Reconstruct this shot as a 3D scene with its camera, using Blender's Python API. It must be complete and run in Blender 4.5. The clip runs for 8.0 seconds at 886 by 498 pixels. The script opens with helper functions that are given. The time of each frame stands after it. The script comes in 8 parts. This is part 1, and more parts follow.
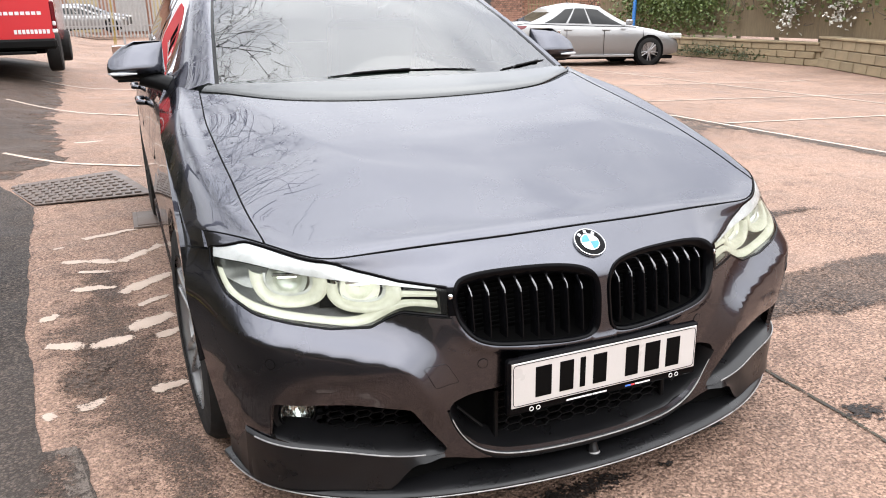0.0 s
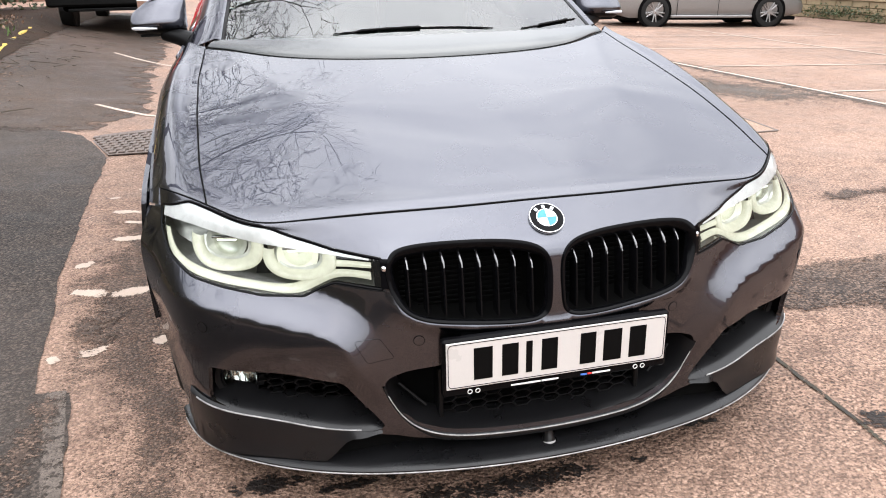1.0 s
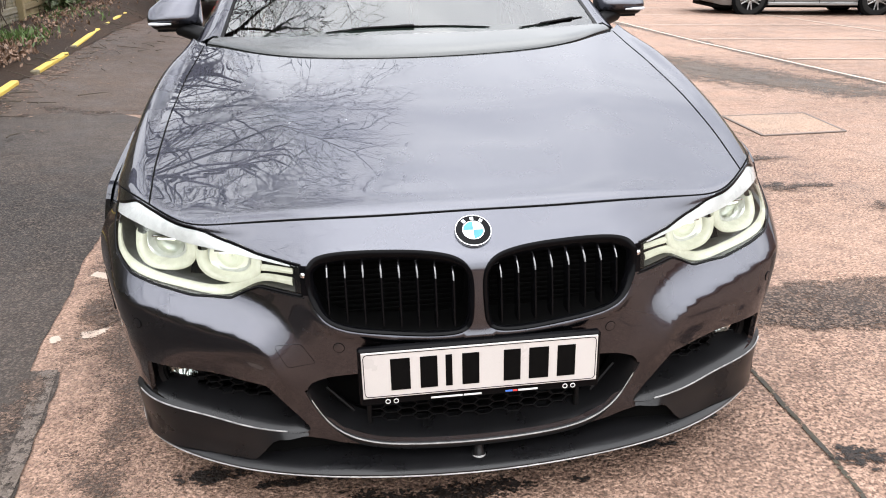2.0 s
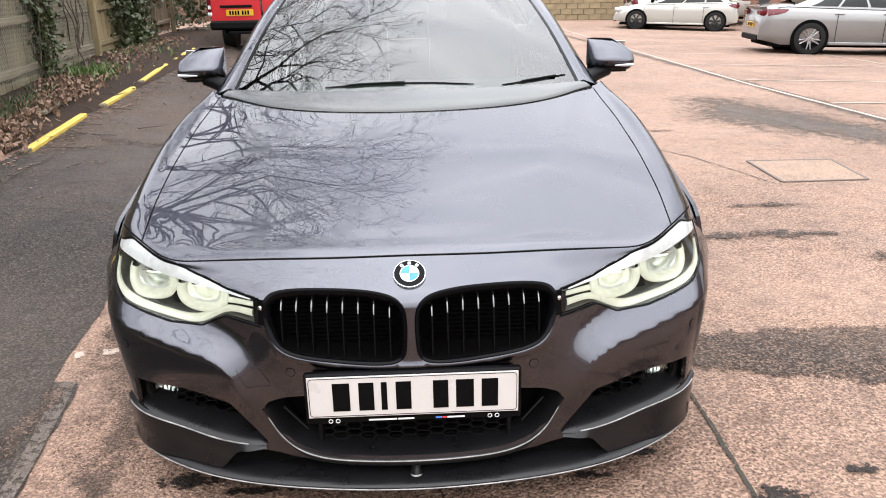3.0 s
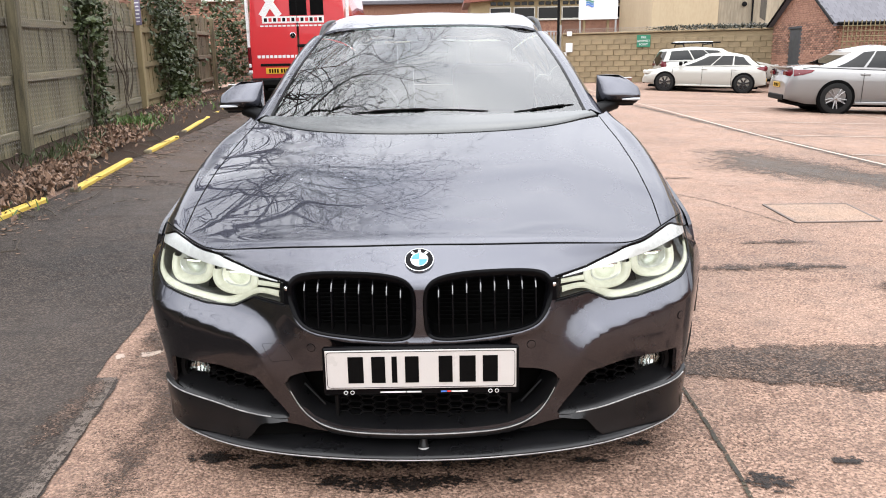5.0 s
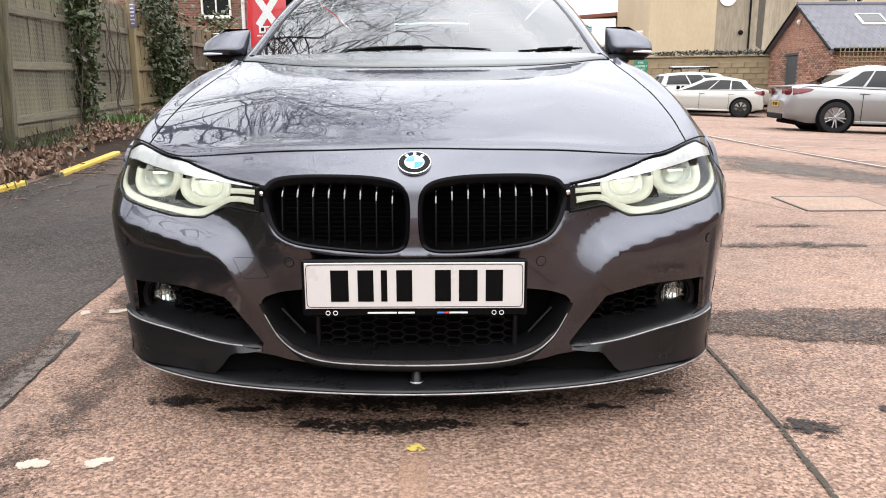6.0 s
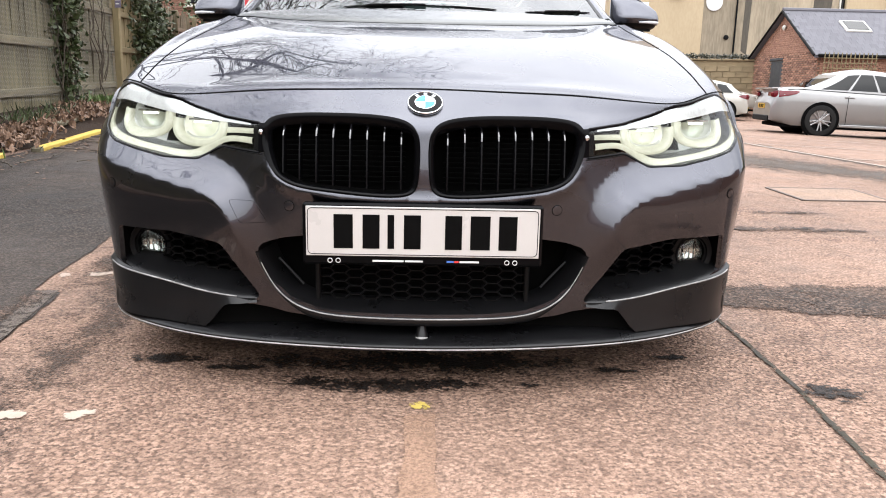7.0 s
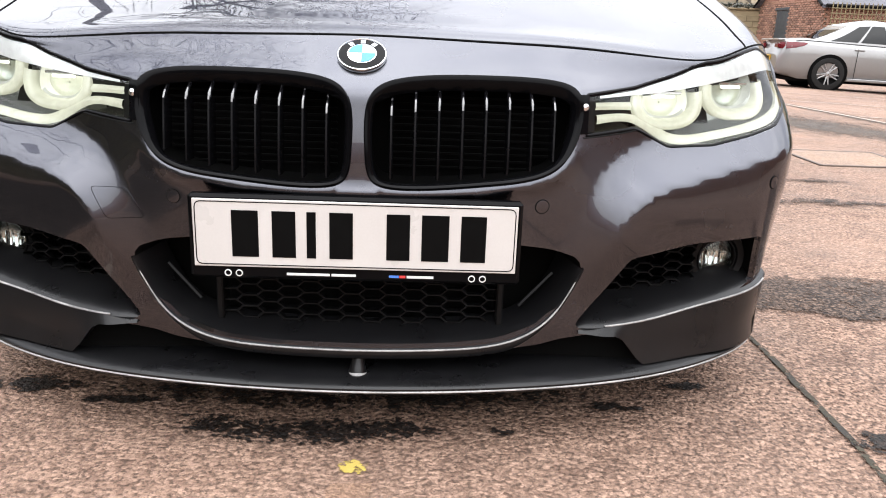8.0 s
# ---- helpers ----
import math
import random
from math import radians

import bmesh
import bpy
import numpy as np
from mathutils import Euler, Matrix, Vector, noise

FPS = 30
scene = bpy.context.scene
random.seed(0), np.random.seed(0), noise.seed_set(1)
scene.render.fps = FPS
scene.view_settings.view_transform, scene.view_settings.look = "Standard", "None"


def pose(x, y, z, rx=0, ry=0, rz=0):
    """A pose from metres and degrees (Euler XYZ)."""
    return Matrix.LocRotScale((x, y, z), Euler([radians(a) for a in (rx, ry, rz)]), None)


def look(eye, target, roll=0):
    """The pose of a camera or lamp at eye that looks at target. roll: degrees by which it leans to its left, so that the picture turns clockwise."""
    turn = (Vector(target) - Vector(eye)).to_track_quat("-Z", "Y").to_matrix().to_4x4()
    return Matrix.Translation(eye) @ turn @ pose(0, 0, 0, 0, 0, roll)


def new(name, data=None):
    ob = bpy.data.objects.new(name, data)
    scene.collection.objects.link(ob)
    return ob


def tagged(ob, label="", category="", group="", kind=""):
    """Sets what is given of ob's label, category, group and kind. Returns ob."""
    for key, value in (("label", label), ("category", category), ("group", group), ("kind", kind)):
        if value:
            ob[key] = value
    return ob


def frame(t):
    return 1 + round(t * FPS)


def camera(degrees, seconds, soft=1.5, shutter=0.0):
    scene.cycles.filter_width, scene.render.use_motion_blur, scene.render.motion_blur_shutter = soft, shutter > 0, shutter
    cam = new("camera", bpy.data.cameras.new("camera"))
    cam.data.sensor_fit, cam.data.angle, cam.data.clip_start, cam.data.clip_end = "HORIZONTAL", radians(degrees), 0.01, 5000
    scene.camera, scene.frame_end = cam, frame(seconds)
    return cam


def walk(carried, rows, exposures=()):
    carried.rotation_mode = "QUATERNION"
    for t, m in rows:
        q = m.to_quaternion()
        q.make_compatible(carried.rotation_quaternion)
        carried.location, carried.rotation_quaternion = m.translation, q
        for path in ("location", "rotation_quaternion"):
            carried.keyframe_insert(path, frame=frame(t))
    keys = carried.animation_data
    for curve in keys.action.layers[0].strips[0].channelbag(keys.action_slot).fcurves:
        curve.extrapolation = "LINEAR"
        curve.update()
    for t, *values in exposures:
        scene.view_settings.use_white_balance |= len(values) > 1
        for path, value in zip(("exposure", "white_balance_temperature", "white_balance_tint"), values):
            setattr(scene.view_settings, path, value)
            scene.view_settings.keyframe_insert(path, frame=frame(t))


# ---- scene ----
cam = camera(60.7, 8.0, soft=1.0)
PATH = [
    (0, (-0.991, -1.39, 1.217), (-0.259, 0.371, 0.614), -1.2),
    (0.5, (-0.796, -1.374, 1.205), (-0.21, 0.423, 0.55), -1.1),
    (1, (-0.61, -1.416, 1.199), (-0.156, 0.405, 0.506), -1.2),
    (1.5, (-0.409, -1.471, 1.216), (-0.086, 0.366, 0.496), -1.4),
    (2, (-0.248, -1.454, 1.238), (-0.029, 0.398, 0.514), -1.4),
    (2.2, (-0.181, -1.46, 1.261), (-0.004, 0.4, 0.547), -1.4),
    (3.3, (0.05, -1.8, 1.364), (0.083, 0.103, 0.749), -1.2),
    (3.5, (0.048, -1.873, 1.374), (0.065, 0.037, 0.781), -1.2),
    (4, (0.025, -2.031, 1.372), (0.015, -0.107, 0.825), -1.3),
    (4.2, (0.028, -2.077, 1.376), (0.011, -0.15, 0.84), -1.2),
    (5.5, (0.106, -1.827, 1.031), (0.092, 0.12, 0.577), -0.9),
    (6, (0.072, -1.765, 0.854), (0.068, 0.192, 0.439), -0.3),
    (6.5, (0.023, -1.749, 0.761), (0.042, 0.212, 0.364), 0.5),
    (7, (0.007, -1.684, 0.711), (0.052, 0.272, 0.296), 1.2),
    (7.5, (0.015, -1.507, 0.699), (0.082, 0.434, 0.223), 1.8),
    (8, (0.103, -1.207, 0.715), (0.165, 0.716, 0.169), 2.1),
]
walk(cam, [(t, look(eye, target, roll)) for t, eye, target, roll in PATH], [(0, 2.35), (1.5, 2.40), (4, 2.33), (5.5, 2.28), (6.5, 2.29), (8, 2.38)])

# ---- overcast daylight ----
SUN_ELEVATION, SUN_AZIMUTH = radians(48), radians(200)
world = bpy.data.worlds.new("overcast_sky")
scene.world = world
world.use_nodes = True
wn, wl = world.node_tree.nodes, world.node_tree.links
wn.clear()
w_out = wn.new("ShaderNodeOutputWorld")
w_bg = wn.new("ShaderNodeBackground")
w_sky = wn.new("ShaderNodeTexSky")
w_sky.sky_type = "NISHITA"
w_sky.sun_disc = False
w_sky.sun_elevation, w_sky.sun_rotation = SUN_ELEVATION, SUN_AZIMUTH
w_sky.air_density, w_sky.dust_density, w_sky.ozone_density = 1.0, 2.0, 1.0
w_co = wn.new("ShaderNodeTexCoord")
w_map = wn.new("ShaderNodeMapping")
w_map.inputs["Scale"].default_value = (1.0, 1.0, 2.2)
w_noise = wn.new("ShaderNodeTexNoise")
w_noise.inputs["Scale"].default_value, w_noise.inputs["Detail"].default_value = 2.6, 6.0
w_noise.inputs["Distortion"].default_value = 0.6
w_ramp = wn.new("ShaderNodeValToRGB")
w_ramp.color_ramp.elements[0].position, w_ramp.color_ramp.elements[0].color = 0.30, (5.1, 5.25, 5.75, 1)
w_ramp.color_ramp.elements[1].position, w_ramp.color_ramp.elements[1].color = 0.68, (8.7, 8.8, 9.05, 1)
w_mix = wn.new("ShaderNodeMix")
w_mix.data_type = "RGBA"
w_mix.inputs["Factor"].default_value = 0.95
wl.new(w_co.outputs["Generated"], w_map.inputs["Vector"])
wl.new(w_map.outputs["Vector"], w_noise.inputs["Vector"])
wl.new(w_noise.outputs["Fac"], w_ramp.inputs["Fac"])
wl.new(w_sky.outputs["Color"], w_mix.inputs["A"])
wl.new(w_ramp.outputs["Color"], w_mix.inputs["B"])
# an overcast sky is about three times brighter overhead than at the horizon
w_sep = wn.new("ShaderNodeSeparateXYZ")
w_grad = wn.new("ShaderNodeMapRange")
w_grad.inputs["From Min"].default_value, w_grad.inputs["From Max"].default_value = 0.0, 1.0
w_grad.inputs["To Min"].default_value, w_grad.inputs["To Max"].default_value = 0.32, 1.72
w_mul = wn.new("ShaderNodeVectorMath")
w_mul.operation = "SCALE"
wl.new(w_co.outputs["Generated"], w_sep.inputs["Vector"])
w_pow = wn.new("ShaderNodeMath")
w_pow.operation, w_pow.use_clamp = "POWER", True
w_pow.inputs[1].default_value = 1.0
wl.new(w_sep.outputs["Z"], w_pow.inputs[0])
wl.new(w_pow.outputs["Value"], w_grad.inputs["Value"])
wl.new(w_mix.outputs["Result"], w_mul.inputs[0])
wl.new(w_grad.outputs["Result"], w_mul.inputs["Scale"])
wl.new(w_mul.outputs["Vector"], w_bg.inputs["Color"])
w_bg.inputs["Strength"].default_value = 0.093
wl.new(w_bg.outputs["Background"], w_out.inputs["Surface"])

sun = new("sun", bpy.data.lights.new("sun", "SUN"))
sun.data.energy, sun.data.angle, sun.data.color = 0.50, radians(120), (1.0, 0.96, 0.90)
sun.matrix_basis = look((4, -8, 14), (0, 0, 0))

# ---- mesh tools ----
from mathutils.geometry import delaunay_2d_cdt


class Geo:
    """Vertices and faces gathered for one mesh."""

    def __init__(self):
        self.v, self.f = [], []

    def add(self, verts, faces, m=None):
        o = len(self.v)
        for p in verts:
            q = Vector(p)
            self.v.append(tuple(m @ q) if m is not None else tuple(q))
        for f in faces:
            self.f.append(tuple(i + o for i in f))
        return self

    def box(self, c, s, b=0.004, m=None):
        """A box with chamfered edges: centre, size, chamfer."""
        hx, hy, hz = s[0] / 2, s[1] / 2, s[2] / 2
        b = min(b, hx * 0.45, hy * 0.45, hz * 0.45)
        verts, idx = [], {}
        for sx in (-1, 1):
            for sy in (-1, 1):
                for sz in (-1, 1):
                    for a in range(3):
                        d = [hx - b, hy - b, hz - b]
                        d[a] += b
                        idx[(sx, sy, sz, a)] = len(verts)
                        verts.append((c[0] + sx * d[0], c[1] + sy * d[1], c[2] + sz * d[2]))
        faces = []
        sg = (-1, 1)
        for a in range(3):
            u, w = (a + 1) % 3, (a + 2) % 3
            for s0 in sg:
                q = []
                for su, sw in ((-1, -1), (1, -1), (1, 1), (-1, 1)):
                    k = [0, 0, 0]
                    k[a], k[u], k[w] = s0, su, sw
                    q.append(idx[(*k, a)])
                faces.append(tuple(q if s0 > 0 else q[::-1]))
            for su in sg:
                for sw in sg:
                    k0, k1 = [0, 0, 0], [0, 0, 0]
                    k0[a], k0[u], k0[w] = -1, su, sw
                    k1[a], k1[u], k1[w] = 1, su, sw
                    q = [idx[(*k0, u)], idx[(*k1, u)], idx[(*k1, w)], idx[(*k0, w)]]
                    faces.append(tuple(q if su * sw < 0 else q[::-1]))
        for sx in sg:
            for sy in sg:
                for sz in sg:
                    q = [idx[(sx, sy, sz, a)] for a in range(3)]
                    faces.append(tuple(q if sx * sy * sz > 0 else q[::-1]))
        return self.add(verts, faces, m)

    def tube(self, pts, r, n=8, m=None, cap=True):
        """A round bar along points; r is one radius or one for each point."""
        pts = [Vector(p) for p in pts]
        rr = r if hasattr(r, "__len__") else [r] * len(pts)
        verts, faces = [], []
        side = None
        for i, p in enumerate(pts):
            d = (pts[min(i + 1, len(pts) - 1)] - pts[max(i - 1, 0)]).normalized()
            if side is None:
                side = d.cross(Vector((0, 0, 1)) if abs(d.z) < 0.9 else Vector((1, 0, 0))).normalized()
            side = (side - d * side.dot(d)).normalized()
            up = d.cross(side)
            for k in range(n):
                a = 2 * math.pi * k / n
                verts.append(p + rr[i] * (side * math.cos(a) + up * math.sin(a)))
        for i in range(len(pts) - 1):
            for k in range(n):
                a, b = i * n + k, i * n + (k + 1) % n
                faces.append((a, a + n, b + n, b))
        if cap:
            faces.append(tuple(range(n)))
            faces.append(tuple(reversed(range((len(pts) - 1) * n, len(pts) * n))))
        return self.add(verts, faces, m)

    def lathe(self, prof, n=32, m=None, close=False, caps=True):
        """A turned shape about local z: (radius, height) pairs."""
        verts, faces = [], []
        for r, h in prof:
            for k in range(n):
                a = 2 * math.pi * k / n
                verts.append((r * math.cos(a), r * math.sin(a), h))
        rows = len(prof)
        for i in range(rows if close else rows - 1):
            j = (i + 1) % rows
            for k in range(n):
                l = (k + 1) % n
                faces.append((i * n + k, i * n + l, j * n + l, j * n + k))
        if not close and caps:
            faces.append(tuple(reversed(range(n))))
            faces.append(tuple(range((rows - 1) * n, rows * n)))
        return self.add(verts, faces, m)

    def prism(self, poly, d, m=None, b=0.0):
        """A flat outline (x, y) raised to height d in local z, its upper rim chamfered by b."""
        n = len(poly)
        c = np.mean(np.array(poly), axis=0)
        area = sum(poly[i][0] * poly[(i + 1) % n][1] - poly[(i + 1) % n][0] * poly[i][1] for i in range(n))
        if area < 0:
            poly = poly[::-1]
        rings = [[(x, y, 0) for x, y in poly]]
        if b > 0:
            rings.append([(x, y, d - b) for x, y in poly])
            top = []
            for i, (x, y) in enumerate(poly):
                p0, p1 = np.array(poly[i - 1]), np.array(poly[(i + 1) % n])
                t = p1 - p0
                nrm = np.array((-t[1], t[0])) / (np.linalg.norm(t) + 1e-9)
                top.append((x + nrm[0] * b, y + nrm[1] * b, d))
            rings.append(top)
        else:
            rings.append([(x, y, d) for x, y in poly])
        verts = [p for r in rings for p in r]
        faces = [tuple(reversed(range(n))), tuple(range((len(rings) - 1) * n, len(rings) * n))]
        for i in range(len(rings) - 1):
            for k in range(n):
                a, e = i * n + k, i * n + (k + 1) % n
                faces.append((a, e, e + n, a + n))
        return self.add(verts, faces, m)

    def grid(self, rows, close_u=False, m=None):
        """Quads over rows of points of equal length."""
        n = len(rows[0])
        verts = [p for r in rows for p in r]
        faces = []
        for i in range(len(rows) - 1):
            for k in range(n if close_u else n - 1):
                l = (k + 1) % n
                faces.append((i * n + k, i * n + l, (i + 1) * n + l, (i + 1) * n + k))
        return self.add(verts, faces, m)


def world_of(ob):
    m = ob.matrix_basis.copy()
    if ob.parent:
        m = world_of(ob.parent) @ ob.matrix_parent_inverse @ m
    return m


def part(name, g, material, parent=None, label="", angle=35, normals=None, flat=False):
    """One mesh object out of a Geo (or of a (verts, faces) pair), under a thing or a part."""
    v, f = (g.v, g.f) if isinstance(g, Geo) else g
    me = bpy.data.meshes.new(name)
    me.from_pydata([tuple(p) for p in v], [], f)
    me.materials.append(material)
    if not flat:
        me.polygons.foreach_set("use_smooth", [True] * len(me.polygons))
        if normals is None:
            me.set_sharp_from_angle(angle=radians(angle))
        else:
            me.normals_split_custom_set_from_vertices([tuple(q) for q in normals])
    me.update()
    ob = new(name, me)
    if parent:
        ob.parent = parent
        ob.matrix_parent_inverse = world_of(parent).inverted()
    if label:
        tagged(ob, label)
    return ob


def thing(name, at, label, category, group="", kind=""):
    ob = new(name)
    ob.empty_display_size = 0.2
    ob.matrix_basis = at if isinstance(at, Matrix) else Matrix.Translation(at)
    return tagged(ob, label, category, group, kind)


def spline_basis(knots, q):
    """Values at q of the natural cubic splines that are 1 at one knot and 0 at the others."""
    t = np.asarray(knots, float)
    q = np.asarray(q, float)
    n = len(t)
    h = np.diff(t)
    a, r = np.zeros((n, n)), np.zeros((n, n))
    a[0, 0] = a[-1, -1] = 1
    for i in range(1, n - 1):
        a[i, i - 1], a[i, i], a[i, i + 1] = h[i - 1], 2 * (h[i - 1] + h[i]), h[i]
        r[i, i - 1], r[i, i + 1] = 6 / h[i - 1], 6 / h[i]
        r[i, i] = -6 / h[i - 1] - 6 / h[i]
    mm = np.linalg.solve(a, r)
    i = np.clip(np.searchsorted(t, q) - 1, 0, n - 2)
    hh = h[i]
    x0, x1 = (t[i + 1] - q) / hh, (q - t[i]) / hh
    eye = np.eye(n)
    return (x0[:, None] * eye[i] + x1[:, None] * eye[i + 1]
            + ((x0 ** 3 - x0) * hh ** 2 / 6)[:, None] * mm[i] + ((x1 ** 3 - x1) * hh ** 2 / 6)[:, None] * mm[i + 1])


def smooth_curve(pts, n, closed=False):
    """n points on a natural spline through pts (any dimension)."""
    p = np.array(pts, float)
    if closed:
        p = np.vstack([p[-3:], p, p[:4]])
    d = np.linalg.norm(np.diff(p, axis=0), axis=1) ** 0.6
    t = np.concatenate([[0], np.cumsum(d)])
    if closed:
        q = np.linspace(t[3], t[-4], n, endpoint=False)
    else:
        q = np.linspace(0, t[-1], n)
    return spline_basis(t, q) @ p


class Surface:
    """A smooth sheet lofted through half profiles (stations) mirrored about x = 0. s runs across, v along the profiles."""

    def __init__(self, s_knots, stations, v_knots=None, shape=None):
        p = np.array(stations, float)
        mirror = p[:0:-1] * np.array((-1, 1, 1))
        self.p = np.concatenate([mirror, p])
        k = np.array(s_knots, float)
        self.s = np.concatenate([-k[:0:-1], k])
        if v_knots is None:
            d = np.linalg.norm(np.diff(p, axis=1), axis=2).mean(axis=0) ** 0.75
            v_knots = np.concatenate([[0], np.cumsum(d)]) / d.sum()
        self.v = np.array(v_knots)
        self.shape = shape
        self.table = None

    def at(self, s, v):
        s, v = np.atleast_1d(s).astype(float), np.atleast_1d(v).astype(float)
        a = spline_basis(self.s, s)
        b = spline_basis(self.v, v)
        q = np.einsum("ni,nj,ijk->nk", a, b, self.p)
        return self.shape(q) if self.shape else q

    def normal(self, s, v, e=2e-3):
        ds = self.at(s + e, v) - self.at(s - e, v)
        dv = self.at(s, v + e) - self.at(s, v - e)
        n = np.cross(ds, dv)
        return n / (np.linalg.norm(n, axis=1)[:, None] + 1e-12)

    def find(self, pts, axes, v_range=(0, 1)):
        """(s, v) of the places whose coordinates along the two axes are pts."""
        a0, a1 = axes
        ss, vv = np.meshgrid(np.linspace(self.s[0], self.s[-1], 161), np.linspace(*v_range, 161))
        g = self.at(ss.ravel(), vv.ravel())[:, [a0, a1]]
        out = []
        for p in pts:
            i = np.argmin(((g - p) ** 2).sum(axis=1))
            s, v = ss.ravel()[i], vv.ravel()[i]
            for _ in range(6):
                e = 1e-4
                f = self.at([s, s + e, s], [v, v, v + e])[:, [a0, a1]]
                j = np.array([(f[1] - f[0]) / e, (f[2] - f[0]) / e]).T
                if abs(np.linalg.det(j)) < 1e-9:
                    break
                st = np.linalg.solve(j, np.array(p) - f[0])
                st = np.clip(st, -0.03, 0.03)
                s, v = np.clip(s + st[0], self.s[0], self.s[-1]), np.clip(v + st[1], 0, 1)
            out.append((s, v))
        return np.array(out)


def inside(loops, pts):
    """Even-odd test of points against loops."""
    x, y = pts[:, 0], pts[:, 1]
    c = np.zeros(len(pts), bool)
    for lp in loops:
        a, b = lp, np.roll(lp, -1, axis=0)
        for (x0, y0), (x1, y1) in zip(a, b):
            k = (y0 > y) != (y1 > y)
            if k.any():
                c[k] ^= x[k] < (x1 - x0) * (y[k] - y0) / (y1 - y0) + x0
    return c


def panel(name, surf, loops, step, material, parent, label="", lift=0.0, flange=0.012, grid=None, thick=None):
    """A body panel cut out of a Surface: loops in (s, v), the first outside, the rest holes. Its rims turn inwards by flange."""
    loops = [np.asarray(l, float) for l in loops]
    lo, hi = loops[0].min(axis=0), loops[0].max(axis=0)
    ss, vv = np.meshgrid(np.arange(lo[0], hi[0], step[0]) + step[0] * 0.37, np.arange(lo[1], hi[1], step[1]) + step[1] * 0.41)
    pts = np.stack([ss.ravel(), vv.ravel()], axis=1)
    pts = pts[inside(loops, pts)]
    sc = np.array(step)
    rim = np.vstack(loops)
    keep = np.ones(len(pts), bool)
    for i in range(0, len(pts), 4000):
        d = np.abs((pts[i:i + 4000, None] - rim[None]) / sc).max(axis=2).min(axis=1)
        keep[i:i + 4000] = d > 0.45
    pts = pts[keep]
    allp = np.vstack([rim, pts])
    edges, o = [], 0
    for l in loops:
        edges += [(o + i, o + (i + 1) % len(l)) for i in range(len(l))]
        o += len(l)
    r = delaunay_2d_cdt([Vector(p / sc) for p in allp], edges, [], 0, 1e-7)
    q = np.array([tuple(p) for p in r[0]]) * sc
    tris = np.array(r[2])
    cen = q[tris].mean(axis=1)
    tris = tris[inside(loops, cen)]
    # stray slivers beside the openings are left out
    tag = list(range(len(q)))

    def root(i):
        while tag[i] != i:
            tag[i] = tag[tag[i]]
            i = tag[i]
        return i

    for a, b, c in tris:
        tag[root(a)] = root(b)
        tag[root(b)] = root(c)
    kin = np.array([root(a) for a in tris[:, 0]])
    ids, cnt = np.unique(kin, return_counts=True)
    tris = tris[np.isin(kin, ids[cnt == cnt.max()])]
    n3 = surf.normal(q[:, 0], q[:, 1])
    p3 = surf.at(q[:, 0], q[:, 1]) + n3 * lift
    used = np.unique(tris)
    renum = np.full(len(q), -1)
    renum[used] = np.arange(len(used))
    tris, p3, n3 = renum[tris], p3[used], n3[used]
    verts, faces, nor = list(map(tuple, p3)), [tuple(t) for t in tris], list(map(tuple, n3))
    # face direction follows the surface normal
    a, b, c = p3[tris[:, 0]], p3[tris[:, 1]], p3[tris[:, 2]]
    if (np.einsum("ij,ij->i", np.cross(b - a, c - a), n3[tris[:, 0]]) < 0).mean() > 0.5:
        faces = [f[::-1] for f in faces]
    if flange:
        count = {}
        for f in faces:
            for i in range(3):
                count[(f[i], f[(i + 1) % 3])] = 1
        border = [e for e in count if (e[1], e[0]) not in count]
        low = {}
        for k in {k for e in border for k in e}:
            low[k] = len(verts)
            verts.append(tuple(Vector(p3[k]) - Vector(n3[k]) * flange))
            nor.append(tuple(n3[k]))
        for e0, e1 in border:
            faces.append((e1, e0, low[e0], low[e1]))
    return part(name, (verts, faces), material, parent, label, normals=nor)


def loop_on(surf, pts, axes, n, v_range=(0, 1), closed=True):
    """A smooth closed outline on a surface, from a few corner places seen along two axes."""
    return surf.find(smooth_curve(pts, n, closed), axes, v_range)


def poly_dense(pts, n, corner=0.0):
    """A closed outline with straight sides, each corner rounded, n points in all."""
    p = np.array(pts, float)
    if corner > 0:
        out = []
        for i in range(len(p)):
            a, b, c = p[i - 1], p[i], p[(i + 1) % len(p)]
            la, lc = np.linalg.norm(a - b), np.linalg.norm(c - b)
            k = min(corner, la * 0.45, lc * 0.45)
            p0, p1 = b + (a - b) / la * k, b + (c - b) / lc * k
            for u in np.linspace(0, 1, 6):
                out.append((1 - u) ** 2 * p0 + 2 * u * (1 - u) * b + u * u * p1)
        p = np.array(out)
    d = np.linalg.norm(np.roll(p, -1, axis=0) - p, axis=1)
    t = np.concatenate([[0], np.cumsum(d)])
    q = np.linspace(0, t[-1], n, endpoint=False)
    # keep the given corners too when they are sharp
    if corner == 0:
        q = np.unique(np.concatenate([q, t[:-1]]))
    pp = np.vstack([p, p[:1]])
    return np.stack([np.interp(q, t, pp[:, k]) for k in range(p.shape[1])], axis=1)

# ---- materials ----
def node_mat(name):
    m = bpy.data.materials.new(name)
    m.use_nodes = True
    n, l = m.node_tree.nodes, m.node_tree.links
    return m, n, l, n["Principled BSDF"]


def set_in(b, **kw):
    for k, v in kw.items():
        b.inputs[k.replace("_", " ")].default_value = v


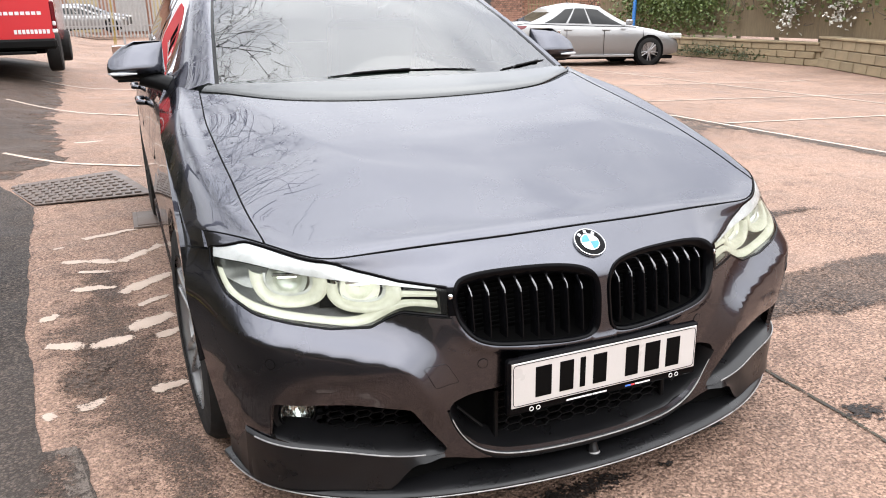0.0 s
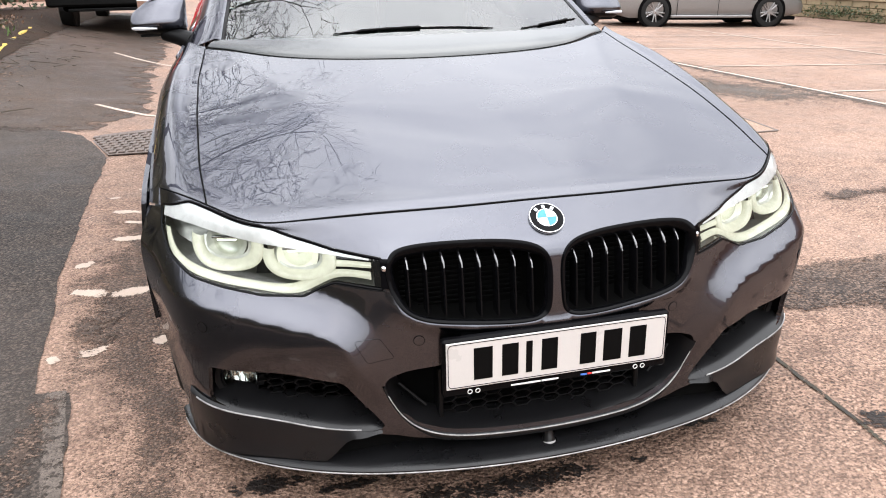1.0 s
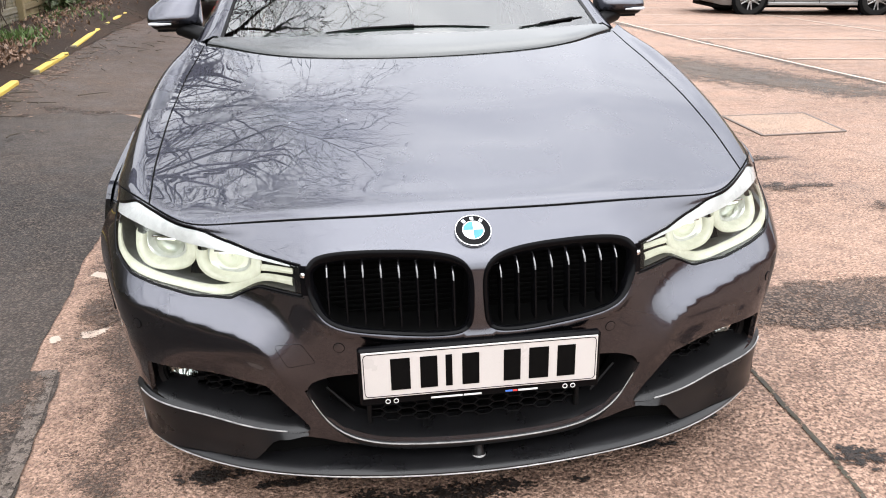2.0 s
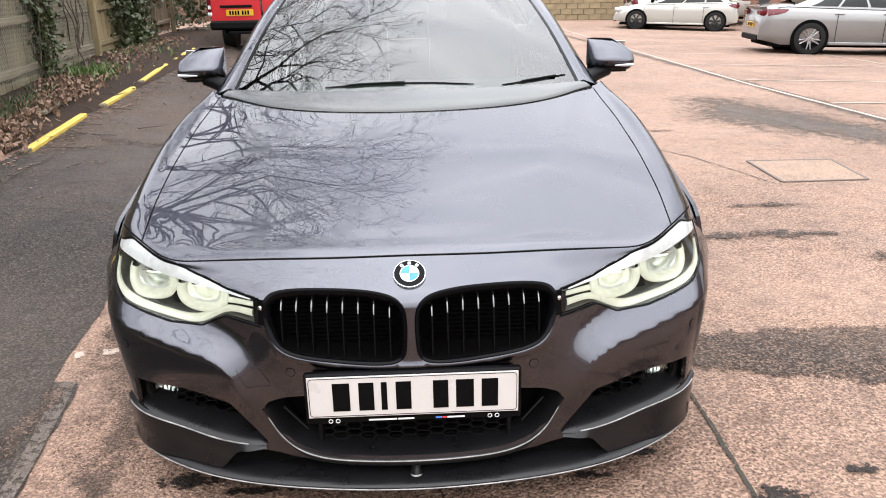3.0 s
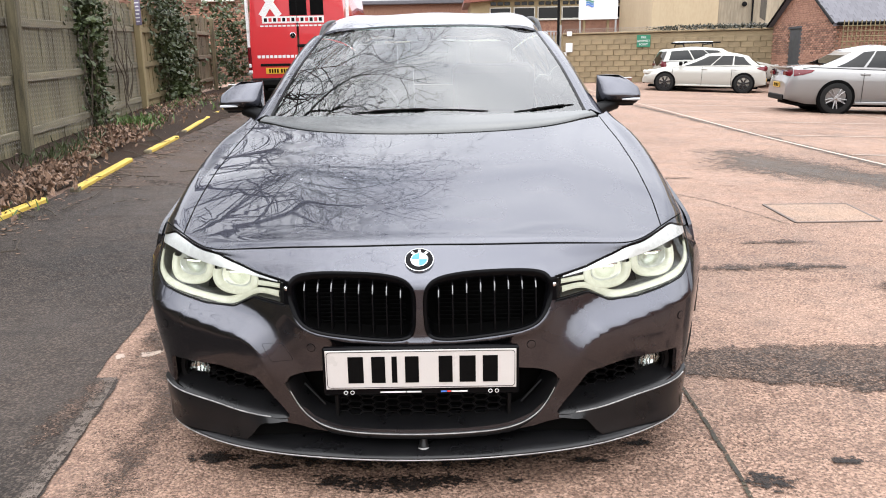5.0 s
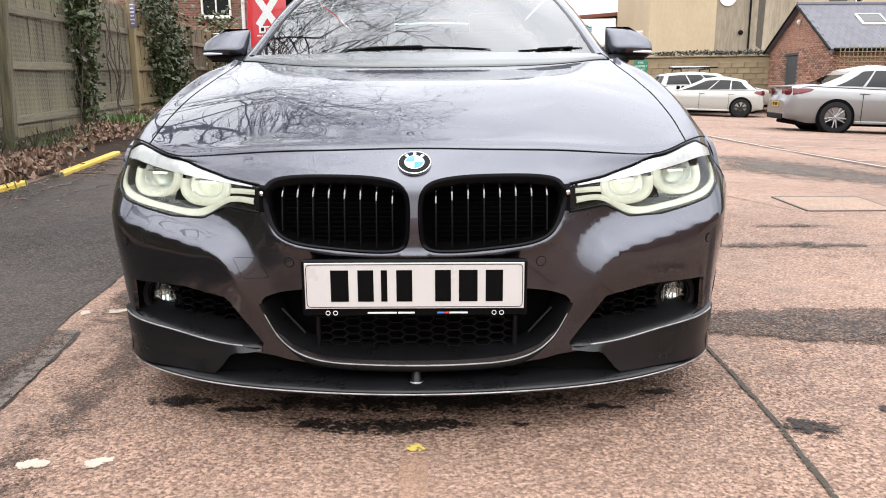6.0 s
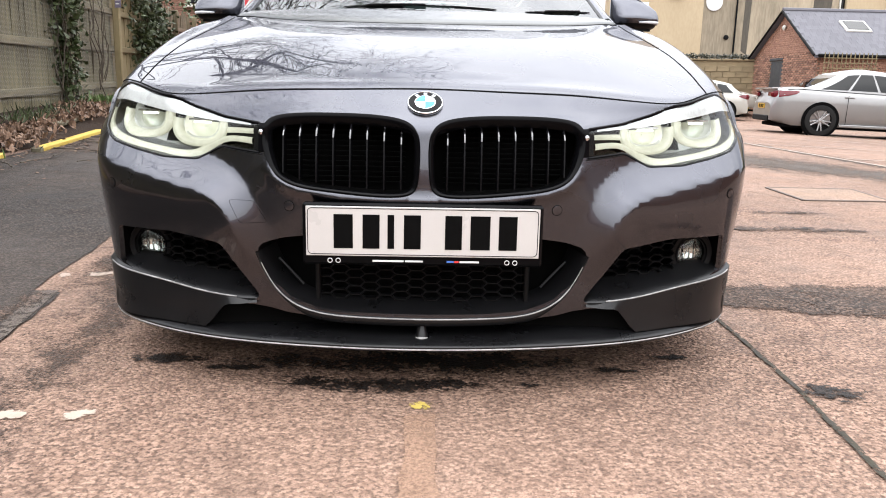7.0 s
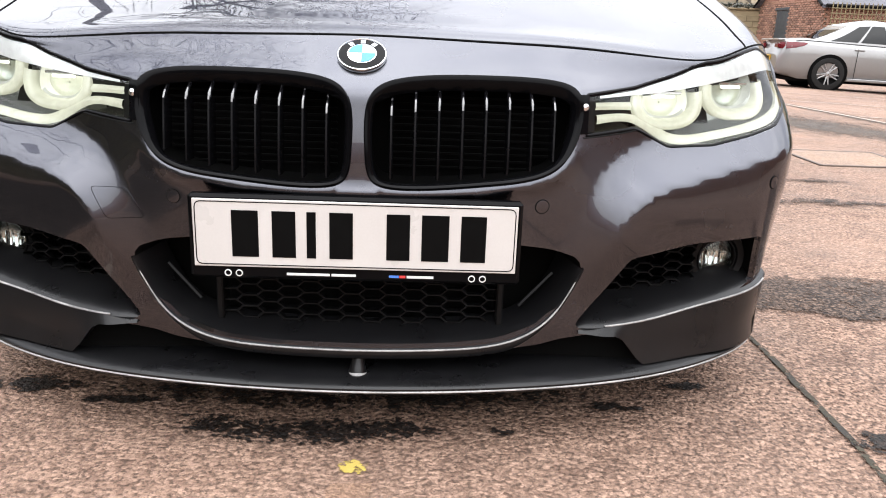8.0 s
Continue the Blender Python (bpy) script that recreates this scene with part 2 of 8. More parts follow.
def noise_fac(n, l, vec, scale, detail=5, rough=0.55, lo=0.35, hi=0.65, distortion=0.0):
    t = n.new("ShaderNodeTexNoise")
    t.inputs["Scale"].default_value, t.inputs["Detail"].default_value = scale, detail
    t.inputs["Roughness"].default_value, t.inputs["Distortion"].default_value = rough, distortion
    l.new(vec, t.inputs["Vector"])
    r = n.new("ShaderNodeMapRange")
    r.inputs["From Min"].default_value, r.inputs["From Max"].default_value = lo, hi
    l.new(t.outputs["Fac"], r.inputs["Value"])
    return r.outputs["Result"], t.outputs["Fac"]


def mix_col(n, l, fac, a, b):
    x = n.new("ShaderNodeMix")
    x.data_type = "RGBA"
    if isinstance(fac, float):
        x.inputs["Factor"].default_value = fac
    else:
        l.new(fac, x.inputs["Factor"])
    for key, c in (("A", a), ("B", b)):
        if isinstance(c, tuple):
            x.inputs[key].default_value = (*c[:3], 1)
        else:
            l.new(c, x.inputs[key])
    return x.outputs["Result"]


def math_node(n, l, op, a, b=None):
    x = n.new("ShaderNodeMath")
    x.operation = op
    for i, c in enumerate((a, b)):
        if c is None:
            continue
        if isinstance(c, (int, float)):
            x.inputs[i].default_value = c
        else:
            l.new(c, x.inputs[i])
    return x.outputs[0]


def coords(n, l, scale=(1, 1, 1), kind="Object"):
    c = n.new("ShaderNodeTexCoord")
    m = n.new("ShaderNodeMapping")
    m.inputs["Scale"].default_value = scale
    l.new(c.outputs[kind], m.inputs["Vector"])
    return m.outputs["Vector"]


def bump(n, l, b, height, strength, distance, old=None):
    x = n.new("ShaderNodeBump")
    x.inputs["Strength"].default_value, x.inputs["Distance"].default_value = strength, distance
    l.new(height, x.inputs["Height"])
    if old is not None:
        l.new(old, x.inputs["Normal"])
    l.new(x.outputs["Normal"], b.inputs["Normal"])
    return x.outputs["Normal"]


# worn and tarmac colours scaled down, to balance their brightness against the sky
WORN_TONE = 0.60
TARMAC_TONE = (0.74, 0.69, 0.66)


def worn(name, col, col2, scale=8.0, fine=90.0, rough=(0.4, 0.6), metal=0.0, coat=0.0, bump_s=0.15, dist=0.001,
         stretch=(1, 1, 1), random_tone=0.0, spec=0.5, coat_rough=0.03):
    """A surface that varies between two colours at two scales, with fine relief."""
    m, n, l, b = node_mat(name)
    col, col2 = tuple(x * WORN_TONE for x in col), tuple(x * WORN_TONE for x in col2)
    v = coords(n, l, stretch)
    big, _ = noise_fac(n, l, v, scale, 5)
    small, raw = noise_fac(n, l, v, fine, 3)
    f = math_node(n, l, "MULTIPLY_ADD", big, 0.65)
    n[f.node.name].inputs[2].default_value = 0.0
    f = math_node(n, l, "ADD", f, math_node(n, l, "MULTIPLY", small, 0.35))
    c = mix_col(n, l, f, col, col2)
    if random_tone:
        oi = n.new("ShaderNodeObjectInfo")
        h = n.new("ShaderNodeHueSaturation")
        mr = n.new("ShaderNodeMapRange")
        mr.inputs["To Min"].default_value, mr.inputs["To Max"].default_value = 1 - random_tone, 1 + random_tone
        l.new(oi.outputs["Random"], mr.inputs["Value"])
        l.new(mr.outputs["Result"], h.inputs["Value"])
        l.new(c, h.inputs["Color"])
        c = h.outputs["Color"]
    l.new(c, b.inputs["Base Color"])
    r = n.new("ShaderNodeMapRange")
    r.inputs["To Min"].default_value, r.inputs["To Max"].default_value = rough
    l.new(big, r.inputs["Value"])
    l.new(r.outputs["Result"], b.inputs["Roughness"])
    set_in(b, Metallic=metal, Coat_Weight=coat, Coat_Roughness=coat_rough, Specular_IOR_Level=spec)
    if bump_s:
        bump(n, l, b, raw, bump_s, dist)
    return m


def paint(name, col, metal=0.0, rough=0.4, flake=0.03, coat=1.0, ior=1.5):
    """Car paint: metallic flakes or plain pigment under clear lacquer, with a faint film of dust."""
    m, n, l, b = node_mat(name)
    v = coords(n, l)
    fl, raw = noise_fac(n, l, v, 2600.0, 1, lo=0.3, hi=0.7)
    dust, _ = noise_fac(n, l, v, 5.0, 6, lo=0.4, hi=0.8)
    c = mix_col(n, l, fl, tuple(x * (1 - flake * 4) for x in col), tuple(min(1, x * (1 + flake * 5)) for x in col))
    l.new(c, b.inputs["Base Color"])
    r = n.new("ShaderNodeMapRange")
    r.inputs["To Min"].default_value, r.inputs["To Max"].default_value = rough, rough + 0.08
    l.new(dust, r.inputs["Value"])
    l.new(r.outputs["Result"], b.inputs["Roughness"])
    cr = n.new("ShaderNodeMapRange")
    cr.inputs["To Min"].default_value, cr.inputs["To Max"].default_value = 0.006, 0.03
    l.new(dust, cr.inputs["Value"])
    l.new(cr.outputs["Result"], b.inputs["Coat Roughness"])
    set_in(b, Metallic=metal, Coat_Weight=coat, Coat_IOR=ior)
    if metal > 0.9:
        b.inputs["Specular Tint"].default_value = (0.48, 0.48, 0.51, 1)
    return m


def plain(name, col, rough=0.5, metal=0.0, coat=0.0, emit=0.0, emit_col=None, spec=0.5):
    m, n, l, b = node_mat(name)
    v = coords(n, l)
    f, raw = noise_fac(n, l, v, 40.0, 4)
    c = mix_col(n, l, f, tuple(x * 0.88 for x in col), tuple(min(1, x * 1.1) for x in col))
    l.new(c, b.inputs["Base Color"])
    set_in(b, Roughness=rough, Metallic=metal, Coat_Weight=coat, Specular_IOR_Level=spec)
    if emit:
        b.inputs["Emission Color"].default_value = (*(emit_col or col), 1)
        b.inputs["Emission Strength"].default_value = emit
    return m


def glass(name, tint=(1, 1, 1), rough=0.0, ior=1.5, thin=True):
    """A thin pane: clear with a mirror gloss that grows towards grazing views."""
    m, n, l, b = node_mat(name)
    out = n["Material Output"]
    tr = n.new("ShaderNodeBsdfTransparent")
    tr.inputs["Color"].default_value = (*tint, 1)
    gl = n.new("ShaderNodeBsdfGlossy")
    gl.inputs["Roughness"].default_value = rough
    fr = n.new("ShaderNodeFresnel")
    fr.inputs["IOR"].default_value = ior
    mx = n.new("ShaderNodeMixShader")
    l.new(fr.outputs["Fac"], mx.inputs["Fac"])
    l.new(tr.outputs["BSDF"], mx.inputs[1])
    l.new(gl.outputs["BSDF"], mx.inputs[2])
    l.new(mx.outputs["Shader"], out.inputs["Surface"])
    return m


GREY_PAINT = paint("mineral_grey_paint", (0.056, 0.0575, 0.0685), metal=1.0, rough=0.24, flake=0.07, coat=0.78, ior=1.50)
WHITE_PAINT = paint("white_paint", (0.32, 0.315, 0.285), rough=0.35, flake=0.0)
SILVER_PAINT = paint("silver_paint", (0.19, 0.188, 0.186), metal=0.5, rough=0.4, flake=0.03)
RED_PAINT = paint("red_van_paint", (0.44, 0.008, 0.014), rough=0.4, flake=0.0)
BLUE_PAINT = paint("dark_grey_paint", (0.12, 0.125, 0.14), metal=0.4, rough=0.4)
GLOSS_BLACK = plain("gloss_black_plastic", (0.002, 0.002, 0.0024), rough=0.10, spec=0.06)
SLAT_BLACK = plain("slat_gloss_black", (0.0025, 0.0025, 0.003), rough=0.24, spec=0.10)
# brighter copy of the slat black, put on the tips as their sky glint
SLAT_GLINT = plain("slat_tip_sky_glint", (0.004, 0.004, 0.005), rough=0.12, spec=0.9, coat=1.0)
SATIN_BLACK = worn("satin_black_plastic", (0.0045, 0.0045, 0.005), (0.008, 0.008, 0.0085), 30, 900, (0.35, 0.48), bump_s=0.1, dist=0.0004, spec=0.12)
MATT_BLACK = worn("matt_black_plastic", (0.003, 0.003, 0.003), (0.006, 0.006, 0.006), 30, 700, (0.6, 0.75), bump_s=0.2, dist=0.0005, spec=0.12)
# near-black that puts the shade of openings, gaps and undersides into the colour
VOID_SHADE = plain("painted_shade_black", (0.001, 0.001, 0.001), rough=0.95, spec=0.1)
LIP_BLACK = worn("splitter_gloss_grey", (0.007, 0.007, 0.0078), (0.011, 0.011, 0.012), 12, 500, (0.26, 0.36), metal=0.0, coat=0.10, bump_s=0.04, dist=0.0003, spec=0.22)
RUBBER = worn("tyre_rubber", (0.008, 0.008, 0.008), (0.017, 0.0165, 0.016), 14, 300, (0.7, 0.88), bump_s=0.4, dist=0.001, spec=0.25)
ALLOY = worn("dark_alloy", (0.16, 0.16, 0.165), (0.22, 0.22, 0.225), 12, 400, (0.25, 0.38), metal=0.9, bump_s=0.05)
ALLOY_BRIGHT = worn("silver_alloy", (0.5, 0.5, 0.51), (0.6, 0.6, 0.6), 12, 400, (0.25, 0.38), metal=0.85, bump_s=0.05)
ALLOY_BLACK = worn("black_alloy", (0.010, 0.010, 0.011), (0.016, 0.016, 0.017), 12, 400, (0.25, 0.35), bump_s=0.05)
CHROME = plain("chrome", (0.62, 0.63, 0.64), rough=0.10, metal=1.0)
SATIN_CHROME = plain("satin_chrome", (0.62, 0.63, 0.64), rough=0.25, metal=1.0)
LAMP_SILVER = plain("lamp_reflector", (0.55, 0.56, 0.53), rough=0.25, metal=0.35)
FRIT_GLASS = plain("printed_screen_band", (0.018, 0.021, 0.0205), rough=0.16, coat=0.3, spec=0.55)
WINDSCREEN = glass("windscreen_glass", (0.42, 0.56, 0.49), ior=1.85)
CAR_GLASS = glass("tinted_car_glass", (0.05, 0.06, 0.06), ior=1.4)
CLEAR_LENS = glass("clear_lens", (0.93, 0.95, 0.93), ior=1.35)
DRL = plain("daylight_running_led", (0.33, 0.33, 0.285), rough=0.25, emit=0.075, emit_col=(1.0, 1.0, 0.78))
DIPPED = plain("dipped_beam_reflector", (0.4, 0.4, 0.36), rough=0.25, emit=0.12, emit_col=(1.0, 1.0, 0.82))
BEAM = plain("dipped_beam_led", (0.9, 0.9, 0.85), rough=0.25, emit=0.7, emit_col=(1.0, 1.0, 0.82))
TAIL_RED = plain("red_tail_lens", (0.085, 0.003, 0.007), rough=0.2, coat=0.15, spec=0.3)
PLATE_WHITE = worn("plate_white", (0.70, 0.665, 0.64), (0.76, 0.73, 0.70), 10, 300, (0.25, 0.4), bump_s=0.03)
PLATE_YELLOW = worn("plate_yellow", (0.85, 0.50, 0.03), (0.90, 0.54, 0.04), 10, 300, (0.3, 0.4), bump_s=0.03)
INK_BLACK = plain("black_ink", (0.003, 0.003, 0.003), rough=0.5, spec=0.03)
INK_WHITE = plain("white_ink", (0.58, 0.58, 0.58), rough=0.5)
BADGE_BLUE = plain("badge_blue_enamel", (0.028, 0.17, 0.40), rough=0.3, coat=0.1, spec=0.3)
BADGE_WHITE = plain("badge_white_enamel", (0.40, 0.41, 0.43), rough=0.3, coat=0.1, spec=0.3)
MARK_BLUE = plain("blue_ink", (0.05, 0.15, 0.5), rough=0.5)
MARK_RED = plain("red_ink", (0.55, 0.03, 0.03), rough=0.5)
SEAT_FABRIC = worn("seat_leather", (0.06, 0.058, 0.056), (0.09, 0.088, 0.085), 6, 250, (0.5, 0.65))
TRIM_DARK = worn("dashboard_plastic", (0.018, 0.018, 0.019), (0.03, 0.03, 0.031), 8, 300, (0.6, 0.8))
LAMP_GREY = plain("lamp_bowl_grey", (0.34, 0.345, 0.33), rough=0.25, metal=0.5)
LAMP_BROW = plain("lamp_brow_silver", (0.60, 0.60, 0.61), rough=0.25, metal=0.2, coat=0.5)
SCUFFED_EDGE = worn("scuffed_plastic_edge", (0.20, 0.20, 0.20), (0.62, 0.61, 0.60), 30, 300, (0.35, 0.5), bump_s=0.1)
SEAM_DARK = plain("shut_line_dark", (0.002, 0.002, 0.002), rough=0.9, spec=0.05)

# ---- the estate car: body sheet ----
# half profiles from the lower lip up the nose and over the bonnet to the scuttle, at seven stations across
S_AT = (0.0, 0.20, 0.37, 0.55, 0.635, 0.72, 0.835, 0.89)
ST0 = [(0, 0.014, 0.165), (0, 0.01, 0.21), (0, 0.008, 0.33), (0, 0, 0.45), (0, 0.002, 0.53), (0, 0.012, 0.6), (0, 0.034, 0.64), (0, 0.079, 0.674), (0, 0.128, 0.709), (0, 0.36, 0.787), (0, 0.68, 0.865), (0, 0.9, 0.907), (0, 1.07, 0.936)]
ST1 = [(0.2, 0.028, 0.165), (0.2, 0.024, 0.21), (0.2, 0.02, 0.33), (0.2, 0.013, 0.45), (0.2, 0.016, 0.53), (0.2, 0.027, 0.6), (0.2, 0.05, 0.637), (0.2, 0.092, 0.668), (0.2, 0.138, 0.705), (0.2, 0.365, 0.785), (0.2, 0.69, 0.863), (0.2, 0.91, 0.906), (0.2, 1.085, 0.9365)]
ST2 = [(0.37, 0.064, 0.165), (0.37, 0.058, 0.21), (0.37, 0.052, 0.33), (0.37, 0.045, 0.45), (0.37, 0.05, 0.53), (0.37, 0.062, 0.6), (0.37, 0.078, 0.634), (0.37, 0.117, 0.662), (0.37, 0.16, 0.7), (0.37, 0.375, 0.777), (0.37, 0.7, 0.855), (0.37, 0.93, 0.903), (0.37, 1.125, 0.941)]
ST3 = [(0.55, 0.116, 0.165), (0.55, 0.11, 0.21), (0.55, 0.102, 0.33), (0.55, 0.098, 0.45), (0.55, 0.135, 0.53), (0.55, 0.155, 0.6), (0.55, 0.182, 0.658), (0.55, 0.188, 0.669), (0.55, 0.199, 0.687), (0.55, 0.4, 0.762), (0.55, 0.72, 0.842), (0.55, 0.98, 0.901), (0.55, 1.215, 0.957)]
ST3B = [(0.635, 0.156, 0.165), (0.635, 0.149, 0.21), (0.635, 0.138, 0.33), (0.633, 0.132, 0.45), (0.635, 0.166, 0.53), (0.635, 0.194, 0.605), (0.635, 0.214, 0.675), (0.635, 0.2185, 0.6815), (0.635, 0.223, 0.688), (0.641, 0.425, 0.757), (0.646, 0.74, 0.836), (0.646, 1.02, 0.902), (0.637, 1.285, 0.974)]
ST4 = [(0.72, 0.2, 0.165), (0.72, 0.192, 0.21), (0.72, 0.178, 0.33), (0.715, 0.17, 0.45), (0.72, 0.2, 0.53), (0.72, 0.24, 0.61), (0.72, 0.278, 0.69), (0.72, 0.288, 0.699), (0.72, 0.299, 0.708), (0.735, 0.46, 0.753), (0.745, 0.76, 0.83), (0.747, 1.06, 0.9), (0.73, 1.37, 0.98)]
ST5 = [(.805, .322, .165), (.808, .314, .21), (.817, .304, .33), (0.825, 0.3, 0.45), (0.832, 0.315, 0.53), (0.835, 0.36, 0.6), (0.835, 0.43, 0.68), (0.836, 0.455, 0.698), (0.838, 0.48, 0.712), (0.846, 0.62, 0.763), (0.852, 0.87, 0.828), (0.848, 1.15, 0.9), (0.805, 1.5, 0.962)]
ST6 = [(.835, .415, .165), (.842, .418, .21), (.862, .428, .33), (.880, .440, .45), (0.892, 0.455, 0.53), (0.893, 0.49, 0.6), (0.886, 0.55, 0.66), (0.884, 0.575, 0.68), (0.884, 0.6, 0.692), (0.886, 0.7, 0.722), (0.889, 0.92, 0.778), (0.888, 1.2, 0.842), (0.862, 1.64, 0.902)]


def ease(t):
    t = np.clip(t, 0, 1)
    return t * t * (3 - 2 * t)


def even_fit(pts, powers=(2, 4, 6)):
    p = np.array(pts)
    return np.linalg.lstsq(np.stack([p[:, 0] ** k for k in powers], 1), p[:, 1], rcond=None)[0]


# how far the bonnet lies below its crown at the front shut line
FRONT_FALL = even_fit([(.2, .007), (.37, .021), (.45, .033), (.55, .0465), (.635, .055), (.72, .061), (.80, .064), (.85, .066)])


def creases(q):
    """The bonnet between the wings: gently crowned, with a raised line each side beyond which it falls away more steeply."""
    x, y, z = np.abs(q[:, 0]), q[:, 1], q[:, 2].copy()
    yy = np.clip(y, .10, 1.5)
    xx = np.minimum(x, .85)
    line = 0.385 + 0.33 * (yy - 0.45)
    fall = np.interp(yy, (.4, .7, .9, 1.1, 1.3), (.066, .057, .050, .043, .036))
    inner = .030
    steep = (fall - inner * line / 2) / (.80 - line)
    soft = .014 + .05 * ease((.60 - yy) / .40)
    d = xx - line
    ramp = .5 * (d + np.sqrt(d * d + soft * soft))
    ramp0 = .5 * (-line + np.sqrt(line * line + soft * soft))
    back = np.where(xx < line, inner * xx * xx / (2 * line), inner * line / 2 + inner * d) + (steep - inner) * (ramp - ramp0)
    fore = FRONT_FALL[0] * xx ** 2 + FRONT_FALL[1] * xx ** 4 + FRONT_FALL[2] * xx ** 6
    w = ease((yy - .22) / .50)
    shut = np.interp(x, (0, .20, .37, .55, .635, .72, .838), (.128, .138, .160, .199, .223, .299, .48))
    live = ease((y - shut) / .12) * ease((.835 - x) / .06)
    z = z + live * (np.polyval(CROWN, yy) - (1 - w) * fore - w * back - z)
    return np.stack([q[:, 0], q[:, 1], z], axis=1)


RIDGE = smooth_curve([(.93, .542), (.87, .532), (.82, .524), (.72, .510), (.645, .494), (.56, .477), (.505, .461), (.474, .437), (.455, .410), (.432, .364), (.40, .305), (.37, .262)], 40)
ROLL = smooth_curve([(-.02, .4615), (.10, .463), (.20, .468), (.28, .478), (.325, .494), (.352, .520), (.370, .553)], 24)


def along(poly, x, z):
    """Signed distance from a line in the (x, z) view, positive above it or outside it, and how far along it lies (0 to 1)."""
    best = np.full(x.shape, 9.0)
    sign = np.ones(x.shape)
    far = np.zeros(x.shape)
    n = len(poly) - 1
    for i in range(n):
        (x0, z0), (x1, z1) = poly[i], poly[i + 1]
        dx, dz = x1 - x0, z1 - z0
        ll = dx * dx + dz * dz
        t = np.clip(((x - x0) * dx + (z - z0) * dz) / ll, 0, 1)
        d = np.hypot(x - x0 - t * dx, z - z0 - t * dz)
        k = d < best
        best = np.where(k, d, best)
        sign = np.where(k, np.sign((x - x0) * dz - (z - z0) * dx), sign)
        far = np.where(k, (i + t) / n, far)
    return best * sign, far


def sculpt(q):
    """Bonnet creases, the bumper's shelf under the lamps and the rolled edge below the grilles."""
    q = creases(q)
    front = ease((.66 - q[:, 2]) / .08)
    # the corners of the bumper stand out over the wheels
    q[:, 0] += np.sign(q[:, 0]) * .014 * front * ease((np.abs(q[:, 0]) - .62) / .22)
    x, y, z = np.abs(q[:, 0]), q[:, 1].copy(), q[:, 2]
    d, far = along(RIDGE, x, z)
    up = np.sqrt(np.where(d > 0, d, 0) ** 2 + .004 ** 2) - .004
    dn = np.where(d < 0, -d, 0)
    amp = .031 * ease((1.0 - far) / .24) * ease((.90 - x) / .10)
    y -= front * amp * np.where(d > 0, np.clip(1 - up / .080, 0, 1) ** 1.3, np.clip(1 - (np.sqrt(dn ** 2 + .003 ** 2) - .003) / .20, 0, 1) ** 1.4)
    e, g_far = along(ROLL, x, z)
    y -= front * .0085 * np.exp(-(e / .0125) ** 2) * ease((1.0 - g_far) / .25)
    return np.stack([q[:, 0], y, z], axis=1)


def fair_bonnet(stations):
    """Each profile behind the shut line becomes one smooth cubic, and the cubics change smoothly from the middle outwards."""
    u = np.array((.07, .17, .30, .44, .58, .72, .87, 1.0))
    fits = []
    for st in stations:
        a = np.array(st)
        p0, w = a[8], (a[9:, 1] - a[8, 1]) / (a[-1, 1] - a[8, 1])
        c = np.linalg.lstsq(np.stack([w, w ** 2, w ** 3], 1), a[9:, 2] - p0[2], rcond=None)[0]
        fits.append(c)
    fits = np.array(fits)
    xs = np.array([st[8][0] for st in stations])
    m = np.stack([np.ones(6), xs[:6] ** 2, xs[:6] ** 4], 1)
    fits[:6] = m @ np.linalg.lstsq(m, fits[:6], rcond=None)[0]
    out_ = []
    for st, c in zip(stations, fits):
        a = np.array(st)
        w = (a[8:, 1] - a[8, 1]) / (a[-1, 1] - a[8, 1])
        rows_ = [(float(np.interp(t, w, a[8:, 0])), float(a[8, 1] + t * (a[-1, 1] - a[8, 1])), float(a[8, 2] + c @ (t, t * t, t ** 3))) for t in u]
        out_.append(list(st[:9]) + rows_)
    return out_


ST0, ST1, ST2, ST3, ST3B, ST4, ST5, ST6 = fair_bonnet([ST0, ST1, ST2, ST3, ST3B, ST4, ST5, ST6])
# crown line of the bonnet along the middle of the car
_plain = Surface(S_AT, [ST0, ST1, ST2, ST3, ST3B, ST4, ST5, ST6])
_mid = _plain.at(np.zeros(50), np.linspace(_plain.v[8], 1.0, 50))
CROWN = np.polyfit(_mid[:, 1], _mid[:, 2], 4)
NOSE = Surface(S_AT, [ST0, ST1, ST2, ST3, ST3B, ST4, ST5, ST6], shape=sculpt)

V = NOSE.v
car = thing("estate_car", (0, 2.3, 0), "dark grey metallic estate car, headlights lit, parked on worn tarmac", "car", "parked cars")


def front_loop(pts, n, corner, v_hi=None):
    return NOSE.find(poly_dense(pts, n, corner), (0, 2), (0, v_hi or V[8]))


def mirror_loop(lp):
    return np.stack([-lp[::-1, 0], lp[::-1, 1]], axis=1)


KIDNEY = [(.369, .606), (.364, .560), (.342, .518), (.303, .492), (.20, .476), (.06, .470), (.020, .484), (.010, .53), (.0095, .587), (.023, .625), (.08, .645), (.20, .650), (.318, .645), (.358, .631)]
LAMP = [(.371, .628), (.47, .640), (.548, .660), (.633, .690), (.722, .714), (.77, .713), (.842, .686), (.848, .64), (.83, .598), (.78, .568), (.71, .551), (.63, .536), (.54, .534), (.472, .566), (.374, .556)]
SIDE_IN = [(.765, .362), (.774, .262), (.70, .248), (.58, .231), (.46, .218), (.392, .212), (.385, .222), (.43, .282), (.475, .348), (.60, .364)]
CENTRE_IN = [(0, .189), (.145, .190), (.245, .196), (.312, .218), (.356, .262), (.388, .330), (.378, .350), (.33, .366), (.20, .385), (0, .392)]
CENTRE_FULL = CENTRE_IN + [(-x, z) for x, z in CENTRE_IN[-2:0:-1]]

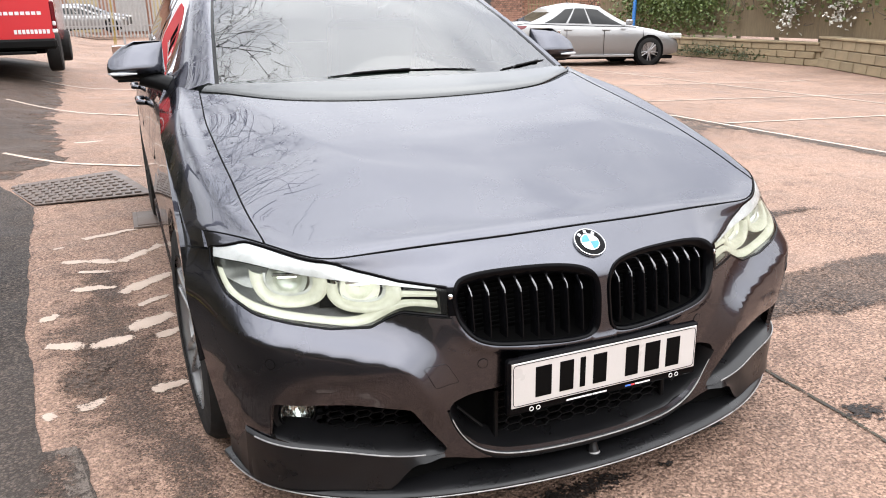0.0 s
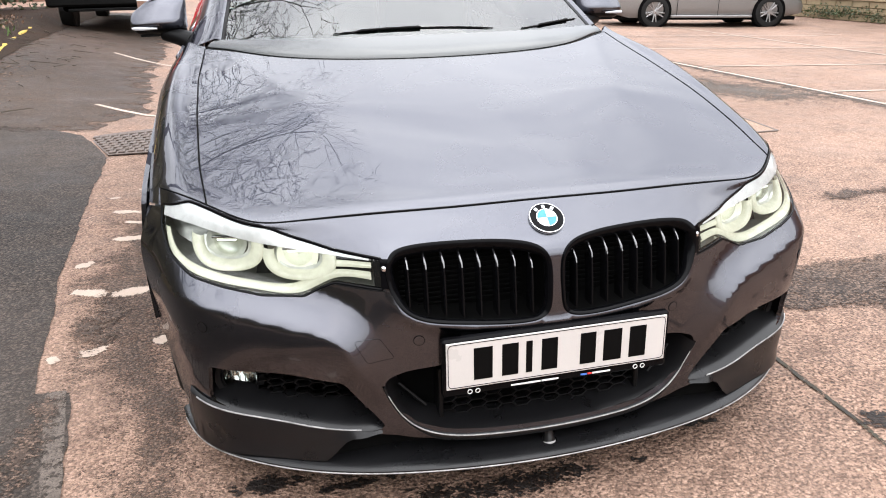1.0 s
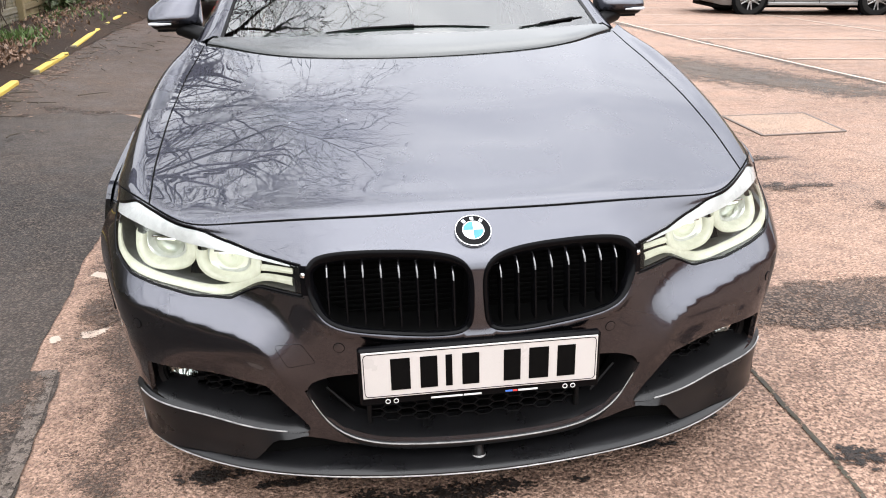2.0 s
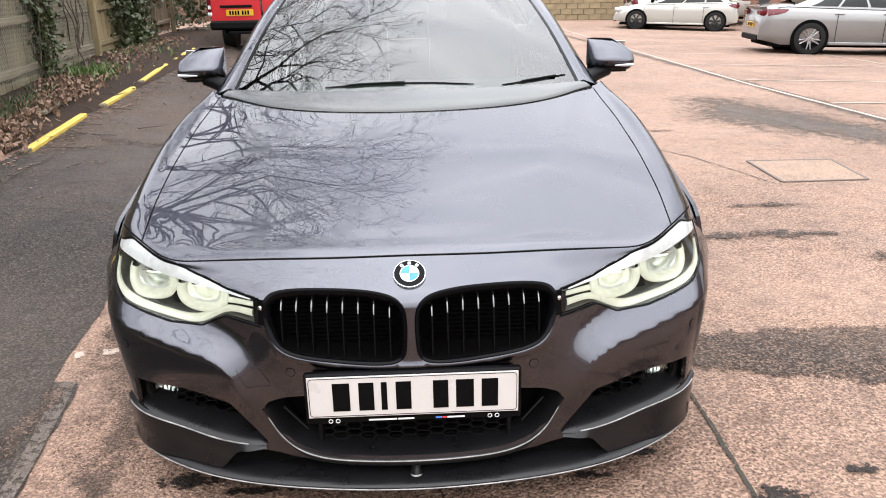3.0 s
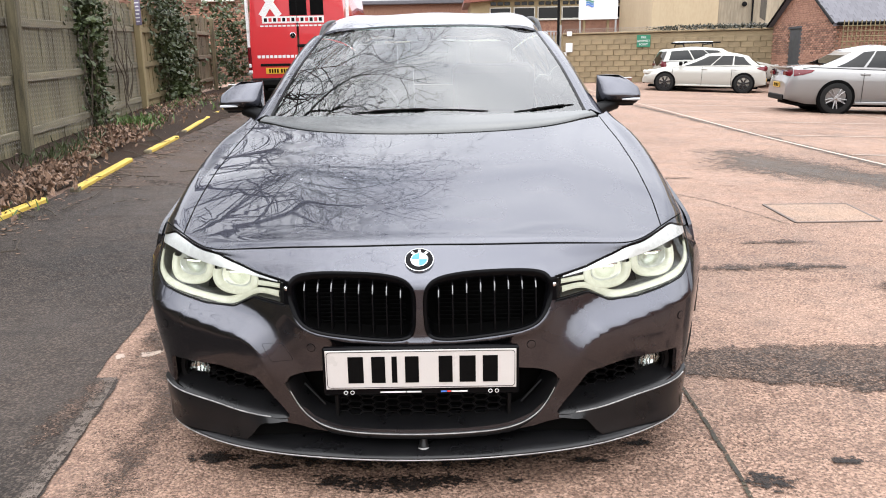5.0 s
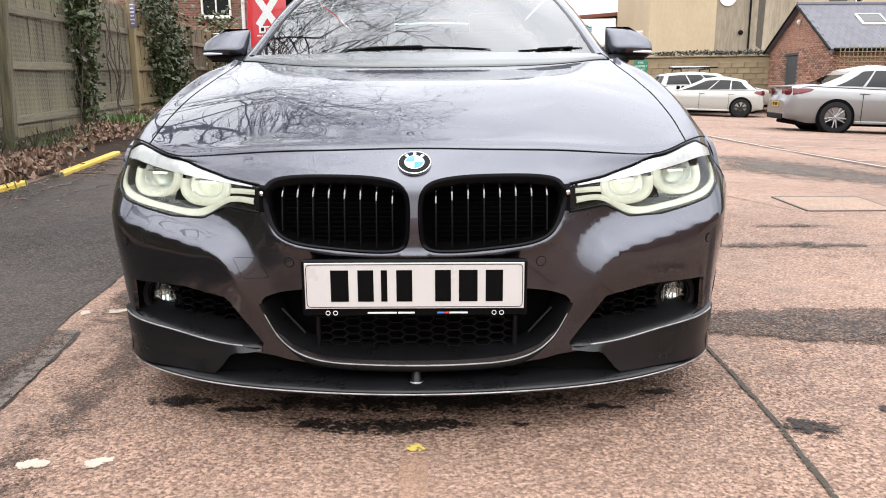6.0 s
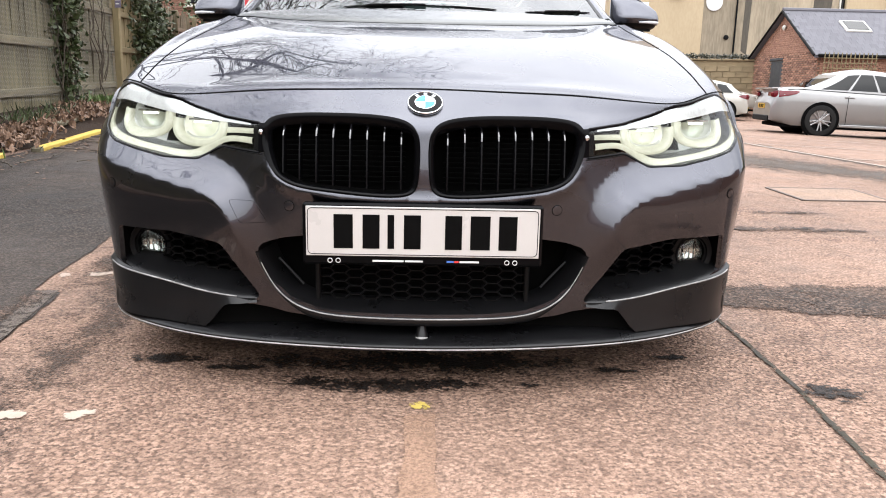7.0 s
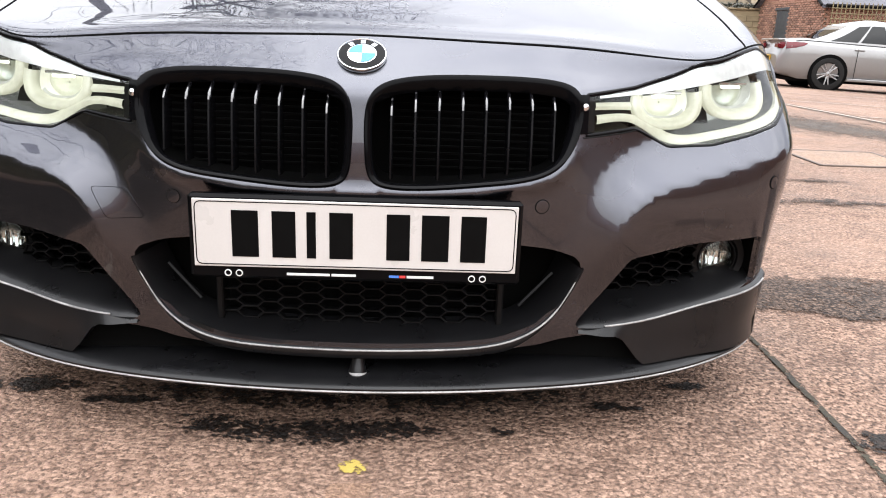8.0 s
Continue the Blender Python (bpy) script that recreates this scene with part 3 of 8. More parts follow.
k_loop = loop_on(NOSE, KIDNEY, (0, 2), 120, (0, V[8]))
l_loop = front_loop(LAMP, 120, 0.006)
l_loop[:, 1] = np.minimum(l_loop[:, 1], V[8] - .0045)
s_loop = front_loop(SIDE_IN, 90, 0.010)
c_loop = front_loop(CENTRE_FULL, 120, 0.02)

GAP = 0.0022
# bonnet: between the front shut line and the scuttle
hood_s = 0.727
row = np.linspace(-hood_s, hood_s, 120)
col = np.linspace(V[8] + GAP, 0.985, 70)
hood_loop = np.concatenate([np.stack([row, np.full(120, V[8] + GAP)], 1), np.stack([np.full(68, hood_s), col[1:-1]], 1),
                            np.stack([row[::-1], np.full(120, 0.985)], 1), np.stack([np.full(68, -hood_s), col[::-1][1:-1]], 1)])
panel("bonnet", NOSE, [hood_loop], (0.022, 0.011), GREY_PAINT, car, "dark grey metallic bonnet with two raised creases")

# dark shut lines round the bonnet
q_ = np.linspace(-.835, .835, 140)
seam = NOSE.at(q_, np.full(140, V[8])) - NOSE.normal(q_, np.full(140, V[8])) * .0008
part("shut_line", Geo().tube(seam, .0024, 6), SEAM_DARK, car)
for sg in (1, -1):
    q_ = np.linspace(V[8], .985, 70)
    seam = NOSE.at(np.full(70, sg * (hood_s + GAP)), q_) - NOSE.normal(np.full(70, sg * (hood_s + GAP)), q_) * .0008
    part("shut_line", Geo().tube(seam, .0024, 6), SEAM_DARK, car)

# bumper skin with its openings
low = NOSE.find([(x, z) for x, z in zip(np.linspace(-.88, .88, 160), np.interp(np.abs(np.linspace(-.88, .88, 160)), (0, .25, .32, .36, .40, .80, .89), (.178, .179, .185, .194, .198, .20, .18)))], (0, 2), (0, V[3]))
e_s = 0.889
up_r = np.stack([np.full(40, e_s), np.linspace(low[-1, 1], V[6] - GAP, 40)], 1)
top = np.concatenate([np.stack([np.linspace(e_s, .845, 10), np.full(10, V[6] - GAP)], 1),
                      np.stack([np.full(6, .845), np.linspace(V[6] + .004, V[8] - GAP, 6)], 1),
                      np.stack([np.linspace(.83, -.83, 150), np.full(150, V[8] - GAP)], 1),
                      np.stack([np.full(6, -.845), np.linspace(V[8] - GAP, V[6] + .004, 6)], 1),
                      np.stack([np.linspace(-.845, -e_s, 10), np.full(10, V[6] - GAP)], 1)])
up_l = np.stack([-up_r[::-1, 0], up_r[::-1, 1]], 1)
bumper_loop = np.concatenate([low, up_r[1:-1], top, up_l[1:-1]])
panel("front_bumper", NOSE, [bumper_loop, k_loop, mirror_loop(k_loop), l_loop, mirror_loop(l_loop), s_loop, mirror_loop(s_loop), c_loop],
      (0.013, 0.0085), GREY_PAINT, car, "dark grey metallic front bumper skin")

# front wings: the crown beside the bonnet
for sg in (1, -1):
    a = np.stack([np.full(60, hood_s + GAP * 2), np.linspace(V[8] + GAP, 0.998, 60)], 1)
    b = np.stack([np.linspace(hood_s + .01, .885, 10), np.full(10, 0.998)], 1)
    c = np.stack([np.full(60, e_s), np.linspace(0.998, V[6] + GAP, 60)], 1)
    d = np.stack([np.linspace(e_s - .01, .852, 6), np.full(6, V[6] + GAP)], 1)
    e = np.stack([np.linspace(.848, hood_s + .01, 10), np.full(10, V[8] + GAP)], 1)
    lp = np.concatenate([a, b, c, d, e])
    if sg < 0:
        lp = mirror_loop(lp)
    panel("wing_crown", NOSE, [lp], (0.015, 0.011), GREY_PAINT, car)


def on_nose(pts, lift=0.0, v_range=None):
    """Places on the nose over (x, z) pairs, moved out along the normal."""
    q = NOSE.find(pts, (0, 2), v_range or (0, V[8]))
    n = NOSE.normal(q[:, 0], q[:, 1])
    return NOSE.at(q[:, 0], q[:, 1]) + n * lift, n


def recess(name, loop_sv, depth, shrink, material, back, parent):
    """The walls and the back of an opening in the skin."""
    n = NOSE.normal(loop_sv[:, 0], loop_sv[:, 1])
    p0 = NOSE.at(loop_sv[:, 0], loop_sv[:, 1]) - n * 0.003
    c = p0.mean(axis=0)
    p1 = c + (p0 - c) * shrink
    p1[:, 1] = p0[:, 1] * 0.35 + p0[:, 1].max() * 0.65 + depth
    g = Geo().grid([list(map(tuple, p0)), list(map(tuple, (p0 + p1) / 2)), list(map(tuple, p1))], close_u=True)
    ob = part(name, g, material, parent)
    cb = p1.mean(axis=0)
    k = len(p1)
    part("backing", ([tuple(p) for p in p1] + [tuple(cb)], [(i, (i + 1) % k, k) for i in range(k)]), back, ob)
    return ob


def ring(name, loop_sv, width, out, material, parent, label="", back=0.02):
    """A moulded frame along an outline on the nose."""
    n = NOSE.normal(loop_sv[:, 0], loop_sv[:, 1])
    p = NOSE.at(loop_sv[:, 0], loop_sv[:, 1])
    t = np.roll(p, -1, axis=0) - np.roll(p, 1, axis=0)
    t /= np.linalg.norm(t, axis=1)[:, None]
    inn = np.cross(n, t)
    if ((p.mean(axis=0) - p) * inn).sum() < 0:
        inn = -inn
    rows = []
    for u, w in ((0.001, -0.010), (0.001, out * 0.7), (width * 0.2, out), (width * 0.55, out * 0.8), (width, -0.002), (width * 1.05, -back)):
        rows.append(list(map(tuple, p + inn * u + n * w)))
    return part(name, Geo().grid(rows, close_u=True), material, parent, label, angle=50)


# ---- kidney grilles ----
for sg in (1, -1):
    lp = k_loop if sg > 0 else mirror_loop(k_loop)
    grille = thing("grille", (sg * .19, .05, .56), "gloss black kidney grille with vertical slats", "grille")
    grille.parent = car
    grille.matrix_parent_inverse = world_of(car).inverted()
    del grille["category"]
    ring("grille_frame", lp, 0.0125, 0.005, GLOSS_BLACK, grille)
    # duct, backing and fins are coloured near-black as the shade inside the grille
    recess("grille_duct", lp, 0.07, 0.97, VOID_SHADE, VOID_SHADE, grille)
    for i in range(8):
        x = .052 + i * .0385
        zt = np.interp(x, (.03, .10, .25, .33, .36), (.612, .628, .632, .624, .604))
        zb = np.interp(x, (.03, .06, .20, .30, .335), (.492, .482, .488, .503, .525))
        zz = np.linspace(zb, zt, 14)
        pts, _ = on_nose([(x, z) for z in zz])
        g = Geo()
        ys = pts[:, 1] + 0.010 + 0.022 * ease((zz - (zt - .026)) / .026)
        rows = []
        for dx, dy in ((-.0030, .035), (-.0034, .006), (-.0014, .0), (.0014, .0), (.0034, .006), (.0030, .035)):
            rows.append([(sg * (x + dx), y + dy, z) for y, z in zip(ys, zz)])
        slat = part("slat", g.grid([r[:11] for r in rows]), SLAT_BLACK, grille, angle=60)
        part("slat_tip", Geo().grid([r[10:] for r in rows[1:5]]), SLAT_GLINT, slat, angle=60)
    g = Geo()
    for i in range(11):
        z = .49 + i * .012
        w0, w1 = .045, .33 if z > .51 else .29
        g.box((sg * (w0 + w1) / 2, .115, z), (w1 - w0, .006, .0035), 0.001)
    part("radiator_fin", g, VOID_SHADE, grille)

# ---- badge ----
bp, bn = on_nose([(0, .674)], 0.001)
bm_ = Matrix.Translation(bp[0]) @ Vector(bn[0]).to_track_quat("Z", "X").to_matrix().to_4x4()
badge = thing("badge", bm_, "", "")
badge.parent = car
badge.matrix_parent_inverse = world_of(car).inverted()
tagged(badge, "round enamel badge in black, blue and white with a chrome rim")
part("badge_rim", Geo().lathe([(.0405, 0), (.0412, .003), (.0400, .0062), (.0385, .0066), (.0378, .005)], 48, bm_), CHROME, badge)
part("badge_band", Geo().lathe([(.0378, 0), (.0378, .0052), (.0235, .0060)], 48, bm_), GLOSS_BLACK, badge)
part("inner_rim", Geo().lathe([(.0240, .0), (.0240, .0068), (.0228, .0070)], 48, bm_), CHROME, badge)
for k in range(4):
    a0 = math.pi / 2 * k
    fan = [(0, 0)] + [(.0222 * math.cos(a0 + math.pi / 2 * i / 10), .0222 * math.sin(a0 + math.pi / 2 * i / 10)) for i in range(11)]
    part("quadrant", Geo().prism(fan, .0078, bm_), BADGE_WHITE if k % 2 else BADGE_BLUE, badge)
for a in (-38, 0, 38):
    m = bm_ @ pose(0, 0, 0.0058, 0, 0, a) @ Matrix.Translation((.0308, 0, 0))
    part("badge_mark", Geo().box((0, 0, 0), (.0085, .008, .0012), .0004, m), BADGE_WHITE, badge)

# ---- number plate ----
plate = thing("number_plate", (0, -.01, .39), "white number plate in a black holder, its characters shown as plain bars", "number plate")
plate.parent = car
plate.matrix_parent_inverse = world_of(car).inverted()
del plate["category"]
part("plate_holder", Geo().box((0, -.010, .3885), (.538, .022, .140), .006), GLOSS_BLACK, plate, "black plastic plate holder")
part("plate_back", Geo().box((0, .020, .40), (.44, .045, .085), .004), MATT_BLACK, plate)
part("plate_sheet", Geo().box((0, -.0215, .3955), (.522, .004, .112), .0015), PLATE_WHITE, plate, "white acrylic plate")
edge_ = [tuple(p) for p in poly_dense([(-.257, .3435), (.257, .3435), (.257, .4475), (-.257, .4475)], 260, .010)]
part("plate_border", Geo().tube([(x, -.0236, z) for x, z in edge_ + edge_[:1]], .0009, 6), INK_BLACK, plate)
for x, w in ((-.178, .052), (-.116, .046), (-.072, .018), (-.024, .046), (.068, .046), (.128, .054), (.190, .050)):
    part("character_bar", Geo().box((x, -.0238, .3955), (w * .82, .0012, .077), .0004), INK_BLACK, plate)
for x, w, mm in ((-.078, .070, INK_WHITE), (-.020, .040, INK_WHITE), (.062, .016, MARK_BLUE), (.076, .010, MARK_RED), (.105, .044, INK_WHITE)):
    part("holder_mark", Geo().box((x, -.0214, .3285), (w, .0012, .0042), .0003), mm, plate)
for x in (-.208, -.190, .190, .208):
    part("holder_stud", Geo().lathe([(.0058, 0), (.0058, .0015), (.0043, .0018), (.0042, -.001)], 18, pose(x, -.0212, .3285, 90), caps=False), INK_WHITE, plate)

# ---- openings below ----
# the backs of the intakes are painted as deep shade
centre = recess("lower_intake", c_loop, 0.10, 0.94, MATT_BLACK, VOID_SHADE, car)
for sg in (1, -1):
    recess("side_intake", s_loop if sg > 0 else mirror_loop(s_loop), 0.13, 0.93, MATT_BLACK, VOID_SHADE, car)


def honeycomb(x0, x1, z0, z1, y_of, cw, ch, t, keep):
    """A grille of long six-sided cells."""
    g = Geo()
    rows = int((z1 - z0) / ch) + 1
    cols = int((x1 - x0) / cw) + 2
    k = cw * 0.17
    done = set()
    for i in range(cols):
        for j in range(rows + 1):
            cx = x0 + i * cw
            cz = z0 + j * ch + (ch / 2 if i % 2 else 0)
            c = [(cx - cw / 2 - k, cz), (cx - cw / 2 + k, cz + ch / 2), (cx + cw / 2 - k, cz + ch / 2), (cx + cw / 2 + k, cz), (cx + cw / 2 - k, cz - ch / 2), (cx - cw / 2 + k, cz - ch / 2)]
            for a in range(6):
                p, q = c[a], c[(a + 1) % 6]
                key = tuple(sorted(((round(p[0], 3), round(p[1], 3)), (round(q[0], 3), round(q[1], 3)))))
                mx, mz = (p[0] + q[0]) / 2, (p[1] + q[1]) / 2
                if key in done or not keep(mx, mz):
                    continue
                done.add(key)
                d = math.hypot(q[0] - p[0], q[1] - p[1])
                ang = math.degrees(math.atan2(q[1] - p[1], q[0] - p[0]))
                g.box((0, 0, 0), (d + t * .6, .014, t), .0007, pose(mx, y_of(mx), mz, 0, -ang, 0))
    return g


part("mesh_grille", honeycomb(-.234, .234, .212, .318, lambda x: .078 + .25 * x * x, .0365, .0208, .0030, lambda x, z: abs(x) < .245 and .205 < z < .328),
     SATIN_BLACK, centre, "black honeycomb mesh")
for sg in (1, -1):
    part("mesh_post", Geo().box((sg * .25, .10, .26), (.012, .05, .16), .004), SATIN_BLACK, centre)
    part("mesh_brace", Geo().tube([(sg * .345, .10, .305), (sg * .285, .085, .245)], .004, 6), SATIN_BLACK, centre)


def sheet(rows):
    return Geo().grid([list(map(tuple, r)) for r in rows])


# lower lip of the centre intake
LIP_LINE = [(0, .181), (.145, .1825), (.245, .189), (.306, .210), (.350, .250), (.378, .302), (.388, .330)]
lip_c = smooth_curve([(-x, z) for x, z in LIP_LINE[:0:-1]] + LIP_LINE, 90)
pc, ncc = on_nose(lip_c, 0.0, (0, V[4]))
along_ = np.gradient(lip_c, axis=0)
along_ /= np.linalg.norm(along_, axis=1)[:, None]
inw = np.stack([-along_[:, 1], np.zeros(len(along_)), along_[:, 0]], 1)
rows = []
under = ease((.35 - np.abs(lip_c[:, :1])) / .10)
for u, w_, dy in ((-.004, -.014, .006), (-.003, -.010, -.001), (0, 0, -.004), (.004, 0, -.001), (.016, 0, .03), (.034, 0, .075)):
    rows.append(pc + inw * (u + w_ * under) + np.array((0, dy, 0)))
lip_ob = part("intake_lip", sheet(rows), LIP_BLACK, car, "satin grey lower lip of the intake", angle=60)
part("lip_edge", Geo().tube(pc[4:-4] + np.array((0, -.0035, .0)) + inw[4:-4] * .0015, [.0008] + [.0012] * 6 + [.0018] * 68 + [.0012] * 6 + [.0008], 6), SCUFFED_EDGE, lip_ob, "pale scuffed edge")

# splitter fins, end plates and blade
FIN = [(.384, .2105), (.395, .2145), (.46, .219), (.58, .231), (.70, .246), (.777, .256), (.812, .262)]
for sg in (1, -1):
    fx = smooth_curve([(sg * x, z) for x, z in FIN], 40)
    pf, nf = on_nose(fx, 0.010, (0, V[3]))
    grow = ease(np.linspace(0, 1, 40) / .16)[:, None]
    pf = pf - nf * .016 * (1 - grow)
    rows = [pf + np.array((0, .004, -.006)), pf + np.array((0, -.001, -.002)), pf + np.array((0, .002, .002)), pf + np.array((-sg * .004, .03, .014)), pf + np.array((-sg * .01, .085, .038))]
    fin = part("splitter_fin", sheet(rows), LIP_BLACK, car, angle=60)
    part("fin_edge", Geo().tube(pf[7:-2] + np.array((0, -.0005, .0005)), .0019, 6), SCUFFED_EDGE, fin, "pale scuffed edge")
    # end plate under the fin
    up = smooth_curve([(x, z) for x, z in FIN[1:]], 30)
    bot = np.array([(x, np.interp(x, (.392, .465, .475, .517, .80), (.204, .199, .190, .136, .134))) for x in up[:, 0] * 1.0])
    rows = []
    for k in np.linspace(0, 1, 8):
        mid = up * (1 - k) + bot * k
        pe, ne = on_nose([(sg * x, max(z, .168)) for x, z in mid], 0.010, (0, V[3]))
        pe = pe - ne * .016 * (1 - ease(np.linspace(0, 1, 30) / .14))[:, None]
        pe[:, 2] = mid[:, 1]
        pe[:, 1] -= 0.012 * k
        rows.append(pe)
    rows.append(rows[-1] + np.array((0, .04, .0)))
    part("end_plate", sheet(rows), LIP_BLACK, car, "satin dark grey splitter end plate", angle=60)
    # flank of the splitter round the corner
    yy = np.linspace(.255, .420, 12)
    flank = []
    for k in np.linspace(0, 1, 6):
        z = .255 * (1 - k) + .134 * k
        flank.append([(sg * np.interp(y, (.25, .27, .33, .40, .43), (.800, .812, .829, .843, .848)), y, z + (y - .23) * .08 * (1 - k)) for y in yy])
    part("splitter_flank", Geo().grid(flank), LIP_BLACK, car, angle=60)

edge = smooth_curve([(-.862, .44), (-.848, .38), (-.80, .268), (-.70, .165), (-.517, .062), (-.26, -.002), (0, -.022), (.26, -.002), (.517, .062), (.70, .165), (.80, .268), (.848, .38), (.862, .44)], 120)
tan = np.gradient(edge, axis=0)
out = np.stack([tan[:, 1], -tan[:, 0]], 1)
out /= np.linalg.norm(out, axis=1)[:, None]
rows = []
for o_, z in ((-.12, .112), (-.004, .112), (.001, .116), (.002, .125), (-.003, .130), (-.03, .136), (-.09, .141), (-.14, .142)):
    rows.append([(x + a * o_, y + b * o_, z) for (x, y), (a, b) in zip(edge, out)])
blade = part("splitter", Geo().grid(rows), LIP_BLACK, car, "gloss dark grey front splitter lip", angle=40)
part("splitter_edge", Geo().tube([(x + a * .0012, y + b * .0012, .1195) for (x, y), (a, b) in zip(edge[4:-4], out[4:-4])], .0021, 6), SCUFFED_EDGE, blade, "pale scuffed edge")
# near-black sheet standing in for the shade behind the splitter
part("splitter_channel", Geo().grid([[(x, .105, .135) for x in np.linspace(-.52, .52, 20)], [(x, .105, .20) for x in np.linspace(-.52, .52, 20)]]), VOID_SHADE, car)
part("splitter_stay", Geo().lathe([(.0165, 0), (.0165, .006), (.0135, .016), (.012, .028), (.0115, .045)], 20, pose(0, .022, .131, -14)), LIP_BLACK, car)
part("stay_foot", Geo().lathe([(.017, 0), (.0175, .002), (.0168, .004), (.0155, .006)], 20, pose(0, .0218, .1315, -14)), SCUFFED_EDGE, car)

# black bridge between each grille and its lamp
for sg in (1, -1):
    cols_ = []
    for x in (.360, .366, .372, .378):
        cols_.append(on_nose([(sg * x, z) for z in np.linspace(.562, .625, 8)], .0022)[0])
    bridge = part("grille_bridge", sheet(cols_), GLOSS_BLACK, car, angle=60)
    bl, bn_ = on_nose([(sg * .3715, .606)], .002)
    part("bridge_lens", Geo().lathe([(.0065, 0), (.0060, .002), (.0035, .004), (.0008, .0046)], 16, Matrix.Translation(bl[0]) @ Vector(bn_[0]).to_track_quat("Z", "Y").to_matrix().to_4x4(), caps=False), CHROME, bridge)

# seam from each grille to the lamp
for sg in (1, -1):
    sp, sn = on_nose([(sg * x, z) for x, z in ((.372, .556), (.40, .558), (.44, .5615), (.472, .566))], .0003)
    part("bumper_seam", Geo().tube(smooth_curve(sp, 12), .0013, 6), MATT_BLACK, car)

# towing-eye cover, parking sensors
TOW = [(.449, .452), (.390, .451), (.359, .400), (.422, .398)]
tow_loop = front_loop([(-x, z) for x, z in TOW], 40, 0.008)
panel("tow_cover", NOSE, [tow_loop], (0.012, 0.008), GREY_PAINT, car, lift=0.0012, flange=0.003)
ring("tow_seam", tow_loop, 0.0020, 0.0018, VOID_SHADE, car, back=0.0)
for x, z in ((.307, .442), (.763, .470)):
    for sg in (1, -1):
        ps, ns = on_nose([(sg * x, z)], 0.0)
        m = Matrix.Translation(ps[0]) @ Vector(ns[0]).to_track_quat("Z", "Y").to_matrix().to_4x4()
        sensor = part("parking_sensor", Geo().lathe([(.0112, 0), (.0112, .0012), (.0095, .0016)], 20, m), GREY_PAINT, car)
        part("sensor_seam", Geo().lathe([(.0128, 0), (.0128, .0006), (.0112, .0007)], 20, m), MATT_BLACK, sensor)

# ---- fog lamps and side grilles ----
for sg in (1, -1):
    fog = thing("fog_lamp", (sg * .697, .245, .298), "round chrome fog lamp in a black bezel", "")
    fog.parent = car
    fog.matrix_parent_inverse = world_of(car).inverted()
    m = pose(sg * .697, .255, .302, 90, 0, sg * 12) @ Matrix.Diagonal((1.16, 1.16, 1.1, 1))
    part("fog_bezel", Geo().lathe([(.052, -.03), (.054, .012), (.050, .020), (.040, .017), (.036, .004), (.036, -.02)], 36, m, caps=False), SATIN_BLACK, fog)
    part("fog_reflector", Geo().lathe([(.036, .002), (.030, -.006), (.016, -.016), (.004, -.020)], 32, m, caps=False), CHROME, fog)
    part("fog_lens", Geo().lathe([(.037, .006), (.028, .012), (.012, .015), (.001, .0155)], 32, m), CLEAR_LENS, fog)
    part("fog_hood", Geo().lathe([(.037, .007), (.037, .013), (.0365, .016), (.034, .016)], 32, m, caps=False), SATIN_BLACK, fog)
    g = Geo()
    for i in range(4):
        g.box((-.018 + i * .012, -.006, -.004), (.0022, .03, .006), .0006, m)
    part("fog_baffle", g, CHROME, fog)
    part("side_mesh", honeycomb(sg * .575 - .105, sg * .575 + .105, .262, .36, lambda x: .16 + .9 * (abs(x) - .46) ** 2 + .12 * (abs(x) - .46), .031, .0185, .0028,
                                lambda x, z, s=sg: .462 < abs(x) < .655 and .25 < z < .368 and abs(x) > .40 + (.36 - z) * -.2), SATIN_BLACK, car, "black honeycomb mesh")

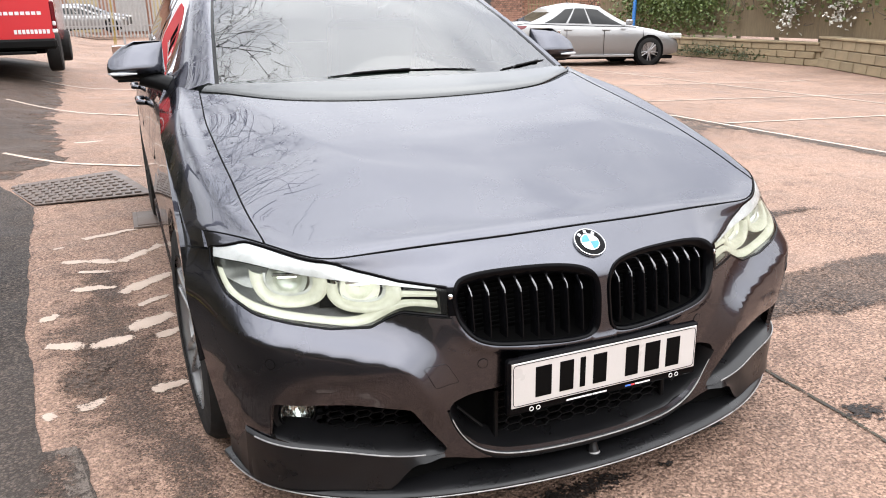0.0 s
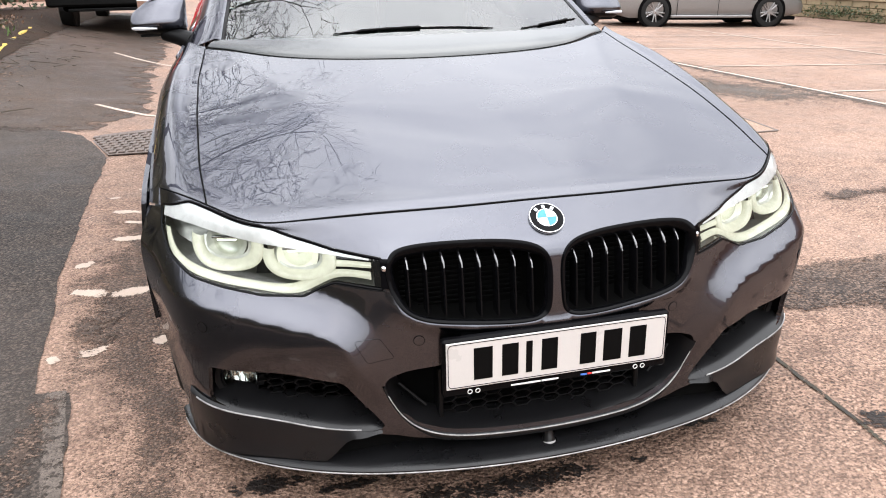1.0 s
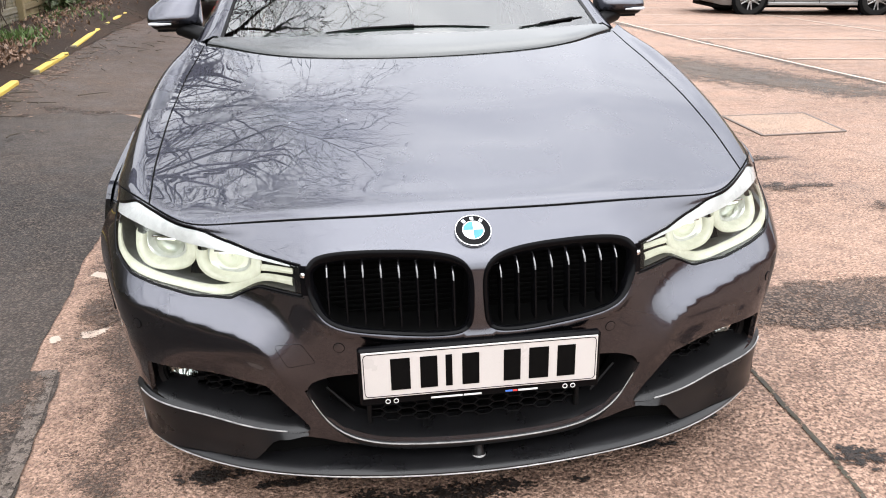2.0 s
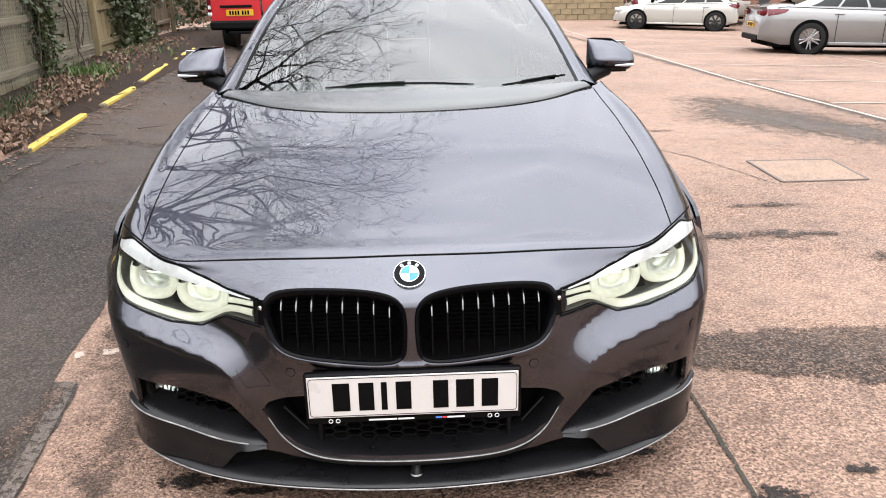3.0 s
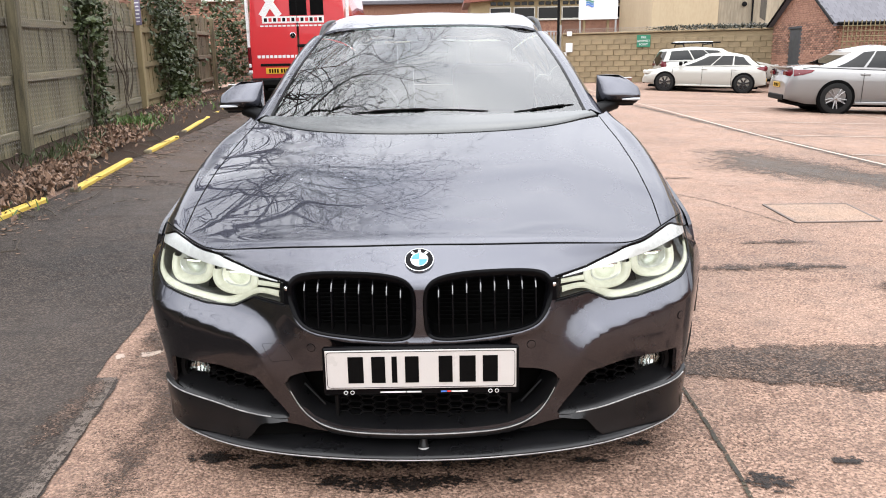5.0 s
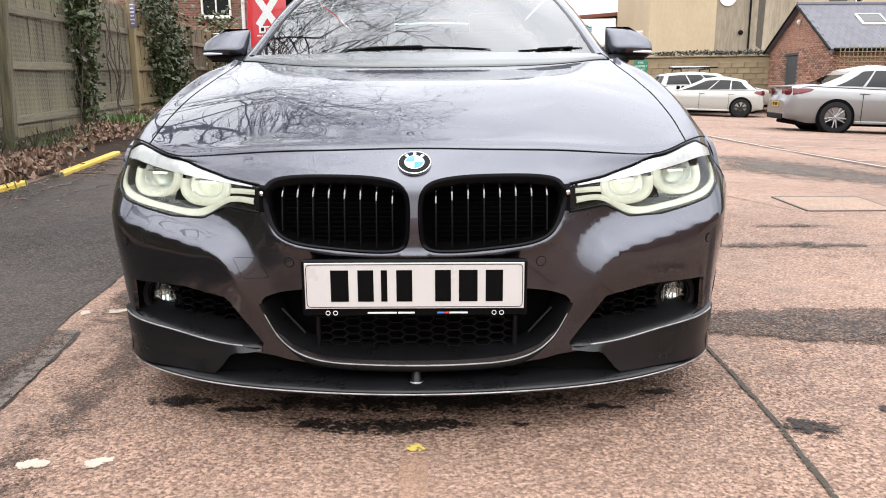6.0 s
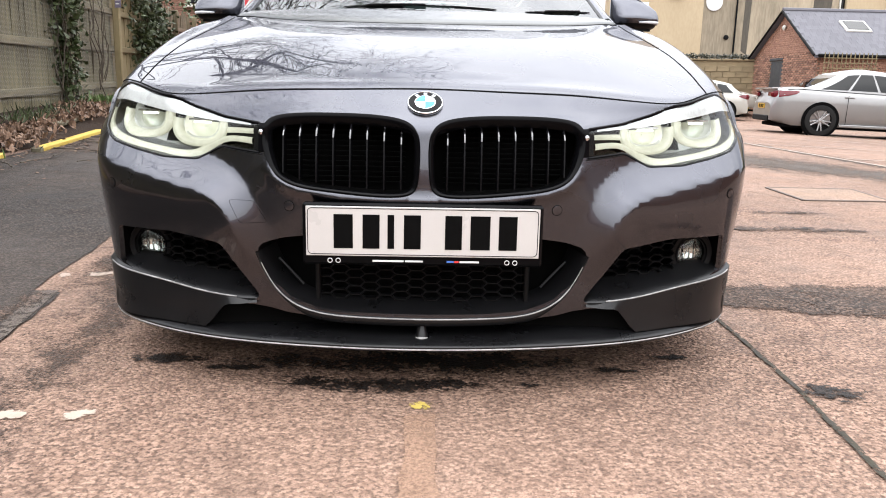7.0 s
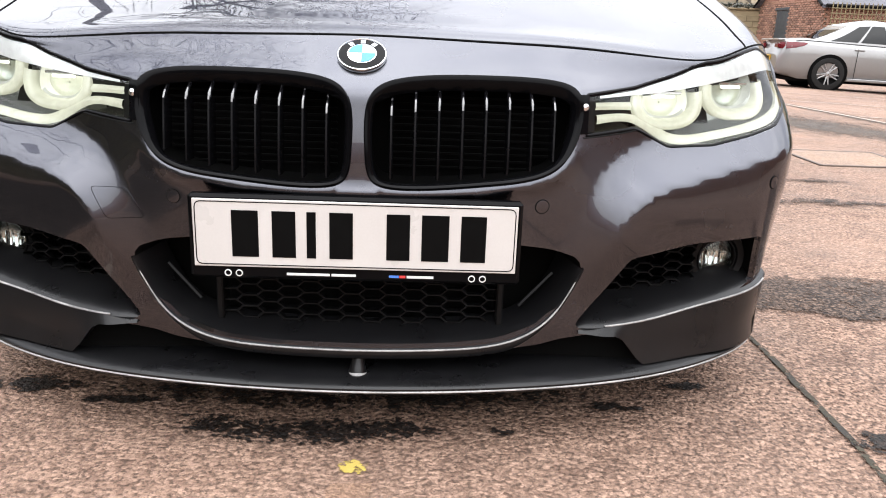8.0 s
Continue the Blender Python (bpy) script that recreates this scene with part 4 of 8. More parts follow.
# ---- headlights ----
for sg in (1, -1):
    lp = l_loop if sg > 0 else mirror_loop(l_loop)
    lamp = thing("headlight", (sg * .6, .2, .62), "lit LED headlight with two running-light rings behind a clear lens", "")
    lamp.parent = car
    lamp.matrix_parent_inverse = world_of(car).inverted()
    recess("lamp_bowl", lp, 0.060, 0.94, LAMP_GREY, LAMP_GREY, lamp)
    ring("lamp_seal", lp, 0.0075, 0.001, GLOSS_BLACK, lamp, back=0.006)

    def lamp_at(pts, back, vr=None):
        p, n = on_nose([(sg * x, z) for x, z in pts])
        p = p.copy()
        p[:, 1] += back
        return p

    brow = [(.40, .627), (.46, .637), (.515, .648), (.56, .662), (.633, .687), (.72, .708), (.775, .706), (.832, .688)]
    brow_low = [(.40, .620), (.46, .624), (.515, .628), (.56, .633), (.60, .639), (.72, .660), (.78, .668), (.836, .664)]
    a_, b_ = smooth_curve(brow, 36), smooth_curve(brow_low, 36)
    part("lamp_brow", sheet([lamp_at(a_, .004), lamp_at((a_ + b_) / 2, .003), lamp_at(b_, .004), lamp_at(b_, .035)]), LAMP_BROW, lamp, "bright silver brow trim", angle=50)
    # black strip that stands in for the shade under the brow
    c_ = smooth_curve([(.46, .619), (.515, .621), (.56, .625), (.60, .631), (.72, .650), (.78, .658), (.83, .655)], 30)
    d_ = smooth_curve([(.46, .624), (.515, .628), (.56, .633), (.60, .639), (.72, .660), (.78, .668), (.836, .664)], 30)
    part("brow_shade_strip", sheet([lamp_at(d_, .028), lamp_at((c_ + d_) / 2, .034), lamp_at(c_, .040)]), SATIN_BLACK, lamp, angle=60)
    # two U-shaped light guides, each round a projector
    for cx, cz, rx, rz in ((.692, .634, .078, .056), (.541, .617, .077, .054)):
        def guide(k, a0=172, a1=372, n=48):
            t = np.radians(np.linspace(a0, a1, n))
            # the U is flattened at its foot
            return np.stack([cx + k * rx * np.sign(np.cos(t)) * np.abs(np.cos(t)) ** .8, cz + k * rz * np.sign(np.sin(t)) * np.abs(np.sin(t)) ** .8], 1)
        rows_ = []
        for k, back, lift in ((1.0, .030, 0), (1.0, .014, 0), (.95, .009, 0), (.85, .007, 0), (.74, .011, 0), (.67, .020, 0), (.66, .040, 0)):
            rows_.append(lamp_at(guide(k), back))
        part("light_ring", sheet(rows_), DRL, lamp, "pale yellow-white running-light guide", angle=60)
        part("ring_groove", sheet([lamp_at(guide(.65), .030), lamp_at(guide(.58), .034)]), LAMP_SILVER, lamp, angle=60)
        cpt = lamp_at([(cx, cz - .002)], .042)[0]
        ln = Vector((sg * .35 if cx > .65 else sg * .22, -1, .1)).to_track_quat("Z", "Y").to_matrix().to_4x4()
        m = Matrix.Translation(cpt) @ ln
        part("projector_bowl", Geo().lathe([(.047, .006), (.043, .001), (.034, -.010), (.020, -.018), (.002, -.020)], 32, m, caps=False), LAMP_SILVER, lamp)
        part("projector_lens", Geo().lathe([(.034, -.006), (.030, .002), (.020, .010), (.008, .0135), (.001, .014)], 32, m, caps=False), CLEAR_LENS, lamp)
        part("module_shelf", Geo().box((0, .010, .003), (.066, .006, .018), .002, m), SATIN_CHROME, lamp)
        part("module_hood", Geo().box((0, .030, .002), (.064, .010, .012), .003, m), SATIN_BLACK, lamp)
        part("beam_led", Geo().box((0, .004, .004), (.044, .005, .006), .0015, m), BEAM, lamp)
        if cx < .65:
            part("dipped_reflector", Geo().lathe([(.046, .008), (.042, .004), (.034, -.004), (.016, -.010), (.002, -.0115)], 32, m @ pose(0, -.006, .0), caps=False), DIPPED, lamp)
    # stay between the two units
    part("unit_stay", sheet([lamp_at([(.606, .640), (.622, .640)], .026), lamp_at([(.604, .61), (.626, .61)], .022), lamp_at([(.596, .572), (.636, .572)], .026)]), SATIN_BLACK, lamp, angle=60)
    band_o = smooth_curve([(.832, .645), (.823, .606), (.785, .578), (.71, .558), (.63, .545), (.545, .541), (.492, .566), (.455, .580), (.397, .577)], 60)
    band_i = smooth_curve([(.822, .645), (.810, .612), (.772, .588), (.706, .570), (.632, .558), (.553, .556), (.502, .580), (.458, .5925), (.397, .591)], 60)
    part("light_band", sheet([lamp_at(band_o, .016), lamp_at(band_o, .010), lamp_at((band_o + band_i) / 2, .006), lamp_at(band_i, .010), lamp_at(band_i, .022)]), DRL, lamp, angle=60)
    za = smooth_curve([(.395, .600), (.44, .600), (.475, .598)], 14)
    zb = smooth_curve([(.395, .612), (.44, .6125), (.475, .612)], 14)
    part("light_blade", sheet([lamp_at(za, .024), lamp_at(za, .016), lamp_at((za + zb) / 2, .012), lamp_at(zb, .016), lamp_at(zb, .024)]), DRL, lamp, angle=60)
    part("blade_divider", sheet([lamp_at(smooth_curve([(.392, .590), (.44, .591), (.475, .588)], 10), .020), lamp_at(smooth_curve([(.392, .601), (.44, .601), (.475, .599)], 10), .020)]), SATIN_BLACK, lamp)
    part("blade_cover", sheet([lamp_at(smooth_curve([(.392, .611), (.44, .612), (.475, .611)], 10), .019), lamp_at(smooth_curve([(.392, .622), (.44, .623), (.475, .623)], 10), .012)]), SATIN_BLACK, lamp)
    lens_loop = lp
    lens = panel("lamp_lens", NOSE, [lens_loop], (0.014, 0.008), CLEAR_LENS, lamp, lift=-0.0008, flange=0)
    lens.visible_shadow = False
    inner_tri = [(.369, .627), (.392, .628), (.392, .558), (.369, .556)]
    pt = lamp_at([inner_tri[0], inner_tri[1]], .004), lamp_at([inner_tri[3], inner_tri[2]], .004)
    part("lamp_end_cap", sheet([pt[0], (pt[0] + pt[1]) / 2, pt[1]]), SATIN_BLACK, lamp)

# ---- flanks ----
class Flank:
    """The side of the body as half width over (y, z)."""

    def __init__(self, sg):
        self.sg = sg

    def at(self, s, v):
        y, z = np.atleast_1d(s), np.atleast_1d(v)
        w = np.interp(y, (.40, .70, 1.2, 2.5, 3.7, 4.3, 4.5, 4.66), (.903, .906, .905, .905, .903, .880, .840, .76))
        a = spline_basis((.10, .20, .30, .45, .60, .70, .80, .88, .96), z) @ np.array((.05, .030, .014, .004, .0, .005, .016, .034, .075))
        blade = .006 * np.exp(-((z - .70 - (y - 1.6) * .02) / .02) ** 2) * ease((y - 1.2) / .3)
        return np.stack([self.sg * (w - a + blade), y, z], axis=1)

    def normal(self, s, v, e=3e-3):
        n = np.cross(self.at(s + e, v) - self.at(s - e, v), self.at(s, v + e) - self.at(s, v - e))
        n /= np.linalg.norm(n, axis=1)[:, None]
        return n * np.sign(n[:, :1]) * self.sg


AXLES = (.805, 3.615)


def arch(yc, a0, a1, n=24, r=.368):
    return [(yc + r * math.cos(radians(a)), .325 + r * math.sin(radians(a))) for a in np.linspace(a0, a1, n)]


wing_top = [tuple(p) for p in smooth_curve([(p[1], p[2] + .0) for p in ST6[6:]], 40)]
for sg in (1, -1):
    fl = Flank(sg)
    aw = [(y, z) for y, z in arch(AXLES[0], 0, 170, 40) if z > .2]
    wing = [(1.635, .19), (1.635, .878)] + wing_top[::-1] + [(.443, .50)] + [p for p in aw[::-1]] + [(1.175, .19)]
    panel("front_wing", fl, [poly_dense(wing, 160)], (.05, .04), GREY_PAINT, car)
    door = [(1.642, .20), (2.66, .20), (2.66, .955), (1.95, .957), (1.70, .950), (1.642, .885)]
    fd = panel("front_door", fl, [poly_dense(door, 90)], (.06, .04), GREY_PAINT, car)
    rd = panel("rear_door", fl, [poly_dense([(2.667, .20), (3.25, .20), (3.27, .42), (3.36, .60), (3.52, .72), (3.56, .957), (2.667, .955)], 90)], (.06, .04), GREY_PAINT, car)
    aq = arch(AXLES[1], 10, 150, 34)
    quarter = [(3.565, .958), (3.53, .72)] + [p for p in aq[::-1] if p[0] > 3.40] + [(3.98, .22), (4.62, .26), (4.62, .70), (4.58, .955)]
    panel("rear_quarter", fl, [poly_dense(quarter, 110)], (.05, .04), GREY_PAINT, car)
    part("sill", Geo().box((sg * .86, 2.21, .175), (.06, 2.06, .07), .02), GREY_PAINT, car)
    for dob, yh in ((fd, 2.50), (rd, 3.36)):
        part("door_handle", Geo().tube([(sg * .885, yh - .10, .835), (sg * .912, yh - .08, .838), (sg * .914, yh + .06, .842), (sg * .888, yh + .085, .842)], [.010, .014, .014, .010], 10), GREY_PAINT, dob)
    part("wing_vent", Geo().box((sg * .895, 1.36, .62), (.012, .03, .11), .004), SATIN_CHROME, car)
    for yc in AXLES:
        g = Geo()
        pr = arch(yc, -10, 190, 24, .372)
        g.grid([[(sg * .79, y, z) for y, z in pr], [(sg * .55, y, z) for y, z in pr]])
        # housings coloured near-black for the shade round the wheels
        part("wheel_housing", g, VOID_SHADE, car)
        part("housing_wall", Geo().box((sg * .54, yc, .42), (.02, .84, .62), .004), VOID_SHADE, car)


def wheel(parent, x, yc, r, width, sg, rim_mat, spokes=10, twin=True, turn=0.0, steer=0.0):
    m = pose(x, yc, r, 0, 90 * sg, steer) @ pose(0, 0, 0, 0, 0, turn)
    w = thing("wheel", (x, yc, r), "", "")
    w.parent = parent
    w.matrix_parent_inverse = world_of(parent).inverted()
    h = width / 2
    part("tyre", Geo().lathe([(r * .70, -h), (r * .78, -h * 1.05), (r * .93, -h * .98), (r * .985, -h * .8), (r, -h * .5), (r, h * .5), (r * .985, h * .8), (r * .93, h * .98), (r * .78, h * 1.05), (r * .70, h)], 48, m, caps=False), RUBBER, w)
    rim = part("rim", Geo().lathe([(r * .72, h * .98), (r * .735, h * 1.02), (r * .715, h * .95), (r * .66, h * .80), (r * .64, h * .1), (r * .62, -h * .6)], 48, m, caps=False), rim_mat, w)
    part("brake_disc", Geo().lathe([(r * .50, h * .15), (r * .50, h * .22), (r * .18, h * .22)], 32, m), ALLOY, w)
    part("hub", Geo().lathe([(r * .17, h * .2), (r * .17, h * .70), (r * .13, h * .78), (r * .02, h * .80)], 24, m), rim_mat, rim)
    for i in range(spokes):
        a = 360 / spokes * i
        lean = (10 if i % 2 else -10) if twin else 0
        mm = m @ pose(0, 0, 0, 0, 0, a) @ Matrix.Translation((r * .12, 0, h * .62)) @ pose(0, 0, 0, 0, -6, lean)
        part("spoke", Geo().prism([(0, -r * .035), (r * .60, -r * .028), (r * .60, r * .028), (0, r * .035)], r * .06, mm, r * .012), rim_mat, rim)
    return w


for sg in (1, -1):
    for yc in AXLES:
        wheel(car, sg * .780, yc, .325, .235, sg, ALLOY_BRIGHT, 10, True, 8, 3 if yc < 2 else 0)

# ---- screen, roof, pillars ----
SCREEN = Surface((0, .40, .74), [[(0, 1.215, .988), (0, 1.63, 1.192), (0, 2.08, 1.378)], [(.40, 1.25, .987), (.38, 1.68, 1.188), (.345, 2.105, 1.370)], [(.705, 1.385, .986), (.648, 1.785, 1.178), (.578, 2.19, 1.34)]])
q = np.linspace(-.735, .735, 60)
scr_loop = np.concatenate([np.stack([q, np.zeros(60)], 1), np.stack([np.full(28, .735), np.linspace(0, 1, 30)[1:-1]], 1), np.stack([q[::-1], np.ones(60)], 1), np.stack([np.full(28, -.735), np.linspace(1, 0, 30)[1:-1]], 1)])
screen = panel("windscreen", SCREEN, [scr_loop], (.05, .05), WINDSCREEN, car, "large raked windscreen reflecting the sky and bare branches", flange=0)
screen.visible_shadow = False
ROOF = Surface((0, .33, .545, .615), [[(0, 2.095, 1.384), (0, 2.35, 1.438), (0, 2.9, 1.488), (0, 3.7, 1.475), (0, 4.38, 1.375)],
                                     [(.34, 2.12, 1.376), (.36, 2.37, 1.429), (.37, 2.9, 1.478), (.37, 3.7, 1.465), (.35, 4.36, 1.365)],
                                     [(.56, 2.19, 1.350), (.58, 2.42, 1.391), (.59, 2.9, 1.430), (.59, 3.7, 1.418), (.56, 4.32, 1.335)],
                                     [(.61, 2.26, 1.312), (.638, 2.45, 1.335), (.655, 2.9, 1.352), (.655, 3.7, 1.340), (.62, 4.30, 1.28)]])
q = np.linspace(-.615, .615, 60)
r_loop = np.concatenate([np.stack([q, np.zeros(60)], 1), np.stack([np.full(38, .615), np.linspace(0, 1, 40)[1:-1]], 1), np.stack([q[::-1], np.ones(60)], 1), np.stack([np.full(38, -.615), np.linspace(1, 0, 40)[1:-1]], 1)])
panel("roof", ROOF, [r_loop], (.06, .04), GREY_PAINT, car)
frit = np.concatenate([SCREEN.at(np.linspace(-.735, .735, 50), np.full(50, .990))])
frit2 = SCREEN.at(np.linspace(-.735, .735, 50), np.full(50, 1.0))
part("screen_header_seal", sheet([frit + np.array((0, -.001, .003)), frit2 + np.array((0, .008, .006))]), GLOSS_BLACK, car)
xs = np.linspace(-1, 1, 61)
b0 = NOSE.at(xs * .722, np.full(61, .997))
b1 = SCREEN.at(xs * .735, np.full(61, .004))
part("screen_foot_band", sheet([b0 + np.array((0, .004, -.030)), b0 + np.array((0, .005, -.002)), b0 * .85 + b1 * .15 + np.array((0, 0, .0025)), (b0 + b1) / 2 + np.array((0, 0, .004)), b1 + np.array((0, -.004, .001)), b1 + np.array((0, .01, -.02))]), FRIT_GLASS, car, "grey printed glass band at the foot of the windscreen", angle=60)
part("bonnet_seal", Geo().tube(b0 + np.array((0, -.003, -.0016)), .0017, 6), VOID_SHADE, car)
for sg in (1, -1):
    e0 = SCREEN.at(np.full(16, sg * .735), np.linspace(0, 1, 16))
    e0b = SCREEN.at(np.full(16, sg * .715), np.linspace(0, 1, 16))
    base = np.array([(sg * .858, 1.63, .905), (sg * .80, 1.76, .990), (sg * .715, 1.99, 1.172), (sg * .642, 2.27, 1.318), (sg * .636, 2.33, 1.326)])
    e1 = smooth_curve(base, 16)
    mid = (e0 + e1) / 2 + np.array((sg * .014, -.010, .010))
    part("screen_pillar", sheet([e0b + np.array((0, 0, .002)), e0 + np.array((sg * .004, -.003, .006)), mid, e1, e1 + np.array((-sg * .03, .02, -.004))]), GREY_PAINT, car, angle=70)
    part("screen_seal", sheet([SCREEN.at(np.full(16, sg * .70), np.linspace(0, 1, 16)) + np.array((0, 0, .0015)), e0b + np.array((0, -.001, .0035))]), GLOSS_BLACK, car)
    # side glass between the belt and the roof edge
    belt = [(sg * np.interp(y, (1.74, 2.2, 3.5, 4.35), (.815, .832, .83, .78)), y, .955) for y in np.linspace(1.76, 4.35, 30)]
    head = [(sg * np.interp(y, (1.74, 1.99, 2.27, 2.5, 3.7, 4.35), (.80, .71, .640, .650, .660, .62)), y, np.interp(y, (1.74, 1.99, 2.27, 2.45, 2.9, 3.7, 4.35), (.965, 1.165, 1.312, 1.328, 1.343, 1.330, 1.268))) for y in np.linspace(1.76, 4.35, 30)]
    part("side_window", Geo().grid([belt, [((a[0] + b[0]) / 2 + sg * .02, a[1], (a[2] + b[2]) / 2) for a, b in zip(belt, head)], head]), CAR_GLASS, car)
    part("belt_trim", Geo().tube([(p[0] + sg * .004, p[1], p[2] + .002) for p in belt], .008, 6), GLOSS_BLACK, car)
    for y0 in (2.66, 3.54):
        part("window_post", Geo().grid([[(sg * .836, y0 - .04, .955), (sg * .836, y0 + .05, .955)], [(sg * .765, y0 - .02, 1.14), (sg * .765, y0 + .06, 1.14)], [(sg * .668, y0, 1.325), (sg * .668, y0 + .07, 1.325)]]), GLOSS_BLACK, car)
    rail = smooth_curve([(sg * .592, 2.30, 1.340), (sg * .597, 2.42, 1.384), (sg * .602, 2.62, 1.420), (sg * .606, 2.9, 1.443), (sg * .611, 3.6, 1.446), (sg * .597, 4.12, 1.385), (sg * .585, 4.24, 1.345)], 30)
    part("roof_rail", Geo().tube(rail, .0125, 10), SATIN_BLACK, car, "black roof rail")

# tail: rear window, tailgate, bumper
TAIL = Surface((0, .45, .70, .80), [[(0, 4.38, 1.373), (0, 4.52, 1.13), (0, 4.60, .95), (0, 4.62, .70), (0, 4.64, .50), (0, 4.60, .28)],
                                   [(.43, 4.35, 1.352), (.45, 4.49, 1.13), (.47, 4.57, .95), (.48, 4.60, .70), (.48, 4.62, .50), (.48, 4.58, .28)],
                                   [(.59, 4.31, 1.302), (.66, 4.42, 1.12), (.71, 4.50, .95), (.73, 4.53, .70), (.73, 4.55, .50), (.73, 4.51, .28)],
                                   [(.63, 4.28, 1.262), (.72, 4.37, 1.11), (.79, 4.42, .95), (.835, 4.45, .70), (.84, 4.46, .50), (.83, 4.42, .26)]])


def rect_loop(s0, s1, v0, v1, n=24):
    t = np.linspace(0, 1, n, endpoint=False)
    return np.concatenate([np.stack([s0 + (s1 - s0) * t, np.full(n, v0)], 1), np.stack([np.full(n, s1), v0 + (v1 - v0) * t], 1),
                           np.stack([s1 + (s0 - s1) * t, np.full(n, v1)], 1), np.stack([np.full(n, s0), v1 + (v0 - v1) * t], 1)])


panel("rear_window", TAIL, [rect_loop(-.68, .68, .02, TAIL.v[2] - .02)], (.08, .05), CAR_GLASS, car, flange=0)
panel("tailgate", TAIL, [rect_loop(-.80, .80, TAIL.v[2] - .018, TAIL.v[4] - .05)], (.08, .05), GREY_PAINT, car)
panel("rear_bumper", TAIL, [rect_loop(-.80, .80, TAIL.v[4] - .046, 1.0)], (.08, .05), GREY_PAINT, car)
for sg in (1, -1):
    panel("tail_light", TAIL, [rect_loop(*sorted((sg * .45, sg * .80)), TAIL.v[2] + .03, TAIL.v[3] - .02)], (.06, .05), TAIL_RED, car, lift=.006)
    panel("tail_pillar", TAIL, [rect_loop(*sorted((sg * .685, sg * .80)), .0, TAIL.v[2] - .02)], (.04, .05), GREY_PAINT, car)
# near-black boxes paint the shade below the body and behind its openings
part("underbody", Geo().box((0, 2.45, .22), (1.55, 3.9, .10), .03), VOID_SHADE, car)
part("engine_bay", Geo().box((0, .80, .46), (1.05, 1.0, .42), .05), VOID_SHADE, car)
part("bulkhead", Geo().box((0, 1.5, .60), (1.5, .25, .55), .03), VOID_SHADE, car)

# mirrors
for sg in (1, -1):
    mm = thing("door_mirror", (sg * .92, 1.80, 1.05), "grey door mirror with a clear indicator strip and black base", "")
    mm.parent = car
    mm.matrix_parent_inverse = world_of(car).inverted()

    def shell(z_lo, z_hi, grow, n=28, k=12):
        rows = []
        for j in range(k + 1):
            t = j / k
            z = z_lo + (z_hi - z_lo) * t
            rel = (z - 1.056) / .070
            w = max(0.02, 1 - abs(rel) ** 3.2) ** (1 / 2.6)
            row_ = []
            for i in range(n):
                a = 2 * math.pi * i / n
                ca, sa = math.cos(a), math.sin(a)
                ex = math.copysign(abs(ca) ** .7, ca)
                ey = math.copysign(abs(sa) ** .8, sa)
                outer = .5 + .5 * ex
                x = .918 + ex * (.104 + grow) * (w * .35 + .65 if ex > 0 else 1) * (1 - .10 * max(0, rel) * (ex > 0))
                y = 1.805 + ey * (.070 + grow) * w * (1.0 - .25 * outer) + .025 * (1 - outer) + .052 * max(0, -ey) * max(-.3, rel)
                row_.append((sg * x, y, z - .046 * max(0, ex) ** 1.6 * (max(0, (z - 1.0)) / .12) + .006 * (ex < 0) * max(0, rel)))
            rows.append(row_)
        top_c = [(sg * .915, 1.81, z_hi + .004)] * n
        return Geo().grid(rows + [top_c], close_u=True)

    part("mirror_shell", shell(1.008, 1.120, 0), GREY_PAINT, mm, angle=50)
    part("mirror_base", shell(.978, 1.008, -.004), SATIN_BLACK, mm, angle=50)
    part("indicator_strip", Geo().tube([(sg * 1.018, 1.80, 1.011), (sg * 1.005, 1.752, 1.011), (sg * .975, 1.735, 1.011), (sg * .92, 1.730, 1.011)], [.004, .006, .0065, .003], 8), BADGE_WHITE, mm)
    part("mirror_arm", Geo().tube([(sg * .90, 1.80, .990), (sg * .84, 1.77, .972), (sg * .795, 1.74, .955)], [.030, .032, .04], 12), SATIN_BLACK, mm)
    part("mirror_glass", Geo().box((sg * .915, 1.868, 1.06), (.16, .006, .10), .003), CHROME, mm)

# wipers, parked low across the foot of the screen
for pts, a0, a1 in (([(-.31, .028), (-.18, .046), (-.02, .052), (.12, .046), (.25, .030)], 2, 9), ([(.36, .016), (.46, .034), (.56, .050), (.665, .062)], 4, 14)):
    path = smooth_curve(pts, 18)
    pw = SCREEN.at(path[:, 0], path[:, 1]) + np.array((0, -.002, .0018))
    wp = part("wiper_blade", Geo().tube(pw, [.0016] + [.0025] * 16 + [.0016], 6), MATT_BLACK, car)
    arm = [tuple(pw[k] + np.array((0, -.003, .003 if k > a0 else -.004))) for k in range(a0, a1 + 1)]
    part("wiper_arm", Geo().tube(arm, [.0024] + [.0032] * (len(arm) - 3) + [.0042, .0042], 8), SATIN_BLACK, wp)

# cabin
cab = part("dashboard", Geo().box((0, 1.86, .86), (1.40, .42, .16), .06), TRIM_DARK, car)
part("cabin_floor", Geo().box((0, 3.0, .34), (1.5, 2.4, .05), .02), TRIM_DARK, car)
for x in (-.37, .37):
    seat = part("front_seat", Geo().box((x, 2.72, .55), (.52, .52, .18), .06), SEAT_FABRIC, car)
    part("seat_back", Geo().box((0, 0, .30), (.50, .14, .62), .06, pose(x, 2.98, .58, 14)), SEAT_FABRIC, seat)
    part("head_restraint", Geo().box((0, 0, 0), (.27, .10, .19), .045, pose(x, 3.18, 1.22, 10)), SEAT_FABRIC, seat)
part("rear_seat", Geo().box((0, 3.75, .72), (1.3, .20, .62), .07), SEAT_FABRIC, car)
